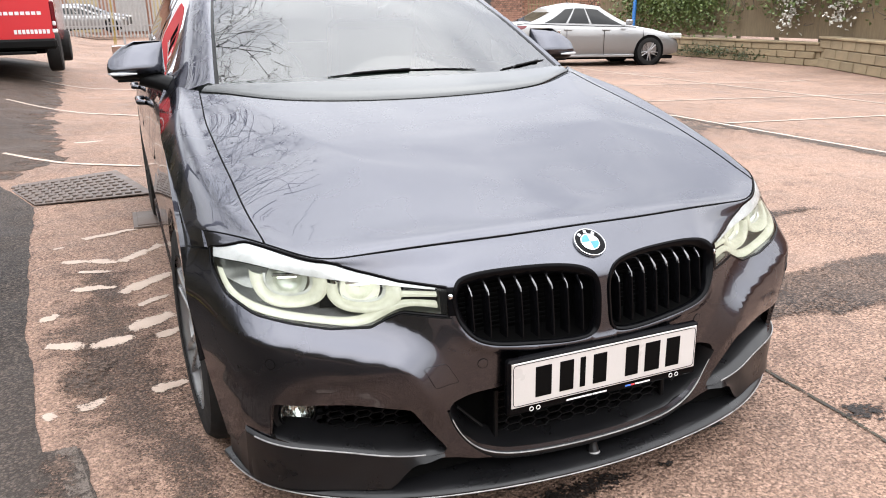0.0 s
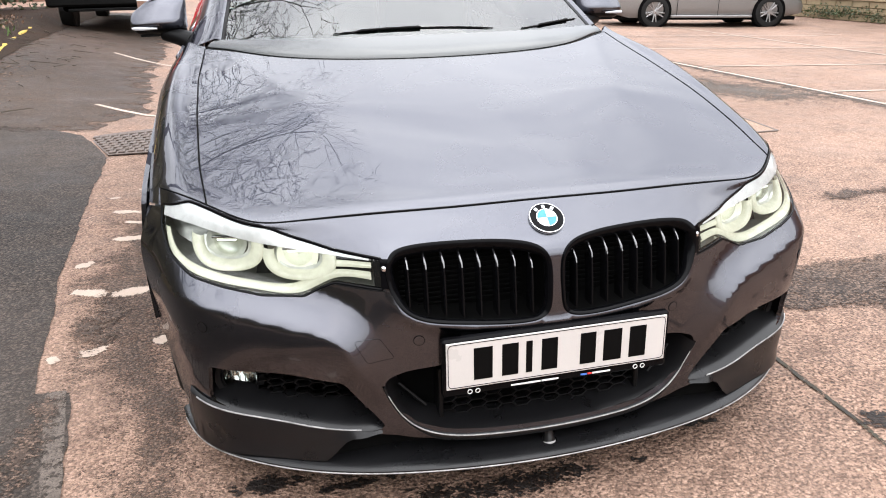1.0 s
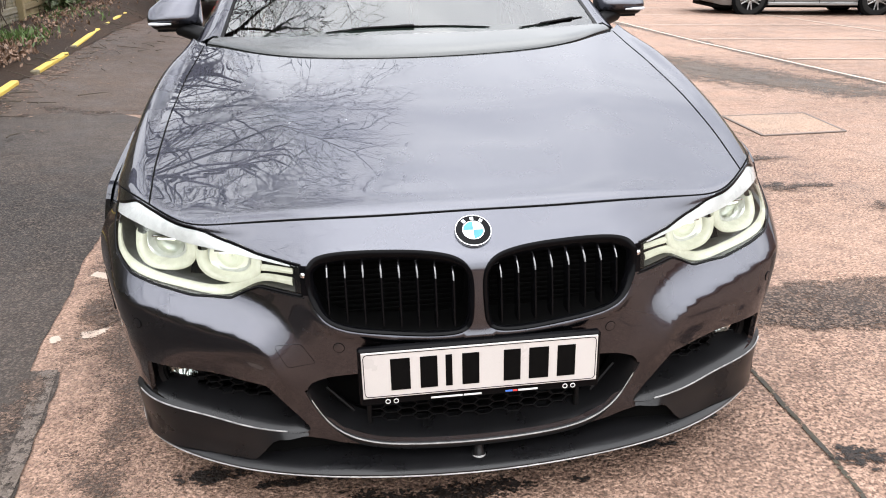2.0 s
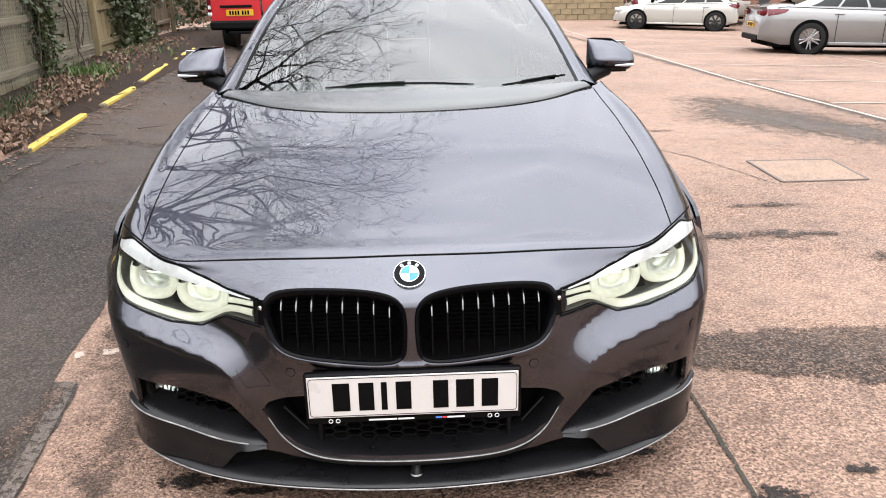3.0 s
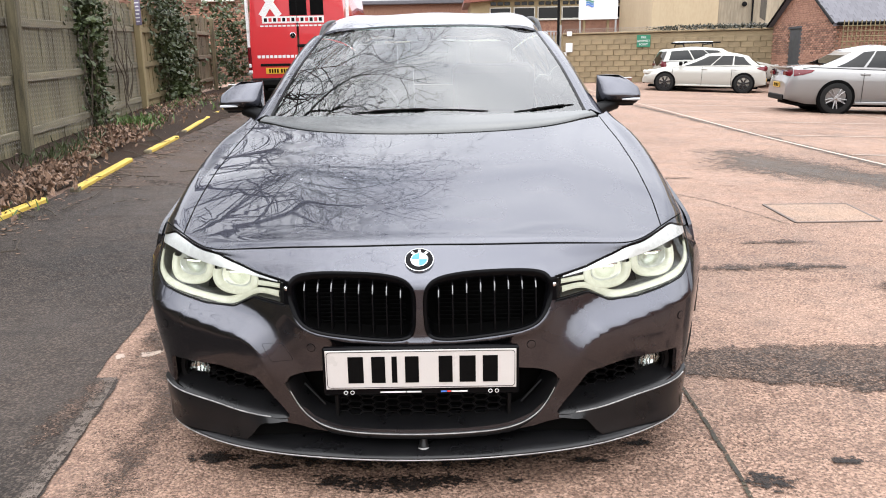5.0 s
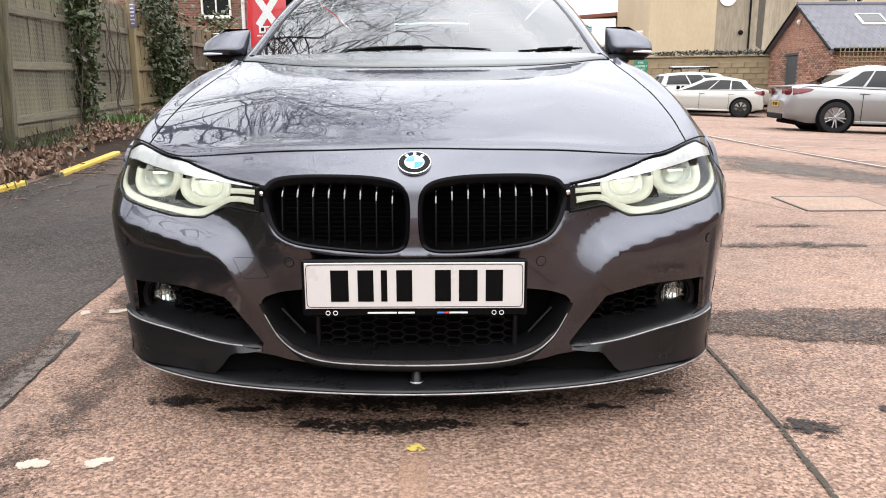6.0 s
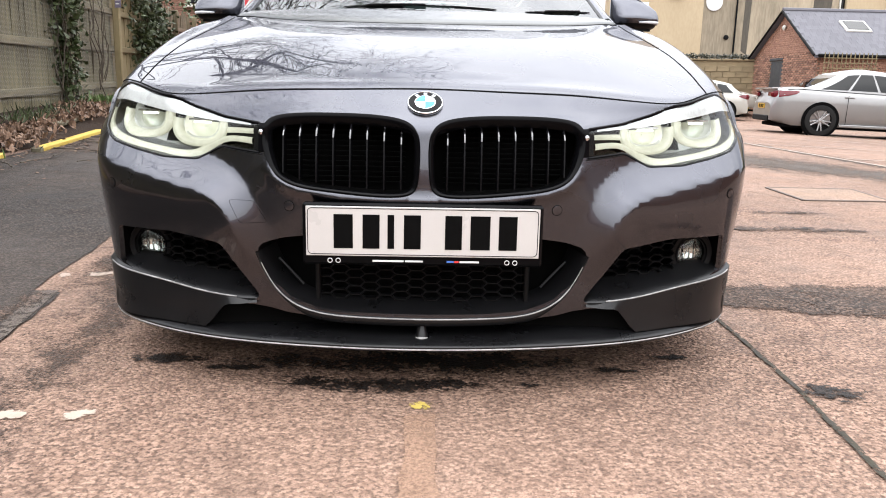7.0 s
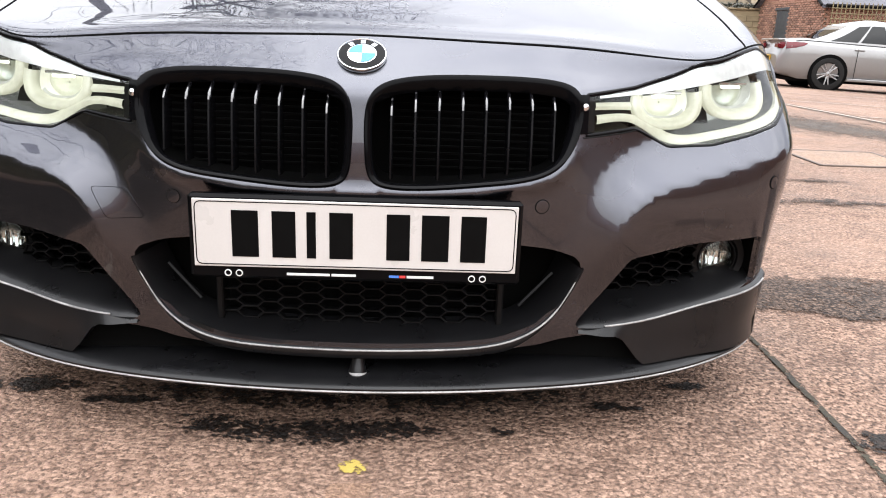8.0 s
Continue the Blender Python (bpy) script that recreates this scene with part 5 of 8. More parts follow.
part("steering_wheel", Geo().lathe([(.19, -.014), (.204, 0), (.19, .014), (.176, 0)], 36, pose(-.37, 2.22, .93, 62, 0, 0), close=True), TRIM_DARK, car)
part("inner_mirror", Geo().box((0, 2.06, 1.275), (.20, .03, .065), .015), TRIM_DARK, car)
part("camera_pod", Geo().box((0, 2.045, 1.318), (.12, .07, .03), .012, None), MATT_BLACK, car)

# ---- ground ----
def ground_z(x, y):
    """The lane climbs a little towards the fence and up the yard beside it; a bank of soil lies under the fence. The bays fall away from the lane."""
    x, y = np.asarray(x, float), np.asarray(y, float)
    lane = ease((-1.3 - x) / 2.4) * 0.34 * np.clip(y / 11.0, 0, 1)
    bank = 0.19 * ease((-3.32 - .02 * y - x) / 0.75)
    fall = .037 * np.clip(x - 4.9, 0, 5.6) * (1 - ease((y - 27) / 3))
    return lane + bank - fall


def tarmac(name, stone, stone2, binder, grit, wet, bump_d, rough=(0.55, 0.85), crevice_shade=0.92, stain=0.5, pit_shade=0.55, grime=0.30):
    """Worn tarmac: pale chippings in a darker binder, with damp and greasy stains."""
    m, n, l, b = node_mat(name)
    stone, stone2, binder = (tuple(x * t for x, t in zip(c, TARMAC_TONE)) for c in (stone, stone2, binder))
    v = coords(n, l)
    # stones of uneven shape: the cells are pulled about by fine noise
    wob = n.new("ShaderNodeTexNoise")
    wob.inputs["Scale"].default_value, wob.inputs["Detail"].default_value = grit * 0.9, 2.0
    l.new(v, wob.inputs["Vector"])
    pull = n.new("ShaderNodeVectorMath")
    pull.operation = "MULTIPLY_ADD"
    pull.inputs[1].default_value = (0.9 / grit,) * 3
    l.new(wob.outputs["Color"], pull.inputs[0])
    l.new(v, pull.inputs[2])
    vo = n.new("ShaderNodeTexVoronoi")
    vo.inputs["Scale"].default_value = grit
    vo.inputs["Randomness"].default_value = 1.0
    l.new(pull.outputs["Vector"], vo.inputs["Vector"])
    big, _ = noise_fac(n, l, v, 0.55, 6, lo=0.38, hi=0.64)
    mid, _ = noise_fac(n, l, v, 2.3, 8, rough=0.66, lo=0.36, hi=0.70)
    fine, fraw = noise_fac(n, l, v, 260.0, 3)
    # crevices, their shade put into the colour: few where the surface is worn smooth, many where the stone is laid bare
    bare = n.new("ShaderNodeMapRange")
    bare.inputs["To Min"].default_value, bare.inputs["To Max"].default_value = 0.78 - 0.16 * wet, 0.56 - 0.18 * wet
    l.new(mid, bare.inputs["Value"])
    deep = math_node(n, l, "SUBTRACT", vo.outputs["Distance"], bare.outputs["Result"])
    size = n.new("ShaderNodeMapRange")
    size.inputs["From Min"].default_value, size.inputs["From Max"].default_value = 0.0, 0.10
    l.new(deep, size.inputs["Value"])
    sep = n.new("ShaderNodeSeparateColor")
    l.new(vo.outputs["Color"], sep.inputs["Color"])
    c1 = mix_col(n, l, sep.outputs["Red"], stone, stone2)
    c1 = mix_col(n, l, math_node(n, l, "MULTIPLY", mid, stain * 0.35), c1, binder)
    c2 = mix_col(n, l, math_node(n, l, "MULTIPLY", size.outputs["Result"], crevice_shade), c1, tuple(x * 0.55 for x in binder))
    # pitting between the chippings, its shade put into the colour, and grime gathered in blotches
    pit, praw = noise_fac(n, l, v, grit * 0.95, 3, rough=0.6, lo=0.50, hi=0.38)
    blot, _ = noise_fac(n, l, v, 7.5, 7, rough=0.68, lo=0.50, hi=0.68)
    c3 = mix_col(n, l, math_node(n, l, "MULTIPLY", pit, pit_shade), c2, tuple(x * 0.42 for x in binder))
    c4 = mix_col(n, l, math_node(n, l, "MULTIPLY", big, 0.26), c3, tuple(x * 1.10 for x in stone2))
    c4 = mix_col(n, l, math_node(n, l, "MULTIPLY", blot, grime), c4, binder)
    c5 = mix_col(n, l, math_node(n, l, "MULTIPLY", fine, 0.20), c4, binder)
    l.new(c5, b.inputs["Base Color"])
    r = n.new("ShaderNodeMapRange")
    r.inputs["To Min"].default_value, r.inputs["To Max"].default_value = rough[1], rough[0]
    l.new(mid, r.inputs["Value"])
    l.new(r.outputs["Result"], b.inputs["Roughness"])
    h = math_node(n, l, "SUBTRACT", 1.0, vo.outputs["Distance"])
    h2 = math_node(n, l, "ADD", h, math_node(n, l, "ADD", math_node(n, l, "MULTIPLY", fraw, 0.4), math_node(n, l, "MULTIPLY", praw, 1.6)))
    b.inputs["Specular IOR Level"].default_value = 0.25
    bump(n, l, b, h2, 0.8, bump_d)
    return m


PINK_TARMAC = tarmac("pink_tarmac", (0.205, 0.132, 0.098), (0.560, 0.398, 0.310), (0.070, 0.043, 0.033), 100, 0.6, 0.008, crevice_shade=0.45, pit_shade=0.88, grime=0.42)
BLACK_TARMAC = tarmac("black_tarmac", (0.024, 0.020, 0.0175), (0.160, 0.134, 0.116), (0.009, 0.0073, 0.0064), 100, 1.1, 0.008, stain=0.5, pit_shade=0.85, grime=0.45)
DARK_TARMAC = tarmac("rough_dark_tarmac", (0.075, 0.050, 0.039), (0.29, 0.212, 0.167), (0.020, 0.0135, 0.011), 95, 1.25, 0.010, stain=0.7)
GREY_TARMAC = tarmac("grey_tarmac", (0.10, 0.081, 0.067), (0.205, 0.172, 0.145), (0.05, 0.040, 0.034), 120, 0.9, 0.005)
SEALER = tarmac("grey_sealer", (0.100, 0.084, 0.073), (0.190, 0.166, 0.146), (0.06, 0.050, 0.043), 160, 0.4, 0.002, stain=0.3)
DAMP_SHADE = tarmac("oily_damp_and_shade", (0.012, 0.0085, 0.007), (0.045, 0.030, 0.024), (0.005, 0.004, 0.0035), 125, 1.2, 0.007, rough=(0.35, 0.6), stain=0.6)
LINE_WHITE = worn("worn_white_line", (0.40, 0.30, 0.235), (0.56, 0.46, 0.38), 3.5, 140, (0.6, 0.8), bump_s=0.4, dist=0.002)
KERB_YELLOW = worn("worn_yellow_kerb_paint", (0.60, 0.40, 0.05), (0.86, 0.62, 0.11), 4.0, 60, (0.5, 0.7), bump_s=0.3, dist=0.002)
LINE_YELLOW = worn("worn_yellow_paint", (0.50, 0.36, 0.06), (0.66, 0.50, 0.12), 3.0, 90, (0.55, 0.75), bump_s=0.3, dist=0.002)
PALE_WHITE = worn("flaked_white_paint", (0.48, 0.36, 0.285), (0.66, 0.53, 0.43), 12, 200, (0.6, 0.8), bump_s=0.5, dist=0.003)
SOIL = worn("leaf_mould_soil", (0.030, 0.021, 0.016), (0.075, 0.05, 0.036), 2.6, 60, (0.8, 0.95), bump_s=0.9, dist=0.02, spec=0.1)
CRACK = worn("crack_dark", (0.016, 0.012, 0.009), (0.06, 0.052, 0.03), 20, 120, (0.8, 0.95), bump_s=0.6, dist=0.004)
IRON = worn("rusty_iron", (0.10, 0.075, 0.06), (0.19, 0.14, 0.115), 8, 200, (0.5, 0.7), metal=0.3, bump_s=0.4)

gx = np.concatenate([[-400, -120, -60, -30, -16, -10, -8], np.linspace(-6, -2, 34), np.linspace(-1.9, 2, 14), [2.5, 3.5, 4.5, 4.9, 5.5, 6.5, 7.5, 8.5, 9.5, 10.5, 11.5, 13, 14.5, 16], [20, 30, 60, 120, 400]])
gy = np.concatenate([[-400, -100, -40, -20, -10, -6], np.linspace(-4, 16, 50), [18, 22, 26, 27, 28, 29, 30, 32, 45, 70, 120, 400]])
g = Geo().grid([[(x, y, float(ground_z(x, y))) for x in gx] for y in gy])
tagged(part("ground", g, PINK_TARMAC), "worn pinkish tarmac car park with damp stains", "ground", kind="structure")


def ragged(m, scale=16.0, detail=6.0, soft=0.12, bias=0.0, grain=0.0):
    """Lets a thin layer on the ground break up towards its rim, where the tarmac below shows through."""
    n, l = m.node_tree.nodes, m.node_tree.links
    out_, b = n["Material Output"], n["Principled BSDF"]
    a = n.new("ShaderNodeAttribute")
    a.attribute_name = "edge"
    t = n.new("ShaderNodeTexNoise")
    t.inputs["Scale"].default_value, t.inputs["Detail"].default_value = scale, detail
    t.inputs["Roughness"].default_value = 0.7
    l.new(coords(n, l), t.inputs["Vector"])
    s_ = math_node(n, l, "ADD", a.outputs["Fac"], math_node(n, l, "MULTIPLY", math_node(n, l, "SUBTRACT", t.outputs["Fac"], 0.5), 2.6))
    if grain:
        _, fine = noise_fac(n, l, coords(n, l), 95.0, 2)
        s_ = math_node(n, l, "ADD", s_, math_node(n, l, "MULTIPLY", math_node(n, l, "SUBTRACT", fine, 0.5), grain))
    r = n.new("ShaderNodeMapRange")
    r.inputs["From Min"].default_value, r.inputs["From Max"].default_value = 0.42 - bias, 0.42 - bias + soft
    l.new(s_, r.inputs["Value"])
    tr = n.new("ShaderNodeBsdfTransparent")
    mx = n.new("ShaderNodeMixShader")
    l.new(r.outputs["Result"], mx.inputs["Fac"])
    l.new(tr.outputs["BSDF"], mx.inputs[1])
    l.new(b.outputs["BSDF"], mx.inputs[2])
    l.new(mx.outputs["Shader"], out_.inputs["Surface"])
    return m


for m_ in (DARK_TARMAC, GREY_TARMAC):
    ragged(m_, 9.0, 8.0, 0.35, 0.0, 2.4)
ragged(DAMP_SHADE, 24.0, 5.0, 0.25, 0.0, 2.2)
ragged(CRACK, 55.0, 5.0, 0.2, 0.70)
ragged(LINE_YELLOW, 70.0, 5.0, 0.2, 0.5)
ragged(SEALER, 30.0, 6.0, 0.3, 0.75, 0.8)
ragged(LINE_WHITE, 30.0, 8.0, 0.35, 0.30)
ragged(PALE_WHITE, 75.0, 6.0, 0.3, 0.12)


def drape(name, pts, lift, material, rag=0.0, step=0.25, seed=1, label="", category="", kind="structure", rag_scale=3.0, fade=None):
    """A thin sheet on the ground with a ragged outline."""
    p = poly_dense(pts, max(24, int(sum(math.dist(pts[i], pts[i - 1]) for i in range(len(pts))) / (0.05 if rag else 0.3))))
    if rag:
        q = []
        for x, y in p:
            a = noise.noise((x * rag_scale, y * rag_scale, seed * 7.1)) + 0.6 * noise.noise((x * rag_scale * 4, y * rag_scale * 4, seed * 3.3))
            b = noise.noise((x * rag_scale, y * rag_scale, seed * 7.1 + 50)) + 0.6 * noise.noise((x * rag_scale * 4, y * rag_scale * 4, seed * 3.3 + 50))
            q.append((x + rag * a, y + rag * b))
        p = np.array(q)
    lo, hi = p.min(axis=0), p.max(axis=0)
    xx, yy = np.meshgrid(np.arange(lo[0], hi[0], step) + .013, np.arange(lo[1], hi[1], step) + .017)
    inner = np.stack([xx.ravel(), yy.ravel()], 1)
    inner = inner[inside([p], inner)] if len(inner) else inner
    allp = np.vstack([p, inner])
    n = len(p)
    r = delaunay_2d_cdt([Vector(a) for a in allp], [(i, (i + 1) % n) for i in range(n)], [], 0, 1e-6)
    q = np.array([tuple(a) for a in r[0]])
    t = np.array(r[2])
    t = t[inside([p], q[t].mean(axis=1))]
    z = ground_z(q[:, 0], q[:, 1]) + lift
    tri = []
    for a, b, c in t:
        cr = (q[b][0] - q[a][0]) * (q[c][1] - q[a][1]) - (q[c][0] - q[a][0]) * (q[b][1] - q[a][1])
        tri.append((a, b, c) if cr > 0 else (a, c, b))
    ob = part(name, ([(x, y, zz) for (x, y), zz in zip(q, z)], tri), material)
    width = fade or max(rag * 2.5, .01)
    at_ = ob.data.attributes.new("edge", "FLOAT", "POINT")
    dist = np.array([np.sqrt(((p - a) ** 2).sum(axis=1)).min() for a in q])
    at_.data.foreach_set("value", np.clip(dist / width, 0, 1).astype(np.float32))
    return tagged(ob, label, category, kind=kind)


CRUMBLE = ragged(tarmac("crumbling_joint", (0.10, 0.086, 0.076), (0.20, 0.178, 0.158), (0.06, 0.05, 0.044), 110, 0.9, 0.005), 26.0, 7.0, 0.3, 0.10)
drape("road_1", [(-1.08, -8), (-1.12, .02), (-1.24, .84), (-1.34, .86), (-1.42, 1.5), (-1.47, 1.85), (-1.56, 3.1), (-1.62, 4.2), (-1.9, 5.0), (-2.5, 5.5), (-3.0, 5.7), (-3.32, 6.3), (-3.24, 3.0), (-3.2, -8)], .004,
      BLACK_TARMAC, .02, .4, 3, "newer black tarmac strip along the lane", "road")
LANE_DIRT = ragged(tarmac("dirty_lane_tarmac", (0.044, 0.031, 0.024), (0.15, 0.111, 0.085), (0.018, 0.012, 0.010), 80, 0.9, 0.006, stain=0.6), 3.0, 9.0, 0.5, 0.75)
drape("road_5", [(-3.30, 4.6), (-3.5, 8), (-3.7, 11), (-3.9, 15), (-4.1, 20), (-2.3, 20), (-1.9, 14), (-1.75, 9), (-1.55, 6.2), (-1.9, 5.2), (-2.6, 5.2)], .0045, LANE_DIRT, .12, .12, 12, "dirt-stained tarmac along the lane", "road", fade=.9)
drape("trim_1", [(-1.05, -6), (-1.17, .02), (-1.305, .86), (-1.245, .85), (-1.12, .02), (-1.0, -6)], .007, SEALER, .008, .4, 4, "pale grey sealing strip at the tarmac joint", "road joint")
drape("trim_2", [(-1.33, .86), (-1.41, 1.5), (-1.46, 1.85), (-1.55, 3.1), (-1.61, 4.2), (-1.66, 4.2), (-1.60, 3.1), (-1.51, 1.85), (-1.46, 1.5), (-1.38, .86)], .006, CRUMBLE, .02, .4, 5, "crumbling tarmac joint", "road joint")
drape("road_2", [(.90, 1.10), (1.5, 1.12), (2.4, 1.14), (3.8, 1.24), (3.8, .58), (2.4, .56), (1.7, .60), (.92, .76)], .004, DARK_TARMAC, .03, .05, 6, "rough dark trench repair across the tarmac", "road patch")
drape("road_6", [(-1.20, .8), (-1.07, 0), (-1.02, -1.6), (-.66, -1.6), (-.74, -.5), (-.80, .5), (-.86, 1.6), (-1.0, 2.7), (-1.45, 2.9), (-1.42, 1.5), (-1.33, .86)], .0012, DARK_TARMAC, .06, .06, 16, "rough bare stone in the worn tarmac", "road patch", fade=.26)
drape("road_3", [(2.6, 6.3), (3.3, 8.2), (4.2, 8.0), (4.6, 6.4), (5.2, 4.6), (4.5, 4.1), (3.7, 4.6)], .004, GREY_TARMAC, .22, .12, 7, "greyer tarmac patch beside the bays", "road patch", fade=.75)
drape("road_4", [(4.3, 26), (4.55, 14), (4.6, 9), (4.65, 5), (4.6, 1), (4.45, -6), (4.75, -6), (4.95, 1), (4.98, 5), (4.93, 9), (4.85, 14), (4.6, 26)], .003, GREY_TARMAC, .05, .06, 8, "grey worn strip along the bay line", "road patch", fade=.16)
# damp oil stains; those beneath the splitter also paint in its shade
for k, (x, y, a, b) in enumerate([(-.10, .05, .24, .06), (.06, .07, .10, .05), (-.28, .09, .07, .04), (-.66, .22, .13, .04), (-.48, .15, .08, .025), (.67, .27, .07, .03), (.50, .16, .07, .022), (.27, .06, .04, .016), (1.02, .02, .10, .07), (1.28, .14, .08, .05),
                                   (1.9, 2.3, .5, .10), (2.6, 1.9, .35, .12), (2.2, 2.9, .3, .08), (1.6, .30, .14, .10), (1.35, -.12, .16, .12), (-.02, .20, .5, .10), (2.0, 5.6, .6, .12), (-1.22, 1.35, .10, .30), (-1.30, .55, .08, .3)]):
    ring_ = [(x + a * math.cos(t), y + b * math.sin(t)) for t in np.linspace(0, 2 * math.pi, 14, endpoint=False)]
    drape("damp_shade_patch", ring_, .0035 + k * .0002, DAMP_SHADE if k < 10 or k in (15,) else DARK_TARMAC, min(a, b) * .5, min(a, b) * .3, 20 + k, "dark damp oil stain and painted shade on the tarmac", "stain", rag_scale=9.0, fade=min(a, b) * .9)
drape("crack", [(.945, .70), (.935, .40), (.925, .10), (.905, -.12), (.86, -.7), (.78, -1.6), (.80, -1.6), (.875, -.7), (.92, -.12), (.94, .10), (.95, .40), (.957, .70)], .0045, CRACK, .006, .3, 9, "dark crack between tarmac slabs", "crack", rag_scale=12)
drape("crack", [(2.0, 4.9), (2.3, 4.35), (2.55, 3.42), (2.557, 3.42), (2.310, 4.355), (2.008, 4.905)], .0045, CRACK, .01, .3, 10, "dark crack between tarmac slabs", "crack", rag_scale=8)
drape("crack", [(3.2, 7.7), (3.7, 6.0), (3.85, 5.0), (3.858, 5.0), (3.711, 6.0), (3.211, 7.7)], .0055, CRACK, .01, .3, 11, "dark crack between tarmac slabs", "crack", rag_scale=8)

# manhole cover: rusty rim round a tarmac-filled tray
mh = thing("manhole_cover", (2.95, 3.8, 0), "square manhole cover filled with pale tarmac", "manhole cover")
MH = [(2.62, 3.47), (3.24, 3.47), (3.32, 4.13), (2.66, 4.16)]
for i in range(4):
    (x0, y0), (x1, y1) = MH[i], MH[(i + 1) % 4]
    part("rim", Geo().box((0, 0, .004), (math.dist(MH[i], MH[(i + 1) % 4]), .022, .012), .003, pose((x0 + x1) / 2, (y0 + y1) / 2, 0, 0, 0, math.degrees(math.atan2(y1 - y0, x1 - x0)))), IRON, mh)
part("tray", Geo().prism([(x + (2.96 - x) * .035, y + (3.81 - y) * .035) for x, y in MH], .007), tarmac("tray_fill", (0.30, 0.215, 0.16), (0.42, 0.315, 0.24), (0.15, 0.10, 0.075), 110, 0.6, 0.002, stain=0.2), mh)

# drain: cast cover with raised bars
DR = [(-1.62, 4.26), (-.86, 4.26), (-1.10, 5.29), (-1.88, 5.02)]
dr = thing("drain_cover", (-1.36, 4.7, .02), "worn cast-iron drain cover with raised studs", "drain cover")
part("frame", Geo().prism(DR, .006, Matrix.Translation((0, 0, .012))), IRON, dr)
g = Geo()
for i in range(11):
    for j in range(8):
        u, v_ = (i + .7) / 12, (j + .8) / 9
        a = np.array(DR[0]) * (1 - u) + np.array(DR[1]) * u
        b = np.array(DR[3]) * (1 - u) + np.array(DR[2]) * u
        c = a * (1 - v_) + b * v_
        g.box((c[0], c[1], .022), (.045, .07, .012), .004)
tagged(part("stud", g, IRON, dr), kind="stuff")
sm = thing("drain_cover", (-.86, 3.45, 0), "small square iron access cover", "drain cover")
part("frame", Geo().box((-.86, 3.55, .006), (.32, .40, .012), .004), IRON, sm)
part("lid", Geo().box((-.86, 3.55, .012), (.27, .35, .012), .004), IRON, sm)

# bay lines
def line(name, pts, w, lift=.006, material=None, label="worn white bay line on the tarmac", seed=1):
    p = np.array(pts, float)
    d = p[-1] - p[0]
    nrm = np.array((-d[1], d[0])) / np.linalg.norm(d) * w / 2
    drape(name, [tuple(a) for a in p + nrm] + [tuple(a) for a in (p - nrm)[::-1]], lift, material or LINE_WHITE, w * .07, w * .32, seed, label, "road marking", rag_scale=6, fade=w * .35)


line("bay_line", [(4.80, -6), (4.86, 3), (4.84, 5.6), (4.75, 9), (4.95, 18), (5.25, 27)], .06, seed=31)
for i, y in enumerate((2.5, 4.9, 7.1, 9.5, 12.1, 14.7, 17.2, 19.7)):
    line("bay_line", [(4.9, y), (7.8, y), (11.2, y)], .065, .0065, seed=32 + i)
line("bay_line", [(8.5, 1.5), (8.7, 6), (8.82, 10.7), (8.95, 13.9), (9.05, 17)], .08, .007, seed=44)
line("bay_line", [(-2.45, 10.75), (-.8, 9.1), (1.2, 7.4)], .09, .0065, seed=45)
line("bay_line", [(-2.3, 14.6), (-.77, 12.93), (1.0, 11.2)], .09, .0065, seed=46)
line("bay_line", [(-2.05, 6.5), (-1.54, 5.93), (-.90, 5.45)], .07, .0065, PALE_WHITE, seed=47)
for k, (x0, y0, x1, y1, w) in enumerate([(-1.12, 2.70, -.88, 2.95, .06), (-1.40, 2.84, -1.24, 2.78, .045), (-1.26, 2.80, -1.11, 2.70, .05), (-1.12, 2.20, -.86, 2.42, .07), (-1.33, 2.36, -1.13, 2.30, .05), (-1.10, 1.74, -.88, 1.84, .07), (-1.24, 1.62, -1.06, 1.64, .06), (-1.38, 1.70, -1.24, 1.62, .05), (-1.44, 1.98, -1.35, 2.03, .05),
                                         (-1.0, 1.62, -.86, 1.64, .05), (-1.26, 1.10, -1.16, 1.12, .045), (-1.36, 1.08, -1.31, 1.09, .04), (-1.04, 1.13, -.90, 1.16, .05), (-1.23, 1.10, -1.19, 1.11, .03), (-.77, -.15, -.70, -.12, .035), (-.93, -.15, -.85, -.14, .03), (-1.3, 3.25, -1.0, 3.35, .04), (-1.45, 3.1, -1.38, 3.12, .03), (-1.49, 7.1, -1.2, 7.12, .06), (-1.05, 2.0, -.9, 2.08, .04), (-1.3, 2.62, -1.15, 2.55, .03)]):
    d = np.array((x1 - x0, y1 - y0))
    nn = np.array((-d[1], d[0])) / np.linalg.norm(d) * w * .85
    a, b = np.array((x0, y0)), np.array((x1, y1))
    drape("paint_flake", [tuple(a + nn * .6), tuple((a + b) / 2 + nn), tuple(b + nn * .7), tuple(b - nn * .5), tuple((a + b) / 2 - nn), tuple(a - nn)], .0018 + k * .0001, PALE_WHITE, w * .35, w * .3, 60 + k, "flaking white paint mark on the tarmac", "road marking", rag_scale=14, fade=w * .4)
drape("paint_flake", [(-.022, -.085), (.02, -.09), (.026, -.055), (.0, -.045), (-.024, -.06)], .0022, LINE_YELLOW, .008, .1, 90, "small yellow paint mark on the tarmac", "road marking", rag_scale=20)
drape("paint_flake", [(-.05, -1.4), (.04, -1.4), (.035, -.12), (-.03, -.12)], .0030, tarmac("faded_line", (0.33, 0.215, 0.155), (0.43, 0.295, 0.215), (0.13, 0.082, 0.058), 165, 0.6, 0.004, crevice_shade=0.5), .015, .3, 91, "faded paint line on the tarmac", "road marking", rag_scale=9)

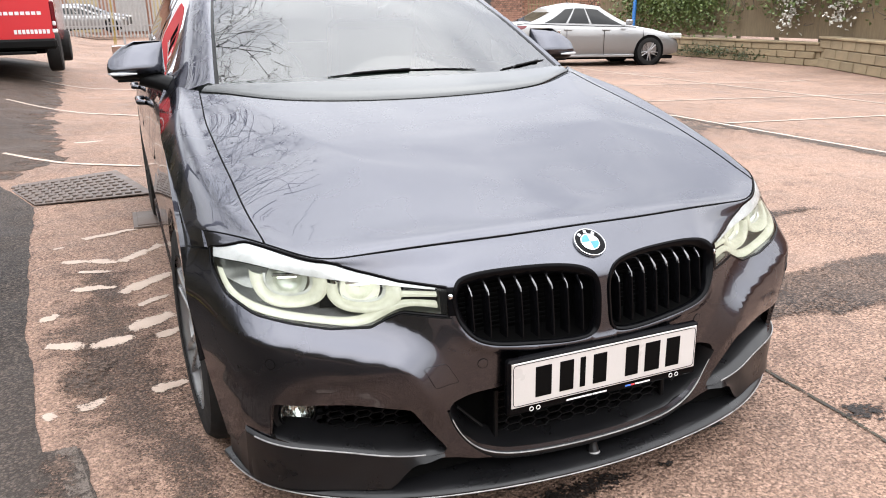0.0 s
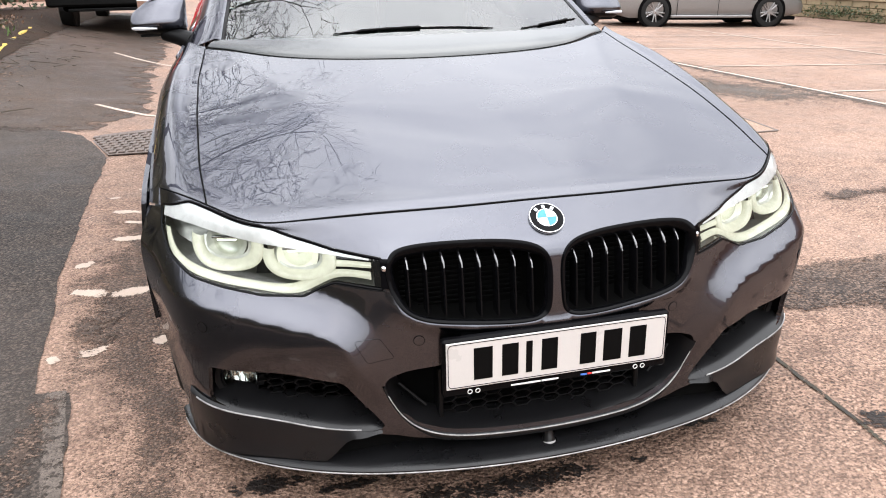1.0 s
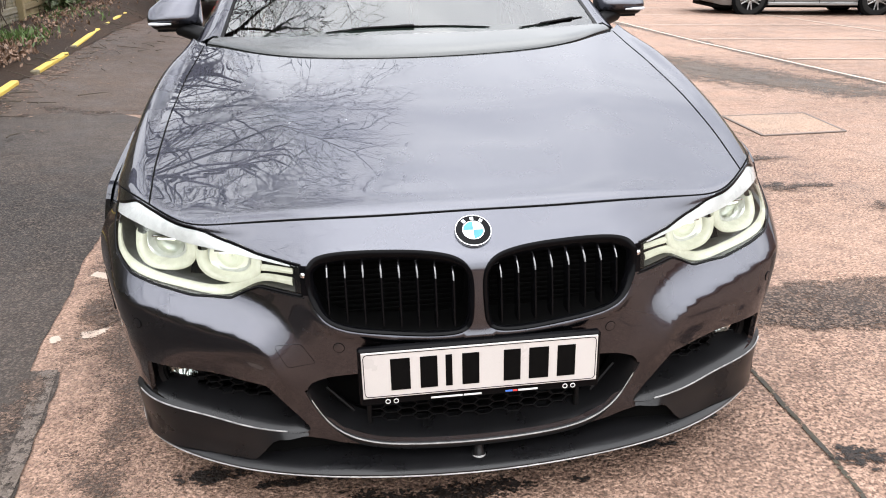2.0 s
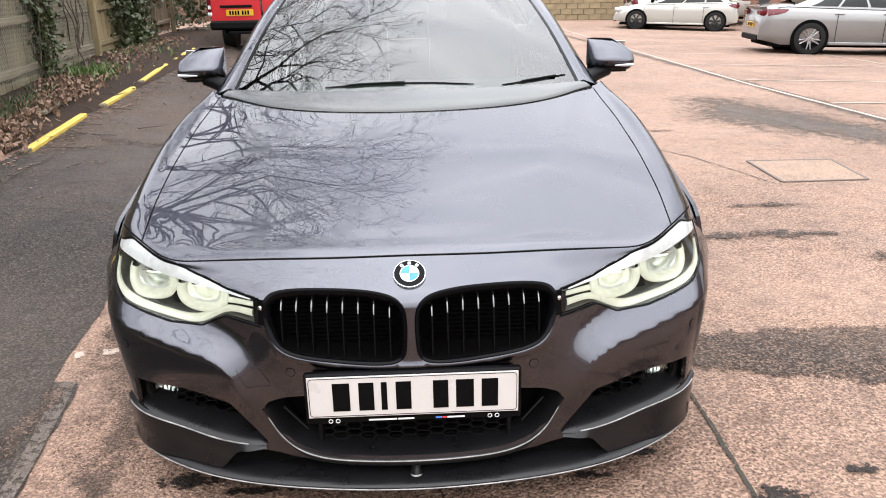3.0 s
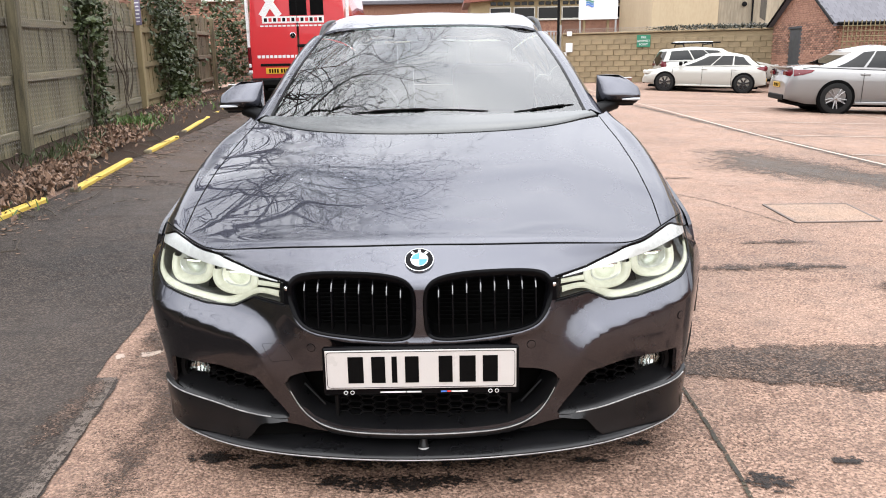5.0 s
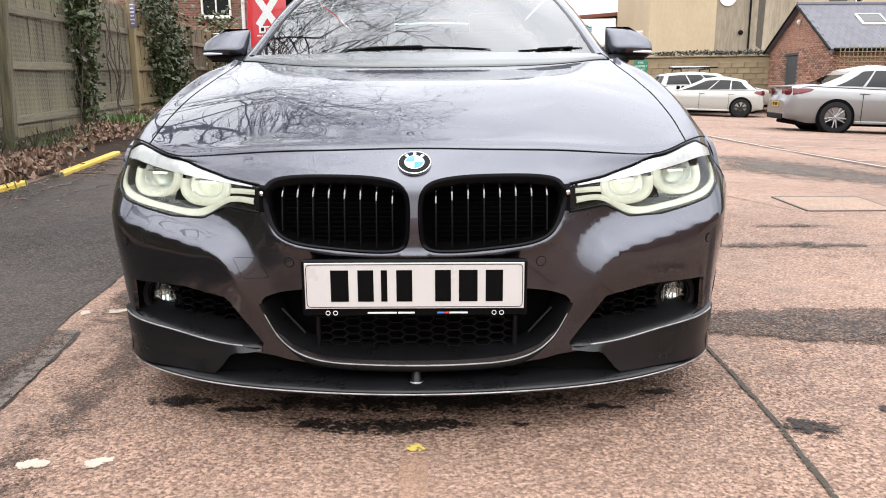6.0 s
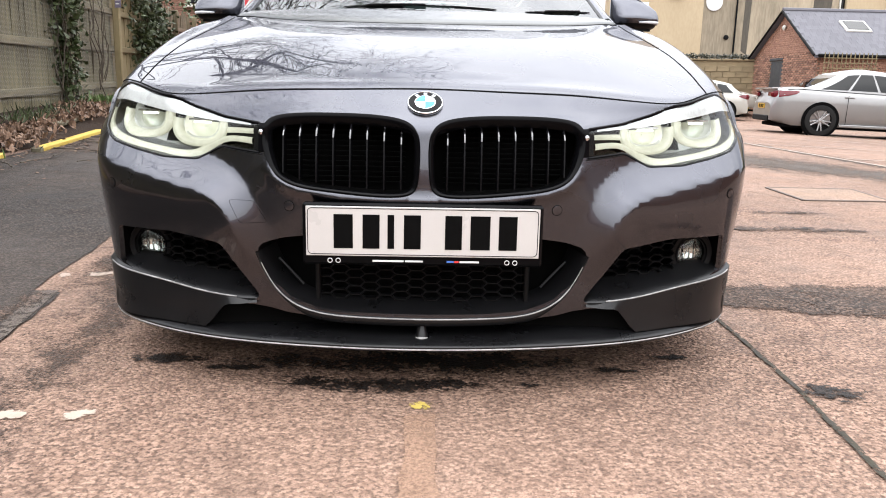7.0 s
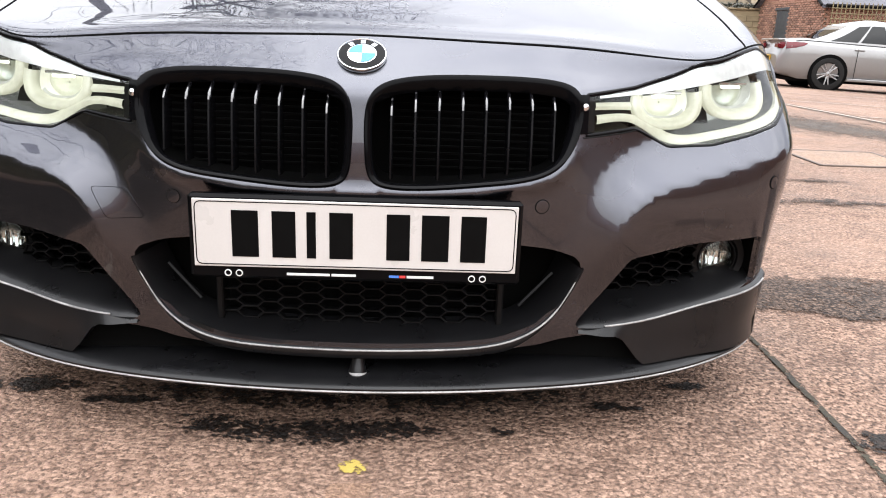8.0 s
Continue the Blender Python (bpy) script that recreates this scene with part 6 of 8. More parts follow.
# bank of soil below the fence
bank = []
ys = np.linspace(-8, 20, 90)
for k in np.linspace(0, 1, 12):
    r_ = []
    for y in ys:
        xk, xf = -3.22 - .030 * y, -3.45 - .134 * y
        x = xk * (1 - k) + xf * k + .05 * noise.noise((y * 1.7, k * 3, 2.0)) * (1 if k < .9 else 0)
        r_.append((x, y, float(ground_z(x, y)) + .012 + .035 * math.sin(min(1, k * 1.6) * math.pi) * (1 + noise.noise((x * 3, y * 3, 1.0))) * (k > 0)))
    bank.append(r_)
tagged(part("bank", Geo().grid(bank), SOIL), "dark bank of soil and leaf mould under the fence", "soil", kind="structure")

# ---- the fence side ----
FENCE_WOOD = worn("weathered_fence_wood", (0.060, 0.053, 0.032), (0.285, 0.245, 0.140), 4, 90, (0.75, 0.92), bump_s=0.6, dist=0.004, stretch=(6, 6, 0.6), random_tone=0.22)
RAIL_WOOD = worn("weathered_rail_wood", (0.125, 0.11, 0.070), (0.27, 0.23, 0.145), 4, 60, (0.75, 0.92), bump_s=0.6, dist=0.004, stretch=(6, 0.7, 6), random_tone=0.15)
NEW_WOOD = worn("newer_fence_wood", (0.20, 0.155, 0.075), (0.30, 0.24, 0.125), 5, 60, (0.7, 0.88), bump_s=0.5, dist=0.003, stretch=(5, 5, 0.7), random_tone=0.15)
WIRE = plain("galvanised_wire", (0.20, 0.19, 0.165), rough=0.5, metal=0.3)
IVY = worn("ivy_leaf", (0.030, 0.048, 0.013), (0.085, 0.115, 0.034), 9, 120, (0.45, 0.65), bump_s=0.2, random_tone=0.2)
WEED = worn("weed_leaf", (0.06, 0.12, 0.02), (0.13, 0.21, 0.05), 9, 120, (0.5, 0.7), bump_s=0.2)
DEAD = worn("dead_leaf", (0.040, 0.021, 0.013), (0.42, 0.255, 0.165), 14, 60, (0.6, 0.85), bump_s=0.3, dist=0.002)
BARK = worn("grey_bark", (0.022, 0.019, 0.017), (0.055, 0.048, 0.042), 7, 60, (0.8, 0.95), bump_s=0.7, dist=0.01)
IVY_DULL = worn("winter_ivy_leaf", (0.022, 0.026, 0.013), (0.055, 0.058, 0.030), 9, 120, (0.5, 0.7), bump_s=0.2, random_tone=0.2)
STEM = worn("ivy_stem", (0.06, 0.045, 0.032), (0.11, 0.085, 0.06), 9, 90, (0.8, 0.95), bump_s=0.5, dist=0.004)


def fence_x(y):
    return -3.36 - .134 * y


FENCE_TURN = math.degrees(math.atan(.134))
POSTS = [-6.2, -3.85, -1.5, .85, 3.2, 5.55, 7.9, 10.25, 12.6, 14.95, 17.3]


def fence_base(y):
    return .39 + .022 * (y - 5.5) if y > 0 else .27


random.seed(5)
board_meshes = {}


def board_mesh(k, material):
    key = (k, material.name)
    if key not in board_meshes:
        rnd = random.Random(k)
        h = 1.62 + rnd.uniform(-.03, .03)
        g = Geo()
        rows = []
        for z in np.linspace(0, h, 5):
            dx = rnd.uniform(-.004, .004)
            rows.append([(-.009 + dx, -.058, z), (.008 + dx, -.062, z), (.011 + dx, .058, z), (-.009 + dx, .062, z)])
        g.grid(rows, close_u=True)
        g.add(rows[-1], [(0, 1, 2, 3)])
        me = bpy.data.meshes.new("board")
        me.from_pydata(g.v, [], g.f)
        me.materials.append(material)
        board_meshes[key] = me
    return board_meshes[key]


def child(name, me, parent, m):
    ob = new(name, me)
    ob.parent = parent
    ob.matrix_parent_inverse = world_of(parent).inverted()
    ob.matrix_basis = m
    return ob


for i in range(len(POSTS) - 1):
    y0, y1 = POSTS[i], POSTS[i + 1]
    ym = (y0 + y1) / 2
    zb = fence_base(ym)
    newer = i == 7
    wood = NEW_WOOD if newer else FENCE_WOOD
    bay = thing("board_fence", (fence_x(ym), ym, zb), "newer yellowish board fence panel beside the lane" if newer else "weathered grey-green board fence panel with rails and wire netting", "fence", "fence panels")
    nb = 20
    for k in range(nb):
        yb = y0 + (k + .5) * (y1 - y0) / nb
        m = pose(fence_x(yb) - .07 + random.uniform(-.006, .006), yb, zb - .02 + random.uniform(-.02, .02) + .022 * (yb - ym), random.uniform(-.6, .6), random.uniform(-.4, .4), FENCE_TURN + random.uniform(-2, 2))
        child("board", board_mesh(k % 6, wood), bay, m)
    for z in (.17, .70, 1.24):
        g = Geo().box((0, 0, 0), (.045, (y1 - y0) * 1.005, .085), .008, pose(fence_x(ym) - .035, ym, zb + z + random.uniform(-.01, .01), math.degrees(.022), 0, FENCE_TURN))
        part("rail", g, NEW_WOOD if newer else RAIL_WOOD, bay)
    # hexagonal netting hung over the lane side
    if 2 <= i <= 7 and not newer:
        g = Geo()
        cell, zc = .055, .048
        tops = int(1.5 / zc)
        for r_ in range(tops):
            for c in range(int((y1 - y0) / cell)):
                y = y0 + (c + (.5 if r_ % 2 else 0)) * cell
                z = zb + .05 + r_ * zc
                def at_(yy, zz):
                    return (fence_x(yy) - .008 + .008 * noise.noise((yy * 2, zz * 2, 3)), yy, zz)
                g.tube([at_(y, z), at_(y, z + zc * .4)], .0011, 3, cap=False)
                g.tube([at_(y, z + zc * .4), at_(y + cell / 2, z + zc)], .0011, 3, cap=False)
                g.tube([at_(y, z + zc * .4), at_(y - cell / 2, z + zc)], .0011, 3, cap=False)
        tagged(part("wire_netting", g, WIRE, bay, flat=True), kind="stuff")
for y in POSTS:
    zb = fence_base(y)
    tall = 1.95 if y == 10.25 else 1.72
    p = thing("fence_post", (fence_x(y) + .02, y, zb - .1), "square weathered timber fence post", "fence post", "fence posts")
    part("post", Geo().box((0, 0, tall / 2), (.10, .10, tall), .012, pose(fence_x(y) + .022, y, zb - .12, .6, .8 if y != 5.55 else 2.5, FENCE_TURN)), NEW_WOOD if y == 10.25 else FENCE_WOOD, p)

# notice on the tall post
nt = thing("notice_board", (fence_x(10.2) + .08, 10.2, 1.9), "small pale purple notice fixed to a fence post", "sign")
NOTICE = plain("purple_notice", (0.14, 0.12, 0.185), rough=0.5)
m = pose(fence_x(10.18) + .085, 10.175, 1.98, 0, 0, -20)
part("panel", Geo().box((0, 0, 0), (.115, .008, .38), .003, m), NOTICE, nt)
for k in range(6):
    part("text_bar", Geo().box((0, -.005, .14 - k * .055), (.085 - .02 * (k % 2), .002, .018), .0005, m), INK_WHITE, nt)


def leaf_cloud(name, spots, size, count, material, seed, spread, label, category, shape="ivy", hang=0.0):
    """Many small leaves round a line of places, as one stuff object."""
    rnd = random.Random(seed)
    g = Geo()
    for _ in range(count):
        a = rnd.random() * (len(spots) - 1)
        i = int(a)
        p = Vector(spots[i]).lerp(Vector(spots[min(i + 1, len(spots) - 1)]), a - i)
        p += Vector((rnd.gauss(0, spread[0]), rnd.gauss(0, spread[1]), rnd.gauss(0, spread[2])))
        s = size * rnd.uniform(.55, 1.25)
        m = Matrix.Translation(p) @ Euler((rnd.uniform(-.9, .9) + .9, rnd.uniform(-.7, .7), rnd.uniform(0, 6.28))).to_matrix().to_4x4()
        if shape == "ivy":
            v = [(0, -s * .5, 0), (s * .5, -s * .2, s * .08), (s * .28, s * .1, 0), (0, s * .62, -s * .12), (-s * .28, s * .1, 0), (-s * .5, -s * .2, s * .08), (0, 0, s * .1)]
            g.add(v, [(0, 1, 6), (1, 2, 6), (2, 3, 6), (3, 4, 6), (4, 5, 6), (5, 0, 6)], m)
        elif shape == "flat":
            p.z = float(ground_z(p.x, p.y)) + .009
            v = [(0, -s * .6, 0), (s * .32, -s * .1, 0), (s * .2, s * .35, .004), (0, s * .7, .003), (-s * .28, s * .3, 0), (-s * .34, -s * .1, .004)]
            g.add(v, [(0, 1, 2), (0, 2, 3), (0, 3, 4), (0, 4, 5)], Matrix.Translation(p) @ Euler((0, 0, rnd.uniform(0, 6.28))).to_matrix().to_4x4())
        elif shape == "dead":
            v = [(0, -s * .6, s * .1), (s * .32, -s * .1, 0), (s * .2, s * .35, s * .12), (0, s * .7, s * .2), (-s * .28, s * .3, s * .08), (-s * .34, -s * .1, s * .14)]
            g.add(v, [(0, 1, 2), (0, 2, 3), (0, 3, 4), (0, 4, 5)], m)
        else:
            v = [(-s * .06, 0, 0), (s * .06, 0, 0), (s * .09, s * .1, s * .6), (0, s * .35, s * 1.1), (-s * .07, s * .1, s * .6)]
            g.add(v, [(0, 1, 2, 4), (4, 2, 3)], Matrix.Translation(p) @ Euler((rnd.uniform(-.7, .7), rnd.uniform(-.7, .7), rnd.uniform(0, 6.28))).to_matrix().to_4x4())
    return tagged(part(name, g, material, flat=True), label, category, kind="stuff")


def fence_spots(y, z0, z1, out=.06):
    return [(fence_x(y) + out, y, z) for z in np.linspace(z0, z1, 6)]


leaf_cloud("ivy", fence_spots(7.85, .55, 2.05, .05), .075, 900, IVY, 11, (.06, .16, .10), "dark green ivy climbing a fence post", "ivy")
leaf_cloud("ivy", fence_spots(7.8, 1.5, 2.2, .05), .08, 450, IVY, 12, (.07, .22, .14), "dark green ivy crowning a fence post", "ivy")
leaf_cloud("ivy", [(fence_x(y) + .1, y, z) for y, z in ((11.2, 2.2), (11.6, 2.25), (12.4, 2.2), (12.6, 1.6), (12.2, 1.2), (11.6, 1.5), (12.4, .9), (13.0, 1.6))], .085, 2600, IVY, 13, (.12, .35, .26), "dense dark green ivy hanging over the fence", "ivy")
leaf_cloud("ivy", [(fence_x(y) + .1, y, z) for y, z in ((11.9, .7), (12.3, .75), (13.2, .8))], .08, 500, IVY, 14, (.15, .3, .12), "low dark ivy at the foot of the fence", "ivy")
leaf_cloud("weeds", [(fence_x(y) + .38, y, fence_base(y) - .06) for y in (7.9, 8.3, 8.7)], .13, 420, WEED, 15, (.14, .22, .02), "bright green weeds at the foot of the fence", "weeds", "blade")
leaf_cloud("weeds", [(fence_x(y) + .5, y, fence_base(y) - .08) for y in (10.6, 11.3, 12.0)], .14, 480, WEED, 16, (.2, .35, .02), "bright green weeds at the foot of the fence", "weeds", "blade")
leaf_cloud("weeds", [(fence_x(y) + .25, y, fence_base(y) - .05) for y in (5.2, 5.8, 6.6, 7.3)], .09, 260, IVY, 17, (.1, .35, .02), "sparse green weeds under the fence", "weeds", "blade")
leaf_cloud("weeds", [(-3.35, y, float(ground_z(-3.35, y)) + .01) for y in (2.2, 3.0, 3.8)], .07, 260, WEED, 18, (.12, .3, .01), "sparse grass at the edge of the lane", "weeds", "blade")
leaf_cloud("dead_leaves", [(fence_x(y) + .34 + .10 * math.sin(y * 3), y, float(ground_z(fence_x(y) + .36, y)) + .04) for y in np.linspace(3.4, 8.0, 20)], .055, 3000, DEAD, 19, (.17, .22, .012), "brown fallen leaves on the bank", "fallen leaves", "dead")
leaf_cloud("dead_leaves", [(fence_x(y) + .5, y, float(ground_z(fence_x(y) + .5, y)) + .04) for y in np.linspace(8, 14, 12)], .05, 700, DEAD, 20, (.22, .3, .012), "brown fallen leaves on the bank", "fallen leaves", "dead")
leaf_cloud("dead_leaves", [(-3.56 - .04 * y, y, float(ground_z(-3.56 - .04 * y, y)) + .03) for y in np.linspace(1.6, 7.6, 16)], .045, 1500, DEAD, 23, (.11, .25, .008), "brown fallen leaves along the kerb", "fallen leaves", "dead")
leaf_cloud("dead_leaves", [(-3.02 - .03 * y, y, 0) for y in np.linspace(1.5, 8.5, 16)], .036, 420, DEAD, 24, (.14, .3, .0), "dry leaves strewn at the edge of the lane", "fallen leaves", "flat")
leaf_cloud("dead_leaves", [(x, y, float(ground_z(x, y)) + .012) for x, y in ((-3.0, 1), (-2.9, 3), (-2.9, 4.5), (-3.05, 6), (-2.9, 7.5), (-3.1, 9))], .035, 90, DEAD, 21, (.20, .6, .0), "scattered dry leaves on the lane", "fallen leaves", "flat")

# tangled bare stems over the ivy, dead sticks on the ground
rnd = random.Random(31)
g = Geo()
for k in range(46):
    y = rnd.choice((7.75, 7.9, 8.05, 9.3, 12.0, 12.4)) + rnd.gauss(0, .12)
    z = fence_base(y) + rnd.uniform(0, .4)
    pts = []
    for j in range(7):
        pts.append((fence_x(y) + .05 + rnd.uniform(-.02, .05), y, z))
        y += rnd.gauss(0, .09)
        z += rnd.uniform(.08, .30)
    g.tube(pts, [.008, .008, .007, .006, .005, .004, .003], 5)
tagged(part("ivy_stems", g, STEM), "tangle of bare brown ivy stems on the fence", "stems", kind="stuff")
g = Geo()
for k in range(120):
    y = rnd.uniform(1.0, 13)
    x = rnd.uniform(fence_x(y) + .15, -2.65)
    a = rnd.uniform(0, math.pi)
    ln = rnd.uniform(.08, .38)
    pts = []
    for j in range(4):
        xx, yy = x + math.cos(a) * ln * j / 3 + rnd.gauss(0, .008), y + math.sin(a) * ln * j / 3 + rnd.gauss(0, .008)
        pts.append((xx, yy, float(ground_z(xx, yy)) + .03 + (.03 if xx < -3.25 else 0) * rnd.random()))
    g.tube(pts, [.006, .005, .004, .002], 5)
tagged(part("twigs", g, STEM), "dead twigs scattered by the fence", "twigs", kind="stuff")
log = thing("timber_offcut", (-3.72, 6.4, .34), "long grey timber offcut lying on the bank", "timber")
part("board", Geo().box((0, 0, 0), (.09, 1.3, .035), .008, pose(-3.72, 6.5, float(ground_z(-3.72, 6.4)) + .06, 2, 4, 10)), RAIL_WOOD, log)

# yellow kerb blocks
for k, (xa, ya, xb, yb) in enumerate([(-3.30, 2.95, -3.27, 4.22), (-3.21, 4.62, -3.39, 6.28), (-3.40, 6.80, -3.50, 8.10), (-3.56, 8.55, -3.72, 10.2), (-3.76, 10.7, -3.92, 12.5), (-3.33, .9, -3.31, 2.4)]):
    kb = thing("kerb_block", ((xa + xb) / 2, (ya + yb) / 2, 0), "yellow-painted timber kerb with worn ends", "kerb", "yellow kerbs")
    zz = [float(ground_z(x, y)) for x, y in ((xa, ya), (xb, yb))]
    ln = math.dist((xa, ya), (xb, yb))
    m = pose((xa + xb) / 2, (ya + yb) / 2, sum(zz) / 2 + .016, math.degrees(math.atan2(zz[1] - zz[0], ln)), 0, -math.degrees(math.atan2(xb - xa, yb - ya)))
    part("timber", Geo().box((0, 0, 0), (.075, ln, .05), .014, m), KERB_YELLOW, kb)
    part("bare_end", Geo().box((0, -ln / 2 + .04, .0), (.078, .085, .053), .016, m), RAIL_WOOD, kb)


# ---- bare trees behind the fence ----
def crown_edge(y):
    """How far the crowns reach out over the lane before their twigs end."""
    return min(.75, .16 * (y - 4.0) - .25)


def bare_tree(name, base, height, seed, lean, reach, label, levels=5, arms=12, aim=0.0, span=1.0):
    rnd = random.Random(seed)
    t = thing(name, base, label, "tree", "bare trees")
    trunk, limbs, twigs = Geo(), Geo(), Geo()
    twig_count = [0]

    def grow(p, d, length, r, level):
        n = 7 if level < 2 else 5 if level < 4 else 3
        pts, rr = [p.copy()], [r]
        q, dd = p.copy(), d.copy()
        ends = []
        for i in range(n):
            dd = (dd + Vector((rnd.gauss(0, .20), rnd.gauss(0, .20), rnd.gauss(0, .17) + (.02 if level < 2 else -.03)))).normalized()
            q = q + dd * length / n
            pts.append(q.copy())
            rr.append(r * (1 - .62 * (i + 1) / n))
            ends.append((q.copy(), dd.copy(), rr[-1]))
        keep = 0
        while keep <= n and pts[keep].x < crown_edge(pts[keep].y) + .3 * math.sin(7 * p.z + 5 * p.y):
            keep += 1
        if keep > 1:
            rr[keep - 1] = min(rr[keep - 1], r * .4)
            (trunk if level == 0 else limbs if level < 3 else twigs).tube(pts[:keep], rr[:keep], 10 if level == 0 else 6 if level < 3 else 3, cap=False)
        if level >= levels:
            return
        kids = (6, 7, 6, 3, 2)[min(level, 4)]
        for k in range(kids):
            j = rnd.randint(1 if level else 2, n - 1) if k else n - 1
            c, cd, cr = ends[j]
            out_ = Vector((rnd.gauss(0, 1), rnd.gauss(0, 1), rnd.gauss(.15, .7)))
            out_ -= cd * out_.dot(cd)
            out_.normalize()
            nd = (cd * rnd.uniform(.55, 1.0) + out_ * rnd.uniform(.55, .95) + (reach if level < 2 else reach * .25)).normalized()
            grow(c, nd, length * rnd.uniform(.38, .62), max(cr * rnd.uniform(.58, .80), .0055), level + 1)

    # trunk, then long limbs thrown out over the lane
    b, up = Vector(base), Vector(lean).normalized()
    pts = [b + up * height * .75 * k / 8 + Vector((rnd.gauss(0, .05), rnd.gauss(0, .05), 0)) for k in range(9)]
    trunk.tube(pts, [height * .024 * (1 - .09 * k) for k in range(9)], 10, cap=False)
    for k in range(arms):
        h_ = rnd.uniform(.42, .98)
        p0 = b + up * height * .75 * h_
        a = math.radians(rnd.gauss(aim, 42))
        rise = rnd.uniform(.10, .55)
        grow(p0, Vector((math.cos(a), math.sin(a), rise)).normalized(), rnd.uniform(.34, .50) * height * span, height * .0042 * rnd.uniform(.8, 1.35), 1)
    part("trunk", trunk, BARK, t, angle=80)
    tagged(part("limb", limbs, BARK, t, angle=80), kind="stuff")
    tagged(part("twig", twigs, BARK, t, angle=80), kind="stuff")
    return t


bare_tree("bare_tree", (-5.3, 5.4, .3), 8.4, 4, (.06, .0, 1), Vector((.24, .04, -.06)), "large leafless tree with dark branches overhanging the lane", 5, 9, 14, 1.0)
bare_tree("bare_tree", (-6.2, 10.2, .4), 9.0, 9, (.08, -.03, 1), Vector((.14, -.04, 0)), "leafless tree with dark spreading branches behind the fence", 5, 7, -8)
bare_tree("bare_tree", (-7.0, 1.0, .2), 8.5, 21, (.06, .0, 1), Vector((.10, .03, .0)), "leafless tree behind the fence", 4, 6, 10)


leaf_cloud("ivy", [(-5.95, 18.0, .9), (-5.6, 18.0, 1.5), (-5.3, 18.2, .9), (-5.2, 18.2, 1.8), (-5.75, 18.1, 2.2), (-5.3, 18.3, 2.4)], .11, 1500, IVY, 63, (.34, .3, .42), "dark ivy mass over the far end of the fence", "ivy")
# ---- delivery van ----
van = thing("delivery_van", (-3.0, 16.4, .33), "red delivery van with white lettering panels, parked beside the fence", "van", "parked vehicles")
VZ = .28
VX, VY, VH, VW = -2.84, 13.6, 2.62, 1.82


def van_ring(y, grow, lo=.50):
    w, h = VW / 2 + grow, VH + grow
    out_ = []
    for x, z in ((-w * .96, lo), (-w, lo + .2), (-w, 1.2), (-w * .965, 1.9), (-w * .90, h - .16), (-w * .80, h - .04), (0, h), (w * .80, h - .04), (w * .90, h - .16), (w * .965, 1.9), (w, 1.2), (w, lo + .2), (w * .96, lo)):
        out_.append((VX + x, y, VZ + z))
    return out_


g = Geo().grid([van_ring(VY + .02, -.03), van_ring(VY, -.005), van_ring(VY + .05, 0), van_ring(VY + 4.4, 0), van_ring(VY + 5.0, -.10), van_ring(VY + 5.9, -.35)])
part("body", g, RED_PAINT, van, angle=30)
for sg in (-1, 1):
    pr = [(.02, .56), (.96, .56), (.96, 1.3), (.90, 2.2), (.80, 2.52), (.02, 2.54)]
    pr = [(VX + sg * x, z) for x, z in pr]
    g = Geo().prism([(x, VZ + z) for x, z in pr], .03, pose(0, VY + .012, 0, 90), .008)
    dv = part("rear_door", g, RED_PAINT, van)
    for z in (.85, 1.55, 2.25):
        part("hinge", Geo().box((VX + sg * .985, VY - .02, VZ + z), (.05, .05, .07), .01), INK_WHITE, dv)
    part("corner_strip", Geo().box((VX + sg * .99, VY + .02, VZ + 1.75), (.06, .06, 1.2), .02), INK_WHITE, van)
    part("tail_light", Geo().box((VX + sg * .985, VY + .0, VZ + .98), (.07, .07, .46), .02), TAIL_RED, van)
    part("reverse_light", Geo().box((VX + sg * .985, VY - .002, VZ + .73), (.08, .07, .07), .015), INK_WHITE, van)
part("door_seam", Geo().box((VX, VY - .024, VZ + 1.5), (.012, .006, 1.9), .001), MATT_BLACK, van)
part("rear_bumper", Geo().box((VX, VY - .03, VZ + .52), (1.98, .20, .17), .04), MATT_BLACK, van)
part("rear_step", Geo().box((VX, VY - .06, VZ + .38), (1.3, .14, .05), .02), MATT_BLACK, van)
part("plate_recess", Geo().box((VX - .48, VY - .022, VZ + .86), (.60, .02, .05), .01), MATT_BLACK, van)
pl = part("number_plate", Geo().box((VX - .42, VY - .028, VZ + .745), (.52, .012, .115), .003), PLATE_YELLOW, van, "yellow number plate with plain bars")
for k in range(7):
    part("character_bar", Geo().box((VX - .60 + k * .052 + (.03 if k > 3 else 0), VY - .036, VZ + .745), (.034, .003, .075), .0008), INK_BLACK, pl)
part("door_handle", Geo().box((VX + .10, VY - .03, VZ + 1.22), (.24, .03, .06), .015), MATT_BLACK, van)
em = part("round_emblem", Geo().lathe([(.058, 0), (.058, .01), (.048, .012)], 28, pose(VX - .10, VY - .018, VZ + 1.42, 90)), CHROME, van)
part("emblem_face", Geo().lathe([(.047, 0), (.047, .0125), (.001, .0126)], 28, pose(VX - .10, VY - .018, VZ + 1.42, 90)), GLOSS_BLACK, em)
for k in range(3):
    part("emblem_ray", Geo().box((0, .022, .014), (.007, .045, .003), .001, pose(VX - .10, VY - .018, VZ + 1.42, 90) @ pose(0, 0, 0, 0, 0, 120 * k)), CHROME, em)
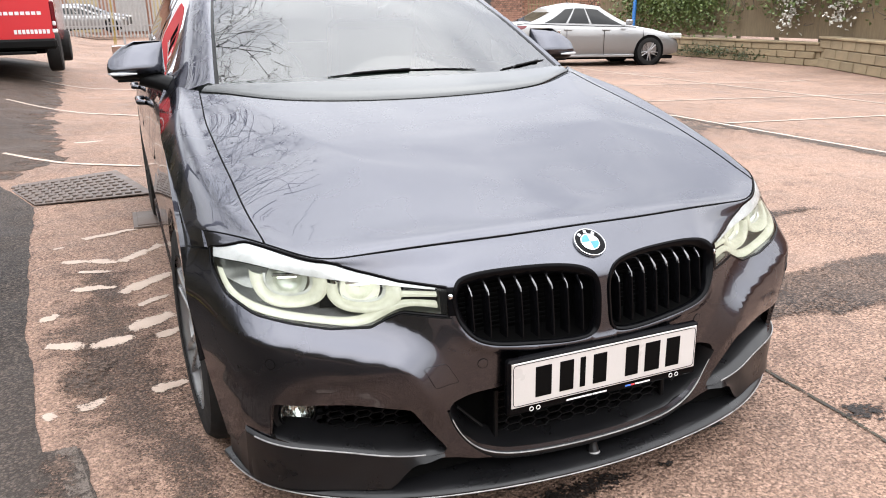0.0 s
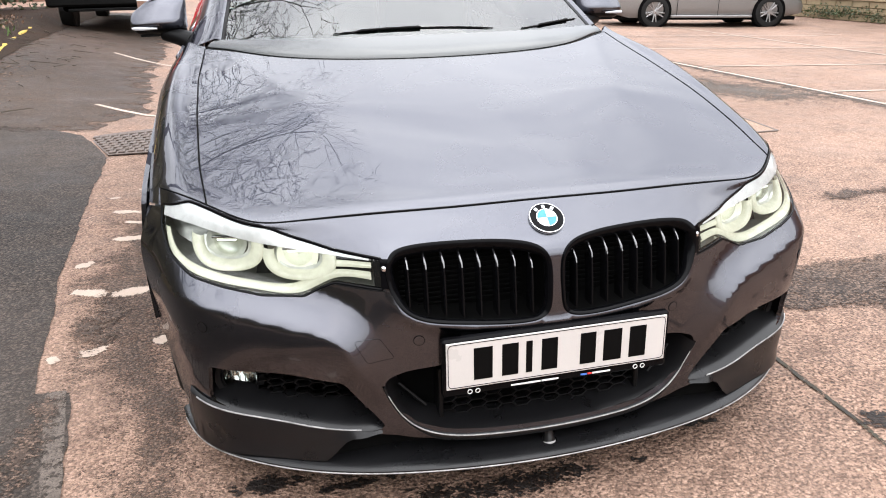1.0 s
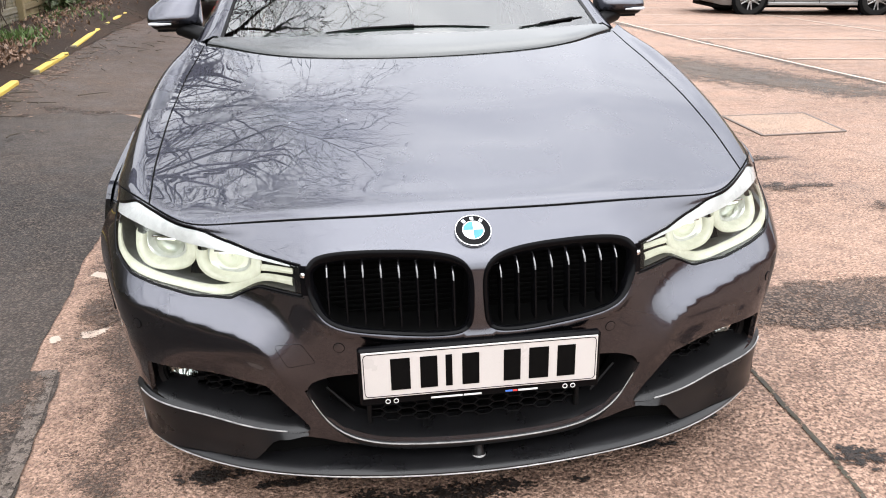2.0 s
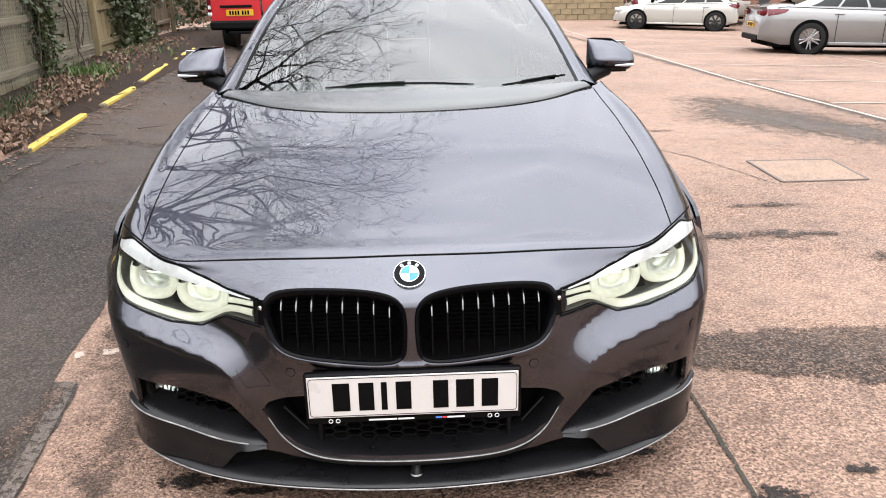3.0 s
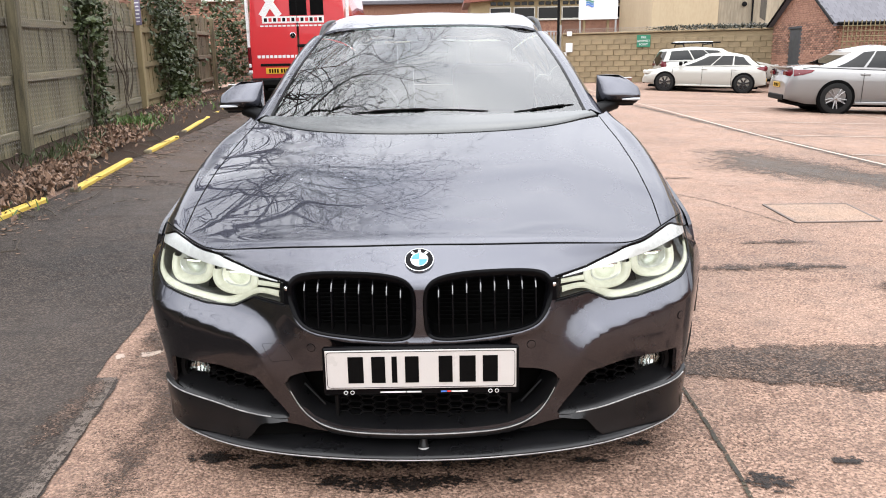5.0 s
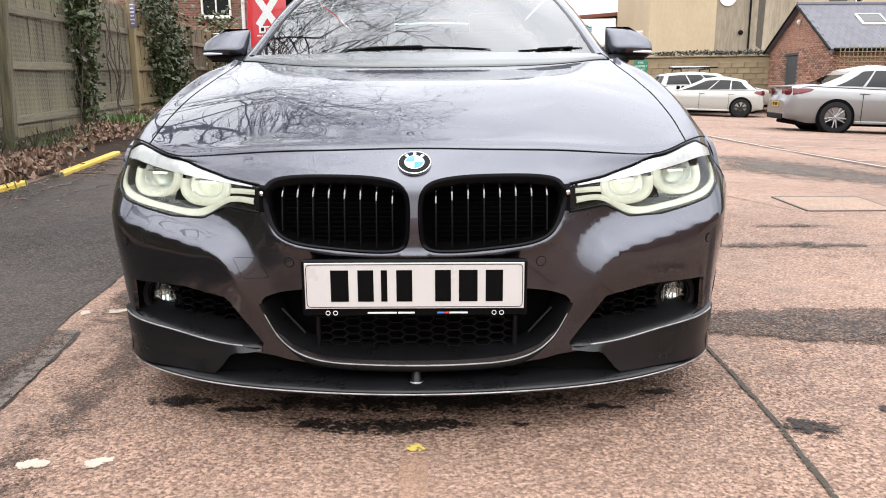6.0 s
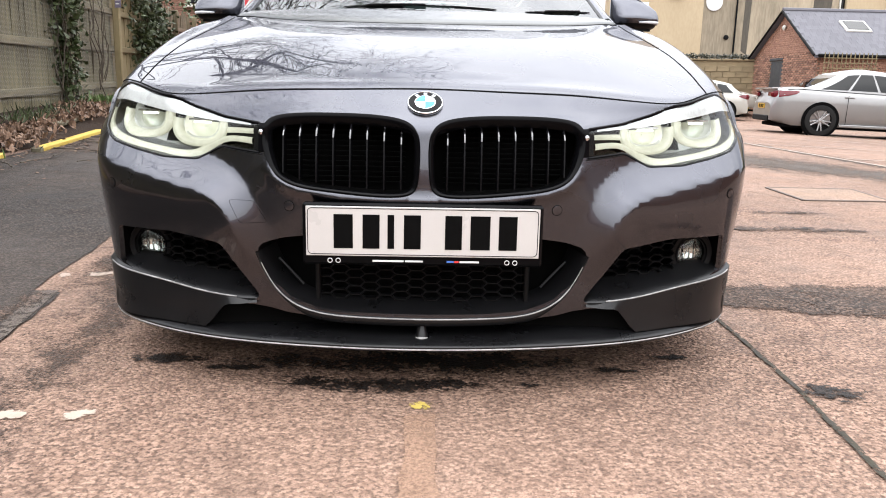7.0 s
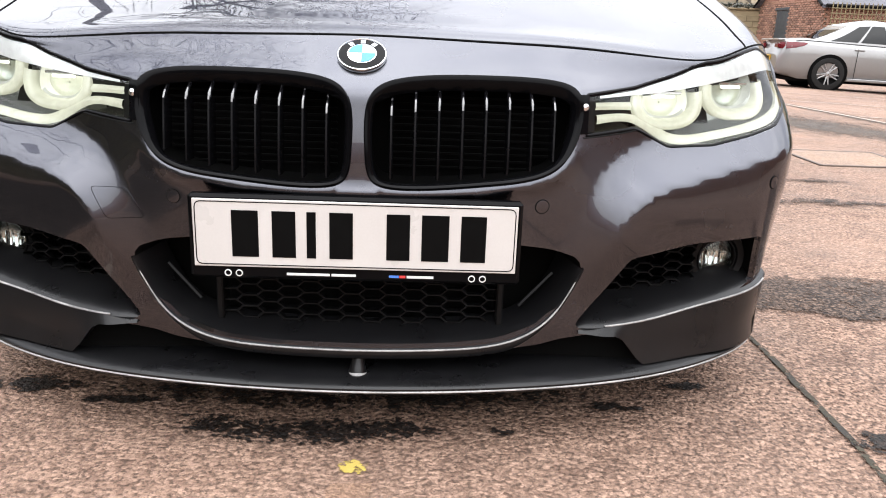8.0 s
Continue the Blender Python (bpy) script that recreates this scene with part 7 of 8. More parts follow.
# livery as plain shapes
for a, x in ((34, -.52), (-34, -.52)):
    part("livery_stroke", Geo().box((0, 0, 0), (.13, .004, .62), .002, pose(VX + x, VY - .022 - (.002 if a > 0 else 0), VZ + 2.05, 0, a, 0)), INK_WHITE, van)
part("livery_block", Geo().box((VX + .03, VY - .022, VZ + 2.05), (.34, .004, .50), .002), INK_BLACK, van)
part("livery_block", Geo().box((VX + .40, VY - .022, VZ + 2.05), (.26, .004, .50), .002), INK_BLACK, van)
part("livery_band", Geo().box((VX - .08, VY - .0225, VZ + 1.72), (1.22, .004, .13), .002), INK_WHITE, van)
for k in range(13):
    part("livery_bar", Geo().box((VX - .62 + k * .09, VY - .0258, VZ + 1.72), (.06, .003, .07), .001), RED_PAINT if k % 2 else MATT_BLACK, van)
for k in range(16):
    part("livery_bar", Geo().box((VX - .70 + k * .088, VY - .022, VZ + 1.605), (.066, .003, .028), .0008), INK_WHITE, van)
for k in range(20):
    part("livery_bar", Geo().box((VX - .80 + k * .083, VY - .022, VZ + 1.02), (.062, .003, .055), .0008), INK_WHITE, van)
for k in range(9):
    part("livery_bar", Geo().box((VX + .38 + k * .062, VY - .022, VZ + .72), (.045, .003, .07), .0008), INK_WHITE, van)
for sg in (-1, 1):
    for yy in (VY + 1.05, VY + 4.75):
        m = pose(VX + sg * .86, yy, VZ + .34, 0, 90 * sg, 0)
        w = part("wheel", Geo().lathe([(.20, -.11), (.30, -.12), (.335, -.10), (.34, -.06), (.34, .06), (.335, .10), (.30, .12), (.20, .11)], 32, m), RUBBER, van)
        part("rim", Geo().lathe([(.20, .09), (.19, .11), (.08, .07), (.02, .075)], 24, m), ALLOY, w)
part("chassis", Geo().box((VX, VY + 2.9, VZ + .45), (1.6, 5.4, .2), .04), VOID_SHADE, van)
part("windscreen", Geo().grid([[(VX - .86, VY + 4.98, VZ + 1.5), (VX + .86, VY + 4.98, VZ + 1.5)], [(VX - .74, VY + 4.72, VZ + 2.35), (VX + .74, VY + 4.72, VZ + 2.35)]]), CAR_GLASS, van)

# ---- parked cars across the yard ----
def small_car(name, at, turn, spec, label, body_mat):
    """A parked car. Local x runs from the rear axle to the nose; y to its left."""
    if len(at) > 2:
        M = pose(at[0], at[1], at[2], 0, 0, turn)
    else:
        zr, zf = (float(ground_z(at[0] + k * math.cos(radians(turn)), at[1] + k * math.sin(radians(turn)))) for k in (0, spec["base"]))
        M = pose(at[0], at[1], zr, 0, -math.degrees(math.atan2(zf - zr, spec["base"])), turn)
    c = thing(name, M, label, "car", "parked cars")
    L0, L1, W, WB, R = -spec["rear"], spec["base"] + spec["front"], spec["width"] / 2, spec["base"], spec["r"]
    top = spec["top"]          # upper edge of the lower body along its length
    fx = [p[0] for p in top]
    fz = [p[1] for p in top]
    xs = np.linspace(L0, L1, 44)
    rows = []
    for x in xs:
        zt = float(np.interp(x, fx, fz))
        e = min(1.0, max(0.0, (x - L0) / .45), 1.0)
        f = min(1.0, max(0.0, (L1 - x) / .75))
        w = W * (1 - .22 * (1 - math.sqrt(max(0, 1 - (1 - e) ** 2)))) * (1 - .34 * (1 - math.sqrt(max(0, 1 - (1 - f) ** 2))))
        zb = .20 + .10 * (1 - min(e, f))
        sec = [(0, zt + .025), (w * .55, zt + .018), (w * .84, zt - .005), (w * .93, zt - .05), (w * .985, zt - .14), (w, (zt + .30) * .5 + .05), (w * .985, .42), (w * .955, .30), (w * .90, zb), (0, zb)]
        rows.append([(x, -a, z) for a, z in sec] + [(x, a, z) for a, z in sec[::-1]])
    g = Geo().grid(rows, close_u=True, m=M)
    g.add([M @ Vector(p) for p in rows[0]], [tuple(range(len(rows[0])))])
    g.add([M @ Vector(p) for p in rows[-1]], [tuple(reversed(range(len(rows[0]))))])
    part("body", g, body_mat, c, angle=40)
    # a near-black box stands in for the shade under the sills
    part("sill_shadow", Geo().box(((L0 + L1) / 2, 0, .19), (L1 - L0 - .5, 2 * W * .86, .08), .02, M), VOID_SHADE, c)
    # cabin
    b0, b1, r0, r1 = spec["cabin"]
    zb_, zr = spec["belt"], spec["height"]
    wb, wr = W * .93, W * .70

    def ring_at(k, q):
        """Place on the cabin: k from belt to roof edge, q round it (side, front, side, rear)."""
        w = wb + (wr - wb) * k ** 1.25
        x0, x1 = b0 + (r0 - b0) * k ** 1.1, b1 + (r1 - b1) * k ** 1.05
        zs = float(np.interp((x0 + x1) / 2, fx, fz))
        q = q % 4
        i, f = int(q), q - int(q)

        def z_at(x):
            base = float(np.interp(x, fx, fz)) - .03
            tt = (x - r0) / (r1 - r0)
            rz = zr - .10 - .05 * (2 * tt - 1) ** 2 - spec.get("drop", 0) * max(0, 1 - tt * 2) ** 2
            return base * (1 - k) + rz * k
        if i == 0:
            x, y = x0 + (x1 - x0) * f, -w
        elif i == 1:
            x, y = x1 + .10 * math.sin(f * math.pi) * (1 - k * .6), -w + 2 * w * f
        elif i == 2:
            x, y = x1 + (x0 - x1) * f, w
        else:
            x, y = x0 - .08 * math.sin(f * math.pi) * (1 - k * .6), w - 2 * w * f
        return Vector((x, y, z_at(x)))

    qs = np.linspace(0, 4, 64, endpoint=False)
    rows = [[tuple(ring_at(k, q)) for q in qs] for k in np.linspace(0, 1, 7)]
    cen = (r0 + r1) / 2
    for sh, dz in ((.86, .052), (.5, .088), (.02, .10)):
        rows.append([(cen + (p[0] - cen) * (sh * .3 + .7 if sh > .5 else sh), p[1] * sh, p[2] + dz) for p in rows[6]])
    part("cabin", Geo().grid(rows, close_u=True, m=M), body_mat, c, angle=45)

    def pane(nm, q0, q1, k0, k1, mt, push=.006, skew0=0.0, skew1=0.0):
        g_ = Geo()
        rr = []
        for k in np.linspace(k0, k1, 6):
            u = (k - k0) / (k1 - k0)
            row_ = []
            for q in np.linspace(q0 + skew0 * u, q1 + skew1 * u, 14):
                p = ring_at(k, q)
                d = Vector((p.x - cen, p.y * 3, .25)).normalized() if int(q % 4) in (0, 2) else Vector((p.x - cen, 0, .4)).normalized()
                if int(q % 4) in (0, 2):
                    d = Vector((0, math.copysign(1, p.y), .35)).normalized()
                row_.append(tuple(p + d * push))
            rr.append(row_)
        return part(nm, g_.grid(rr, m=M), mt, c)

    for a in (0, 2):
        flip = a == 2
        for q0, q1, s0, s1 in spec["panes"]:
            if flip:
                pane("side_window", a + 1 - q1, a + 1 - q0, .10, .90, CAR_GLASS, .007, -s1, -s0)
            else:
                pane("side_window", a + q0, a + q1, .10, .90, CAR_GLASS, .007, s0, s1)
    pane("windscreen", 1.06, 1.94, .06, .94, CAR_GLASS)
    pane("rear_window", 3.08, 3.92, spec.get("rw", .12), .92, CAR_GLASS)
    # wheels in dark arches
    for x in (0, WB):
        for sg in (-1, 1):
            m = M @ pose(x, sg * (W + .004), R + .01, -90 * sg)
            part("wheel_arch", Geo().lathe([(R + .055, -.16), (R + .055, 0.0), (R + .045, .003), (R * .93, .003), (R * .93, -.10)], 36, m, caps=False), VOID_SHADE, c)
            m = M @ pose(x, sg * (W - .085), R, -90 * sg)
            wl_ = part("wheel", Geo().lathe([(R * .68, -.10), (R * .8, -.105), (R * .97, -.09), (R, -.05), (R, .07), (R * .97, .10), (R * .8, .112), (R * .68, .108)], 36, m, caps=False), RUBBER, c)
            rim = part("rim", Geo().lathe([(R * .69, .108), (R * .67, .09), (R * .62, .05), (R * .60, .02), (R * .02, .02)], 36, m, caps=False), ALLOY_BLACK if spec["rim"] == "black" else MATT_BLACK, wl_)
            for i in range(spec.get("spokes", 10)):
                a = 360 / spec.get("spokes", 10) * i
                mm = m @ pose(0, 0, 0, 0, 0, a) @ Matrix.Translation((R * .06, 0, .07)) @ pose(0, 0, 0, 0, -4, (8 if i % 2 else -8) if spec.get("twin") else 0)
                part("spoke", Geo().prism([(0, -R * .05), (R * .62, -R * .032), (R * .62, R * .032), (0, R * .05)], .025, mm, .006), ALLOY_BLACK if spec["rim"] == "black" else ALLOY_BRIGHT, rim)
            part("hub", Geo().lathe([(R * .14, .06), (R * .14, .10), (R * .02, .105)], 20, m), ALLOY_BLACK if spec["rim"] == "black" else ALLOY_BRIGHT, rim)
    def skin(shape, sg):
        """A lamp let into the flank: (distance from the tail, lower z, upper z) along it."""
        rows_ = []
        for dx, z0, z1 in shape:
            x = L0 + dx
            e = min(1.0, max(0.0, dx / .45))
            w = W * (1 - .22 * (1 - math.sqrt(max(0, 1 - (1 - e) ** 2))))
            zt = float(np.interp(x, fx, fz))
            rows_.append([(x, sg * (w * float(np.interp(z, (.42, (zt + .30) * .5 + .05, zt - .14, zt - .05, zt), (.985, 1.0, .985, .93, .84))) + .008), z) for z in np.linspace(z0, z1, 6)])
        return Geo().grid(rows_, m=M)

    # lamps, bumpers, plates, mirrors, handles
    for sg in (-1, 1):
        zl = spec["tail_z"]
        part("tail_light", skin(spec["tail"], sg), TAIL_RED, c)
        part("rear_lamp", Geo().box((L0 + .02, sg * W * .60, zl + .06), (.06, W * .30, .09), .02, M), TAIL_RED, c)
        part("headlight", Geo().box((L1 - .26, sg * W * .80, spec["lamp_z"]), (.42, .20, .13), .05, M @ pose(0, 0, 0)), LAMP_SILVER, c)
        part("door_mirror", Geo().box((b1 - .28, sg * (W + .085), zb_ + .06), (.12, .19, .13), .045, M), GLOSS_BLACK if spec["rim"] == "black" else body_mat, c)
        for xh in spec["handles"]:
            part("door_handle", Geo().box((xh, sg * (W * .985 + .006), zb_ - .12), (.20, .03, .028), .01, M), body_mat, c)
        for xd in spec["shuts"]:
            part("door_gap", Geo().box((xd, sg * (W + .0005), .57), (.010, .006, .62), .001, M @ pose(0, 0, 0, 0, 0, 0)), MATT_BLACK, c)
        part("sill_trim", Geo().box((WB / 2, sg * W * .968, .235), (WB - 2 * R - .12, .05, .06), .015, M), body_mat, c)
    part("rear_bumper_insert", Geo().box((L0 + .03, 0, .33), (.10, 2 * W * .70, .13), .03, M), MATT_BLACK, c)
    part("bumper_cut", Geo().box((L1 - .06, 0, .36), (.10, 2 * W * .56, .20), .03, M), MATT_BLACK, c)
    rp = part("rear_plate", Geo().box((L0 - .012, 0, spec["plate_z"]), (.014, .52, .11), .003, M), PLATE_YELLOW, c, "yellow number plate with plain bars")
    for k in range(7):
        part("character_bar", Geo().box((L0 - .021, -.19 + k * .058 + (.02 if k > 3 else 0), spec["plate_z"]), (.003, .036, .074), .0008, M), INK_BLACK, rp)
    if spec.get("spoiler"):
        part("tail_spoiler", Geo().box((L0 + .15, 0, 1.035), (.24, 2 * W * .72, .035), .015, M @ pose(0, 0, 0, 0, -3, 0)), body_mat, c)
    part("grille_badge", Geo().lathe([(.05, 0), (.05, .012), (.03, .016)], 20, M @ pose(L1 - .005, 0, .62, 0, 90, 0)), CHROME, c)
    return c, M


HATCH = dict(spoiler=True, rear=1.02, base=2.737, front=.98, width=1.856, r=.335, height=1.49, belt=.97, cabin=(-.72, 2.38, .28, 1.52), drop=.03,
             top=[(-1.02, .66), (-.95, .98), (-.55, 1.03), (.6, .99), (1.6, .965), (2.3, .955), (2.9, .86), (3.35, .76), (3.62, .62), (3.717, .45)],
             panes=[(.20, .39, .05, .02), (.41, .60, .02, .0), (.62, .90, .0, -.06)], tail=[(.02, .80, .93), (.12, .80, .945), (.30, .83, .945), (.46, .88, .945), (.52, .92, .94)], tail_z=.80, lamp_z=.70, plate_z=.60, handles=(.55, 1.55), shuts=(.52, 1.50, 2.55), rim="silver", spokes=10, twin=True)
small_car("parked_car", (8.74, 15.89), -9, HATCH, "silver five-door hatchback parked in a marked bay", SILVER_PAINT)
COMPACT = dict(rear=.74, base=2.699, front=.85, width=1.78, r=.325, height=1.43, belt=.93, cabin=(-.52, 2.45, -.12, 1.40), drop=.05,
               top=[(-.74, .60), (-.68, .96), (-.3, .99), (.6, .95), (1.6, .915), (2.4, .90), (2.9, .82), (3.3, .72), (3.5, .60), (3.549, .45)],
               panes=[(.10, .30, .04, .02), (.32, .56, .02, .0), (.58, .90, .0, -.06)], tail=[(.01, .78, .93), (.10, .78, .94), (.24, .82, .92), (.34, .86, .89)], tail_z=.80, lamp_z=.68, plate_z=.45, handles=(.35, 1.35), shuts=(.42, 1.42, 2.45), rim="black", spokes=14, twin=True)
small_car("parked_car", (10.9, 26.33), 158, COMPACT, "white compact hatchback with black alloy wheels", WHITE_PAINT)
ESTATE = dict(rear=.95, base=2.70, front=.90, width=1.78, r=.325, height=1.52, belt=.98, cabin=(-.88, 2.40, -.70, 1.45), drop=.0,
              top=[(-.95, .66), (-.90, .99), (0, 1.0), (1.0, .985), (1.8, .975), (2.4, .96), (2.9, .88), (3.3, .80), (3.55, .64), (3.6, .45)],
              panes=[(.05, .34, .01, .0), (.36, .60, .0, .0), (.62, .90, .0, -.06)], tail=[(.01, .74, .97), (.08, .74, .98), (.15, .76, .97)], tail_z=.78, lamp_z=.72, plate_z=.60, handles=(.5, 1.5), shuts=(.48, 1.46, 2.45), rim="silver", spokes=7)
ec, EM = small_car("parked_car", (9.35, 28.9), 0, ESTATE, "white estate car with a roof rack, parked by the wall", WHITE_PAINT)
for x in (-.1, 1.0):
    part("roof_bar", Geo().tube([EM @ Vector((x, -.62, 1.50)), EM @ Vector((x, -.55, 1.60)), EM @ Vector((x, .55, 1.60)), EM @ Vector((x, .62, 1.50))], .025, 8), GLOSS_BLACK, ec)
part("rack_load", Geo().box((.45, .1, 1.66), (1.5, .32, .08), .03, EM), SATIN_CHROME, ec)
part("rack_load", Geo().tube([EM @ Vector((-.5, -.3, 1.64)), EM @ Vector((1.4, -.3, 1.66))], .03, 8), MATT_BLACK, ec)
small_car("parked_car", (-3.6, 46.5, .42), 0, COMPACT, "silver hatchback parked behind the palisade fence", SILVER_PAINT)
small_car("parked_car", (-3.2, 50.5, .5), 0, ESTATE, "dark grey estate car behind the palisade fence", BLUE_PAINT)

# ---- stone wall, palisade fence ----
STONE = worn("coursed_sandstone", (0.21, 0.158, 0.088), (0.43, 0.330, 0.195), 1.6, 60, (0.75, 0.92), bump_s=0.6, dist=0.01, random_tone=0.10)
MORTAR = worn("stone_mortar", (0.30, 0.228, 0.132), (0.42, 0.325, 0.195), 2.5, 90, (0.85, 0.95), bump_s=0.5, dist=0.004)
BRICK = worn("red_brick", (0.25, 0.115, 0.075), (0.47, 0.26, 0.18), 9.0, 90, (0.75, 0.9), bump_s=0.4, dist=0.003, random_tone=0.42)
BRICK_MORTAR = worn("brick_mortar", (0.26, 0.20, 0.155), (0.34, 0.27, 0.21), 5, 90, (0.85, 0.95), bump_s=0.4)
SLATE = worn("grey_slate", (0.125, 0.123, 0.142), (0.18, 0.176, 0.198), 4.0, 80, (0.6, 0.8), bump_s=0.3, dist=0.003, random_tone=0.10, spec=0.25)
RENDER_CREAM = worn("stained_cream_render", (0.50, 0.385, 0.24), (0.64, 0.52, 0.345), 0.35, 12, (0.8, 0.92), bump_s=0.3, dist=0.01, stretch=(1, 1, 0.35))
RENDER_GREY = worn("weathered_grey_render", (0.27, 0.225, 0.16), (0.58, 0.49, 0.355), 0.5, 9, (0.8, 0.92), bump_s=0.4, dist=0.01, stretch=(1.3, 1.3, 0.22))
STREAK = worn("black_damp_streak", (0.07, 0.062, 0.05), (0.15, 0.13, 0.10), 1.2, 14, (0.8, 0.92), bump_s=0.3, stretch=(2, 2, 0.3))
STEEL = worn("galvanised_steel", (0.42, 0.41, 0.40), (0.54, 0.53, 0.52), 6, 120, (0.45, 0.6), metal=0.35, bump_s=0.1)
FRAME_WHITE = plain("white_window_frame", (0.50, 0.49, 0.45), rough=0.5)
SIGN_GREEN = plain("green_sign", (0.009, 0.14, 0.075), rough=0.4)
DOOR_GREY = worn("grey_steel_door", (0.045, 0.05, 0.056), (0.065, 0.07, 0.078), 4, 90, (0.4, 0.55), bump_s=0.1)
CREAM_BRICK = worn("yellow_brick", (0.42, 0.33, 0.18), (0.54, 0.44, 0.26), 3, 60, (0.8, 0.92), bump_s=0.3)
REED = worn("reed_screen", (0.20, 0.145, 0.08), (0.34, 0.26, 0.155), 6, 60, (0.75, 0.9), bump_s=0.5, dist=0.004, stretch=(5, 5, 0.5), random_tone=0.2)
BLOOM = plain("white_blossom", (0.56, 0.55, 0.50), rough=0.7)
BLUE_POST = plain("blue_post_paint", (0.022, 0.14, 0.40), rough=0.4, coat=0.3)


def block_meshes(name, size, material, b, count=4):
    out_ = []
    for k in range(count):
        rr = random.Random(k + len(name))
        g_ = Geo().box((0, 0, 0), tuple(s * rr.uniform(.97, 1.0) for s in size), b)
        me = bpy.data.meshes.new(name)
        me.from_pydata(g_.v, [], g_.f)
        me.materials.append(material)
        out_.append(me)
    return out_


def coursed(parent, a, b, z0, z1, size, meshes, joined_mat, name, limit, skip=None, seed=1, thick=.10, keep=None):
    """Courses of blocks on a wall face from plan point a to b; the first `limit` are parts of their own, the rest one joined part."""
    a, b = Vector((*a, 0)), Vector((*b, 0))
    d = (b - a)
    n_ = int(d.length / size[0])
    ang = math.degrees(math.atan2(d.y, d.x))
    rows_ = int((z1 - z0) / size[2])
    rnd_ = random.Random(seed)
    rest = Geo()
    made_ = 0
    for j in range(rows_):
        for i in range(n_ + 1):
            u = (i + (.5 if j % 2 else 0)) * size[0]
            if u > d.length - size[0] * .3:
                continue
            z = z0 + (j + .5) * size[2]
            p = a + d.normalized() * (u + size[0] * .5)
            if skip and skip(u + size[0] * .5, z):
                continue
            m = pose(p.x, p.y, z, rnd_.uniform(-.4, .4), 0, ang) @ Matrix.Translation((0, rnd_.uniform(-.006, .006), 0))
            if made_ < limit and (keep is None or keep(u, z)):
                child(name, meshes[rnd_.randrange(len(meshes))], parent, m)
                made_ += 1
            else:
                rest.box((0, 0, 0), (size[0] * .985, thick, size[2] * .965), .012, m)
    if rest.v:
        tagged(part(name + "_course", rest, joined_mat, parent, flat=True), kind="stuff")


WA, WB_ = (5.4, 33.6), (14.05, 30.65)
wall = tagged(part("wall_stone", Geo().box((0, 0, 0), (math.dist(WA, WB_), .30, 2.12), .02, pose((WA[0] + WB_[0]) / 2, (WA[1] + WB_[1]) / 2 + .1, 1.04, 0, 0, math.degrees(math.atan2(WB_[1] - WA[1], WB_[0] - WA[0])))), MORTAR), "old yellow sandstone boundary wall, coursed", "wall", kind="structure")
coursed(wall, (WA[0], WA[1] - .06), (WB_[0], WB_[1] - .06), 0, 2.1, (.50, .12, .235), block_meshes("stone", (.497, .12, .231), STONE, .012), STONE, "stone", 200, seed=3)
part("coping", Geo().box((0, 0, 0), (math.dist(WA, WB_), .42, .07), .02, pose((WA[0] + WB_[0]) / 2, (WA[1] + WB_[1]) / 2 + .08, 2.14, 0, 0, math.degrees(math.atan2(WB_[1] - WA[1], WB_[0] - WA[0])))), STONE, wall)
leaf_cloud("ivy", [(9.4, 32.3, 2.25), (11, 31.75, 2.3), (12.5, 31.2, 2.28), (13.8, 30.8, 2.25)], .09, 1000, IVY_DULL, 41, (.40, .12, .05), "low dull ivy along the top of the stone wall", "ivy")
g = Geo()
for i in range(90):
    u = i / 89
    x, y = WA[0] + (WB_[0] - WA[0]) * u, WA[1] + (WB_[1] - WA[1]) * u
    g.tube([(x, y + .1, 2.16), (x + .05, y + .05, 2.32), (x + .1, y - .05, 2.36)], .012, 4)
tagged(part("wall_spikes", g, STEEL), "row of small metal spikes on the wall", "wall spikes", kind="stuff")
sg_ = thing("assembly_sign", (8.70, 32.3, 1.75), "green rectangular assembly point sign on the stone wall", "sign")
m = pose(8.70, 32.30, 1.76, 0, 0, -18.8)
part("panel", Geo().box((0, 0, 0), (.58, .02, .52), .01, m), SIGN_GREEN, sg_)
for k, txt in enumerate(("FIRE", "ASSEMBLY", "POINT")):
    cu = bpy.data.curves.new("sign_text", "FONT")
    cu.body, cu.size, cu.align_x, cu.align_y, cu.extrude = txt, .125, "CENTER", "CENTER", .002
    cu.materials.append(INK_WHITE)
    tx = new("sign_text", cu)
    tx.parent = sg_
    tx.matrix_parent_inverse = world_of(sg_).inverted()
    tx.matrix_basis = m @ pose(0, -.014, .15 - k * .15, 90)
for x, y, z, w, h in ((5.62, 33.42, 1.55, .30, .40), (5.62, 33.42, 2.15, .22, .20), (5.42, 33.5, 1.2, .2, .3)):
    nb_ = thing("wall_notice", (x, y, z), "small white notice fixed near the wall's end", "sign", "white notices")
    part("panel", Geo().box((x, y - .1, z), (w, .02, h), .005), INK_WHITE, nb_)

# palisade fence beyond the yard
PA, PB = (5.3, 33.8), (-12.0, 39.0)
pf = thing("palisade_fence", (-3, 36.4, .2), "pale steel palisade fence across the yard", "fence")
dd = Vector((PB[0] - PA[0], PB[1] - PA[1], 0))
pale = Geo().box((0, 0, 0), (.07, .012, 2.1), .003)
pale.add([(-.035, -.006, 1.05), (.035, -.006, 1.05), (.035, .006, 1.05), (-.035, .006, 1.05), (0, 0, 1.14)], [(0, 1, 4), (1, 2, 4), (2, 3, 4), (3, 0, 4)])
pme = bpy.data.meshes.new("pale")
pme.from_pydata(pale.v, [], pale.f)
pme.materials.append(STEEL)
n_p = int(dd.length / .15)
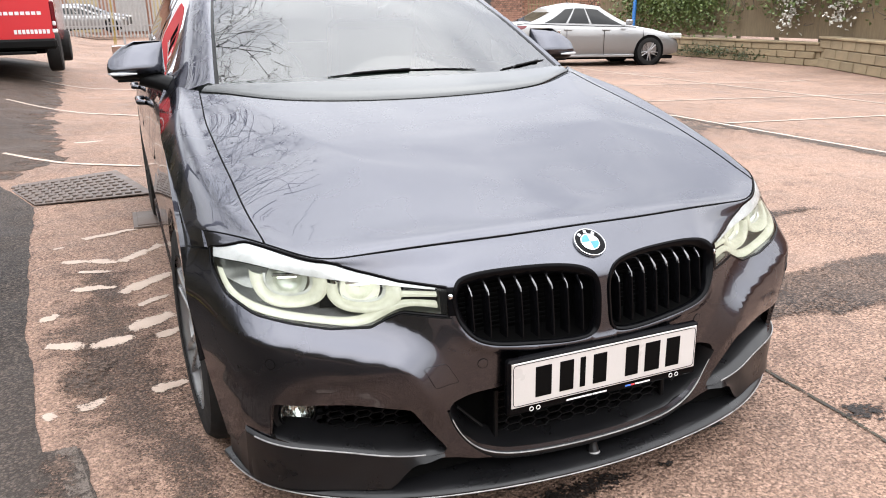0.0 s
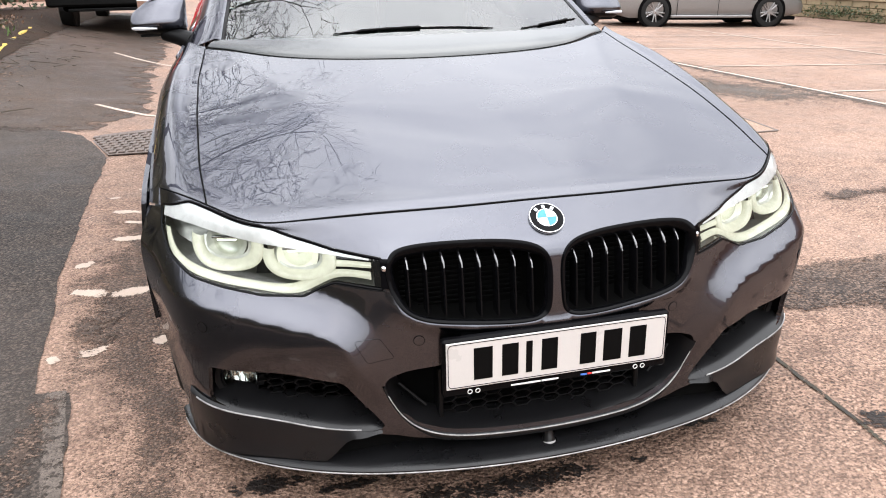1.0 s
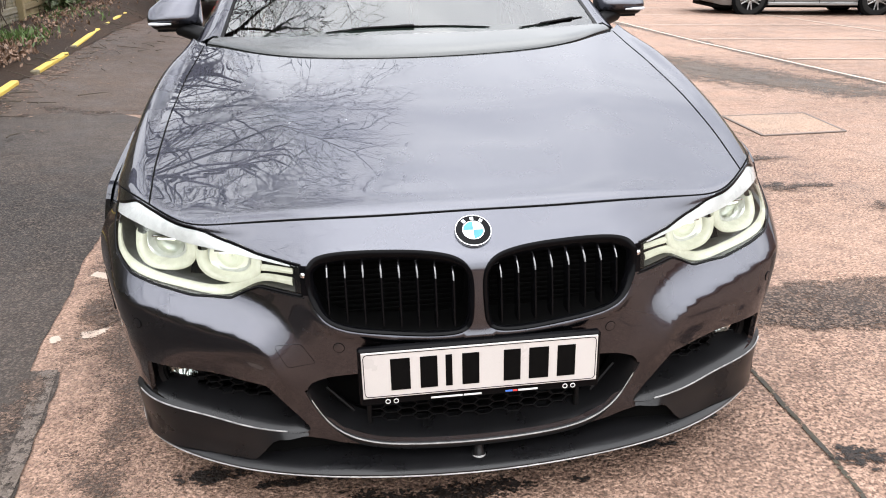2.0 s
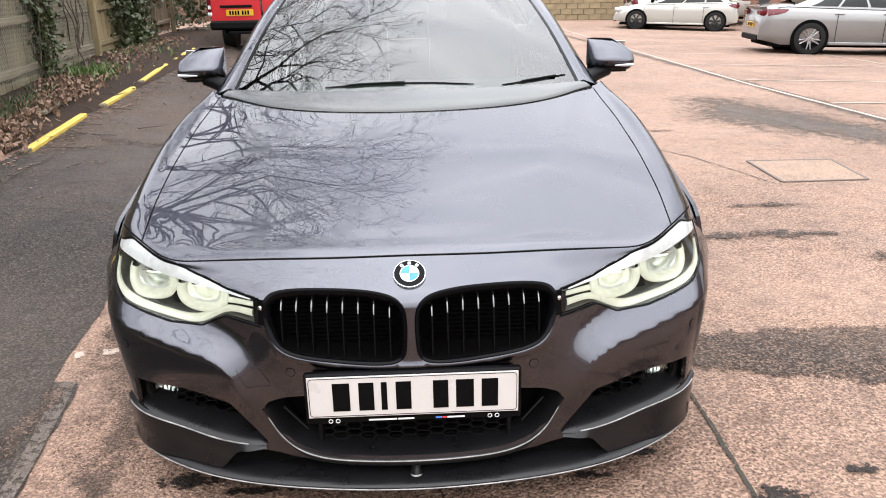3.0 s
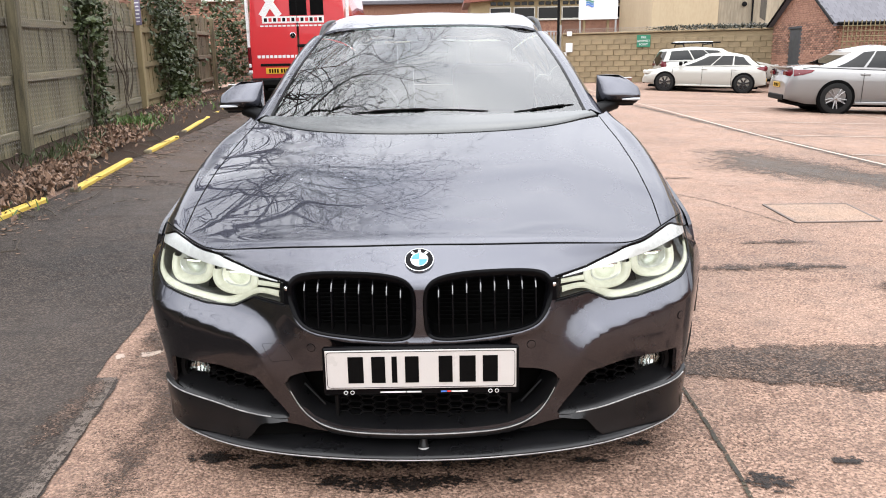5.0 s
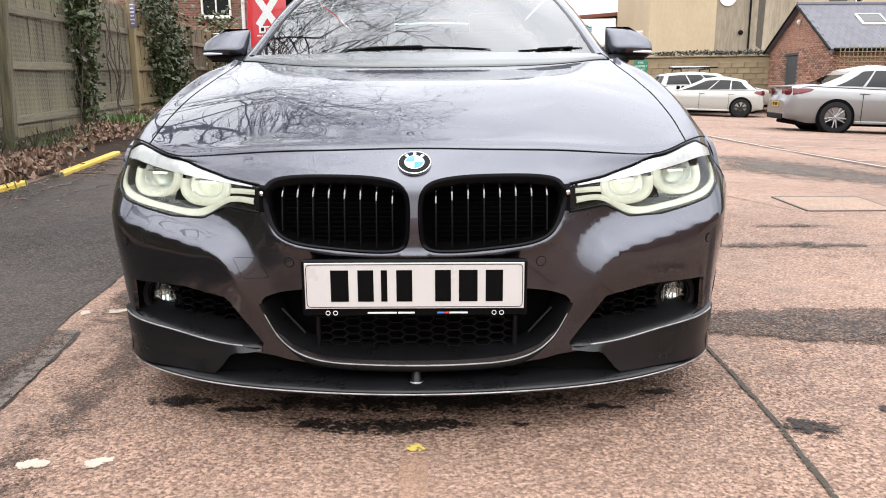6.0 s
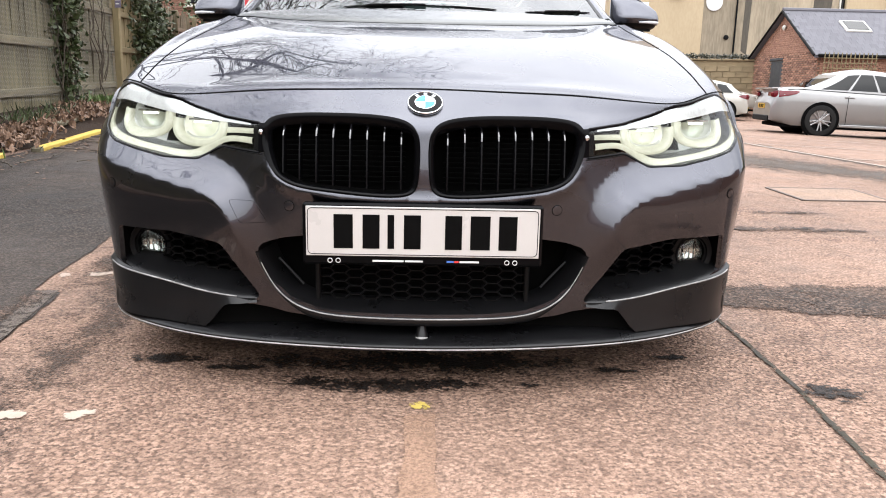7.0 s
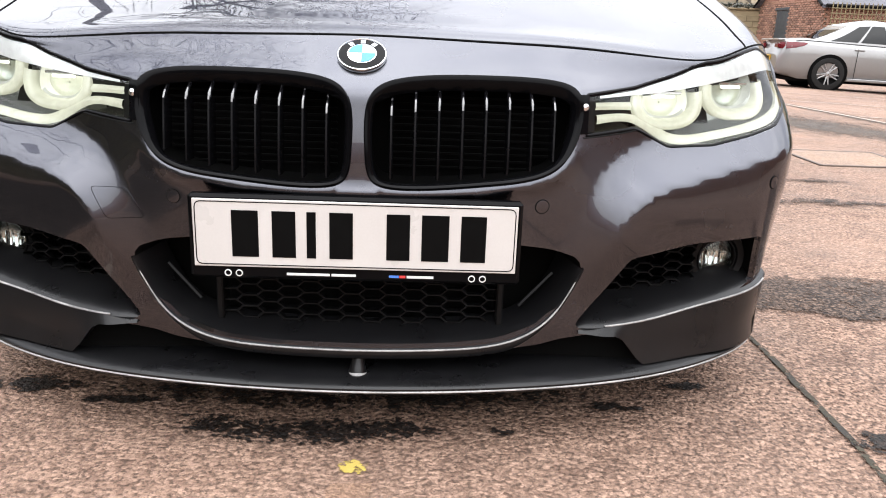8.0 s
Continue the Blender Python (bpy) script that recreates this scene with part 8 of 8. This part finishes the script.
ang = math.degrees(math.atan2(dd.y, dd.x))
for i in range(n_p):
    p = Vector((*PA, 0)) + dd * (i / n_p)
    child("pale", pme, pf, pose(p.x, p.y, 1.20 + .30 * min(1, max(0, (5 - p.x) / 8)), 0, 0, ang))
for z in (.55, 2.0):
    part("rail", Geo().box((0, 0, 0), (dd.length, .05, .05), .008, pose((PA[0] + PB[0]) / 2, (PA[1] + PB[1]) / 2 + .04, z + .28, 0, 0, ang)), STEEL, pf)
for k in range(7):
    p = Vector((*PA, 0)) + dd * (k / 6)
    part("post", Geo().box((p.x, p.y + .1, 1.3), (.10, .10, 2.5), .01), STEEL, pf)
hb = thing("height_barrier", (2.3, 36, 0), "yellow and black striped barrier beam behind the fence", "barrier")
part("beam", Geo().box((1.8, 37.6, 2.95), (5.4, .16, .30), .03), LINE_YELLOW, hb)
for k in range(6):
    part("stripe", Geo().box((0, 0, 0), (.22, .165, .305), .01, pose(-.4 + k * .9, 37.6, 2.95)), INK_BLACK, hb)
for x in (-.85, 4.45):
    part("post", Geo().box((x, 37.6, 1.45), (.14, .14, 3.0), .02), LINE_YELLOW, hb)
lp_ = thing("lamp_post", (5.0, 33.9, 0), "dark slim post beside the wall's end", "post")
part("pole", Geo().tube([(5.15, 33.5, 0), (5.15, 33.5, 5.2)], .06, 10), MATT_BLACK, lp_)

# billboard above the wall
bb = thing("billboard", (7.0, 33.6, 2.2), "white hoarding board with a blue-green wave mark", "billboard")
m = pose(7.05, 34.2, 3.35, 0, 0, -8)
part("board", Geo().box((0, 0, 0), (1.75, .05, 1.15), .01, m), INK_WHITE, bb)
for x in (-.8, .8):
    part("post", Geo().box((x, .06, -1.4), (.08, .08, 4.0), .01, m), STEEL, bb)
for k, mt in enumerate((SIGN_GREEN, BADGE_BLUE, MARK_BLUE)):
    pts = [(-.55 + t * .35, -.03, .25 - k * .10 + .05 * math.sin(t * 6)) for t in np.linspace(0, 1, 10)]
    part("wave_mark", Geo().tube([m @ Vector(p) for p in pts], .035, 6), mt, bb)

# ---- brick outbuilding ----
HX0, HX1, HY0, HY1, HE, HR = 13.65, 24.0, 25.5, 30.7, 2.28, 3.85
hs = thing("outbuilding", (17, 28, 0), "small red brick outbuilding with a slate roof and skylight", "building")
core = Geo()
core.add([(HX0, HY0, -.3), (HX0, HY1, -.3), (HX0, HY1, HE), (HX0, (HY0 + HY1) / 2, HR), (HX0, HY0, HE), (HX1, HY0, -.3), (HX1, HY1, -.3), (HX1, HY1, HE), (HX1, (HY0 + HY1) / 2, HR), (HX1, HY0, HE)],
         [(0, 1, 2, 3, 4), (5, 9, 8, 7, 6), (0, 4, 9, 5), (1, 6, 7, 2), (4, 3, 8, 9), (3, 2, 7, 8)])
hw = part("wall", core, BRICK_MORTAR, hs, flat=True)
bm_list = block_meshes("brick", (.215, .05, .066), BRICK, .006)


def gable(u, z):
    half = (HY1 - HY0) / 2
    over = z > HE + (HR - HE) * (1 - abs(u - half) / half) - .05
    door = 1.55 < u < 2.65 and z < 2.05
    return over or door


# the gable faces the yard: courses run along it
coursed(hw, (HX0 - .012, HY1), (HX0 - .012, HY0), 0, HR, (.235, .05, .078), bm_list, BRICK, "brick", 280, gable, 7, .05, keep=lambda u, z: z > 1.1)
coursed(hw, (HX0, HY0 - .012), (HX1, HY0 - .012), 0, HE, (.235, .05, .078), bm_list, BRICK, "front_brick", 0, None, 8, .05)
d_ = part("door", Geo().box((HX0 + .02, HY1 - 2.1, 1.02), (.06, 1.0, 2.04), .01), DOOR_GREY, hs, "dark grey steel door")
part("door_frame", Geo().box((HX0 - .005, HY1 - 2.1, 2.09), (.10, 1.16, .10), .01), DOOR_GREY, d_)
ridge_y = (HY0 + HY1) / 2
for side in (-1, 1):
    n_rows, n_cols = 13, 42
    ye = HY0 - .25 if side < 0 else HY1 + .25
    zeave = HE - .15
    deck = [(HX0 - .22, ye, zeave), (HX1 + .2, ye, zeave), (HX1 + .2, ridge_y, HR + .04), (HX0 - .22, ridge_y, HR + .04)]
    rf = part("roof", Geo().add(deck + [(x, y, z - .10) for x, y, z in deck], [(0, 1, 2, 3), (7, 6, 5, 4), (0, 4, 5, 1), (1, 5, 6, 2), (2, 6, 7, 3), (3, 7, 4, 0)]), SLATE, hs)
    if side < 0:
        sl = math.hypot(ridge_y - ye, HR + .04 - zeave)
        tilt = math.degrees(math.atan2(HR + .04 - zeave, ridge_y - ye))
        g_ = Geo().box((0, 0, 0), (.245, sl / n_rows * 1.25, .012), .003)
        sme = bpy.data.meshes.new("slate")
        sme.from_pydata(g_.v, [], g_.f)
        sme.materials.append(SLATE)
        for r_ in range(n_rows):
            for c_ in range(22):
                u = (r_ + .5) / n_rows
                child("slate", sme, rf, pose(HX0 - .1 + c_ * .25 + (.125 if r_ % 2 else 0), ye + (ridge_y - ye) * u, zeave + (HR + .04 - zeave) * u + .012, tilt + 2.0))
        sk = part("skylight", Geo().box((0, 0, 0), (.95, .80, .08), .02, pose(HX0 + 2.05, ye + (ridge_y - ye) * .62, zeave + (HR - zeave) * .62 + .06, tilt)), FRAME_WHITE, rf)
        part("pane", Geo().box((0, 0, .045), (.78, .64, .02), .004, pose(HX0 + 2.05, ye + (ridge_y - ye) * .62, zeave + (HR - zeave) * .62 + .06, tilt)), CAR_GLASS, sk)
part("ridge_tile", Geo().tube([(HX0 - .22, ridge_y, HR + .05), (HX1 + .2, ridge_y, HR + .05)], .09, 8), SLATE, hs)
part("verge_board", Geo().tube([(HX0 - .23, HY0 - .25, HE - .17), (HX0 - .23, ridge_y, HR + .0), (HX0 - .23, HY1 + .25, HE - .17)], .05, 6), MATT_BLACK, hs)
part("gutter", Geo().tube([(HX0 - .1, HY0 - .30, HE - .17), (HX1, HY0 - .30, HE - .17)], .055, 8), MATT_BLACK, hs)
part("wall_lamp", Geo().lathe([(.09, 0), (.10, .05), (.06, .09), (.01, .10)], 16, pose(HX0 - .06, ridge_y, 3.25, 0, -90, 0)), FRAME_WHITE, hs)
tr = thing("trellis", (14.5, 24.9, -.2), "yellowish wooden trellis panel beside the outbuilding", "trellis")
for k in range(13):
    part("lath", Geo().box((13.62 + k * .15, 24.9, 1.0), (.03, .02, 2.4), .004), NEW_WOOD, tr)
for k in range(9):
    part("lath", Geo().box((14.52, 24.88, .65 + k * .17), (1.9, .02, .03), .004), NEW_WOOD, tr)
rnd = random.Random(71)
g = Geo()
for k in range(40):
    p = Vector((rnd.uniform(15.2, 18.6), 24.75, rnd.uniform(.6, 1.4)))
    pts = [p.copy()]
    for j in range(5):
        p = p + Vector((rnd.gauss(0, .18), rnd.gauss(0, .05), rnd.uniform(-.02, .28)))
        pts.append(p.copy())
    g.tube(pts, [.014, .012, .010, .008, .006, .004], 5)
tagged(part("climber_stems", g, STEM), "bare climbing stems on the trellis", "stems", kind="stuff")

# ---- tall rendered building and the window block behind ----
def window(parent, m, w, h, lights, frame_mat, glass_mat, depth=.10):
    """A window set into a wall: frame bars round its panes. Local x across, z up, y outwards negative."""
    f = part("window", Geo().box((0, .04, 0), (w, .03, h), .004, m), MATT_BLACK, parent)
    for s in (-1, 1):
        part("frame", Geo().box((s * (w / 2 - .03), -.02, 0), (.06, .09, h), .008, m), frame_mat, f)
        part("frame", Geo().box((0, -.02, s * (h / 2 - .03)), (w - .12, .09, .06), .008, m), frame_mat, f)
    for k in range(lights):
        x = -w / 2 + .06 + (k + .5) * (w - .12) / lights
        part("pane", Geo().box((x, .0, 0), ((w - .12) / lights - .05, .012, h - .13), .003, m), glass_mat, f)
        if k:
            part("mullion", Geo().box((x - (w - .12) / lights / 2, -.012, 0), (.05, .07, h - .12), .006, m), frame_mat, f)
    part("sill", Geo().box((0, -.06, -h / 2 - .03), (w + .1, .16, .05), .01, m), frame_mat, f)
    return f


tb = thing("rendered_building", (22, 42, 0), "tall cream rendered building with stained grey end wall", "building")
part("wall", Geo().box((26.8, 42.0, 5.5), (26.0, 8, 11), .03), RENDER_GREY, tb)
part("wall_return", Geo().box((12.13, 41.6, 5.5), (3.36, 7.4, 11), .03), RENDER_CREAM, tb)
part("upper_wall", Geo().box((30.0, 41.85, 7.9), (18.0, 8.1, 6.0), .03), RENDER_CREAM, tb)
for x, w in ((19.9, .5), (21.3, .22), (16.1, .18)):
    part("damp_streak", Geo().prism([(-w, -3.3), (w * .7, -3.5), (w, 0), (w * .8, 3.4), (-w * .6, 3.5), (-w * .9, .5)], .006, pose(x, 37.995, 6.2, 90)), STREAK, tb)
part("downpipe", Geo().tube([(15.5, 37.9, 1), (15.5, 37.9, 10)], .05, 8), MATT_BLACK, tb)
part("vent", Geo().lathe([(.12, 0), (.12, .08), (.02, .10)], 16, pose(15.1, 38.0, 3.55, 90)), MATT_BLACK, tb)
for x in (19.2, 21.5, 23.8, 26.1):
    window(tb, pose(x + 2.2, 37.78 if x + 2.2 > 21.5 else 37.97, 5.35), 1.35, .85, 2, FRAME_WHITE, CAR_GLASS)
window(tb, pose(12.35, 37.88, 5.9), .7, .8, 1, FRAME_WHITE, CAR_GLASS)
part("round_plaque", Geo().lathe([(.42, 0), (.42, .04), (.36, .05)], 28, pose(14.35, 37.98, 5.25, 90)), INK_WHITE, tb)

wb = thing("window_block", (9, 48, 0), "yellow brick block with white banded windows over red panels", "building")
part("wall", Geo().box((7.6, 49.0, 2.5), (12.0, 6, 5.0), .03), CREAM_BRICK, wb)
part("roof", Geo().add([(1.2, 45.4, 4.35), (14.0, 45.4, 5.35), (14.0, 52.4, 5.35), (1.2, 52.4, 4.35), (1.2, 45.4, 4.55), (14.0, 45.4, 5.55), (14.0, 52.4, 5.55), (1.2, 52.4, 4.55)], [(0, 3, 2, 1), (4, 5, 6, 7), (0, 1, 5, 4), (1, 2, 6, 5), (2, 3, 7, 6), (3, 0, 4, 7)]), worn("red_roof", (0.22, 0.06, 0.04), (0.30, 0.10, 0.07), 2, 40), wb)
for k in range(7):
    x = 3.4 + k * 1.45
    window(wb, pose(x, 45.95, 3.72), 1.30, .74, 1, FRAME_WHITE, CAR_GLASS)
    for j in range(3):
        part("top_light", Geo().box((x - .42 + j * .42, 45.95, 4.30), (.34, .04, .20), .01), CAR_GLASS, wb)
    part("infill_panel", Geo().box((x, 45.96, 2.86), (1.28, .06, .85), .01), BRICK, wb)
# far end: brick house behind the fence, sheds beyond the palisade
bh = thing("brick_house", (-11, 27, 0), "red brick building beyond the fence", "building")
bw = part("wall", Geo().box((-10.6, 27.5, 3.0), (9.0, 5, 6.4), .03), BRICK_MORTAR, bh, flat=True)
coursed(bw, (-15.1, 24.98), (-6.1, 24.98), .5, 6.0, (.235, .05, .078), bm_list, BRICK, "brick", 250, lambda u, z: u < 4.2 or z > 5.4, 9, .05, keep=lambda u, z: u > 5.6 and z > 1.6)
part("roof", Geo().add([(-15.6, 24.6, 6.2), (-5.8, 24.6, 6.2), (-5.8, 30.4, 6.2), (-15.6, 30.4, 6.2), (-15.6, 27.5, 8.3), (-5.8, 27.5, 8.3)], [(0, 1, 5, 4), (2, 3, 4, 5), (1, 2, 5), (3, 0, 4), (0, 3, 2, 1)]), SLATE, bh)
window(bh, pose(-7.6, 24.93, 3.9), 1.0, 1.3, 2, FRAME_WHITE, CAR_GLASS)
sh_ = thing("warehouse", (-4, 60, 0), "low brick and metal sheds beyond the palisade fence", "building")
part("wall", Geo().box((-6, 62, 2.6), (30, 8, 5.2), .03), BRICK, sh_)
for k in range(9):
    part("door_panel", Geo().box((-18 + k * 3.1, 57.95, 1.9), (1.9, .12, 3.4), .02), (STEEL, DOOR_GREY, CREAM_BRICK)[k % 3], sh_)
part("roof", Geo().box((-6, 62, 5.3), (31, 9, .3), .05), SLATE, sh_)

# ---- low wall with reed screen and climbers by the bays ----
RA, RB = (14.6, 22.3), (13.9, 11.7)
WALL_FOOT = -.207
rd_ = Vector((RB[0] - RA[0], RB[1] - RA[1], 0))


def low_wall(name, a, b, h, seed, limit):
    d = Vector((b[0] - a[0], b[1] - a[1], 0))
    tn = math.degrees(math.atan2(d.y, d.x))
    lw = tagged(part(name, Geo().box((0, .13, 0), (d.length, .24, h - .02), .02, pose((a[0] + b[0]) / 2, (a[1] + b[1]) / 2, WALL_FOOT + h / 2 - .01, 0, 0, tn)), MORTAR), "low mossy sandstone wall beside the bays", "wall", kind="structure")
    coursed(lw, a, b, WALL_FOOT, WALL_FOOT + h, (.60, .10, h / 3), block_meshes("stone", (.59, .10, h / 3 - .008), STONE, .014), STONE, "stone", limit, seed=seed)
    part("coping", Geo().box((0, .10, 0), (d.length, .36, .055), .015, pose((a[0] + b[0]) / 2, (a[1] + b[1]) / 2, WALL_FOOT + h + .02, 0, 0, tn)), STONE, lw)


low_wall("wall_low_1", RA, RB, .49, 13, 60)
low_wall("wall_low_2", RB, (11.4, 6.67), .63, 14, 40)
leaf_cloud("moss", [(14.15, 16.6, -.07), (14.07, 15.2, .03), (13.97, 13.7, -.09)], .055, 900, IVY, 55, (.04, .5, .08), "dark moss and weeds on the low wall", "moss")
def climb(u):
    bend = max(0.0, u - 1.0) * 10.6
    return (RA[0] + rd_.x * min(u, 1) + .2 - .44 * bend, RA[1] + rd_.y * min(u, 1) - .90 * bend)


rs = thing("reed_screen", (14.5, 16.6, .5), "tall brown reed screen behind the low wall", "screen")
for k in range(10):
    u0, u1 = k / 10 * 1.35, (k + 1) / 10 * 1.35
    (x0, y0), (x1, y1) = climb(u0), climb(u1)
    g = Geo()
    for i in range(54):
        t = (i + .5) / 54
        g.tube([(x0 + (x1 - x0) * t + .30 + random.uniform(-.008, .008), y0 + (y1 - y0) * t, .38), (x0 + (x1 - x0) * t + .30 + random.uniform(-.02, .02), y0 + (y1 - y0) * t + random.uniform(-.02, .02), 2.31 + random.uniform(-.06, .06))], .025, 5, cap=False)
    tagged(part("reeds", g, REED, rs), kind="stuff")
    part("post", Geo().box((x0 + .38, y0, 1.05), (.09, .09, 2.5), .01), RAIL_WOOD, rs)


HEDGE = worn("hedge_leaf", (0.07, 0.115, 0.022), (0.19, 0.25, 0.065), 7, 90, (0.45, 0.65), bump_s=0.2)
leaf_cloud("climbing_hedge", [(*climb(u), WALL_FOOT + 1.17 * z) for u, z in ((.20, 1.0), (.30, 1.7), (.38, 1.1), (.46, 1.7), (.54, 1.0), (.60, 1.7))], .095, 4600, HEDGE, 51, (.14, .64, .42), "bright green climber covering the reed screen", "climber")
leaf_cloud("climbing_hedge", [(*climb(u), WALL_FOOT + 1.17 * z) for u, z in ((.78, 1.9), (.84, 1.4), (.92, 1.9), (1.0, 1.5), (1.1, 1.9), (1.2, 1.5))], .092, 2200, HEDGE, 52, (.16, .52, .35), "green climber trailing over the screen", "climber")
leaf_cloud("blossom", [(*climb(u), WALL_FOOT + 1.17 * z) for u, z in ((.86, 1.8), (.87, 1.2), (.88, .8), (1.0, 1.8), (1.02, 1.3), (1.04, .9), (1.12, 1.7))], .088, 420, BLOOM, 53, (.12, .16, .19), "white blossom hanging over the low wall", "blossom")
g = Geo()
rnd = random.Random(77)
for k in range(60):
    u = rnd.uniform(.65, 1.3)
    x, y = climb(u)
    p = Vector((x - .05, y, rnd.uniform(.7, 1.65)))
    pts = [p.copy()]
    for j in range(5):
        p = p + Vector((rnd.gauss(0, .04), rnd.gauss(0, .16), rnd.uniform(-.05, .25)))
        pts.append(p.copy())
    g.tube(pts, [.010, .009, .008, .006, .004, .003], 4)
tagged(part("climber_stems", g, STEM), "bare brown stems on the reed screen", "stems", kind="stuff")
for x, y in ((12.6, 9.0), (14.2, 19.2)):
    bp_ = thing("blue_post", (x, y, WALL_FOOT), "slim bright blue steel post by the low wall", "post", "blue posts")
    part("pole", Geo().tube([(x, y, WALL_FOOT), (x + .12, y, 3.5)], .058, 12), BLUE_POST, bp_)
# added, unseen walls that close the yard behind the viewer and beyond the bays
bk = tagged(part("wall_behind", Geo().box((2, -16, 1.2), (60, .4, 2.4), .03), BRICK), "plain brick wall closing the yard", "wall", kind="structure")
# its height is there to darken the reflections on the right wing
tagged(part("wall_side", Geo().box((19.5, -4, 3.5), (.4, 24, 7.6), .03), BRICK), "added tall plain wall beyond the bays, unseen, darkening reflections on the car", "wall", kind="structure")
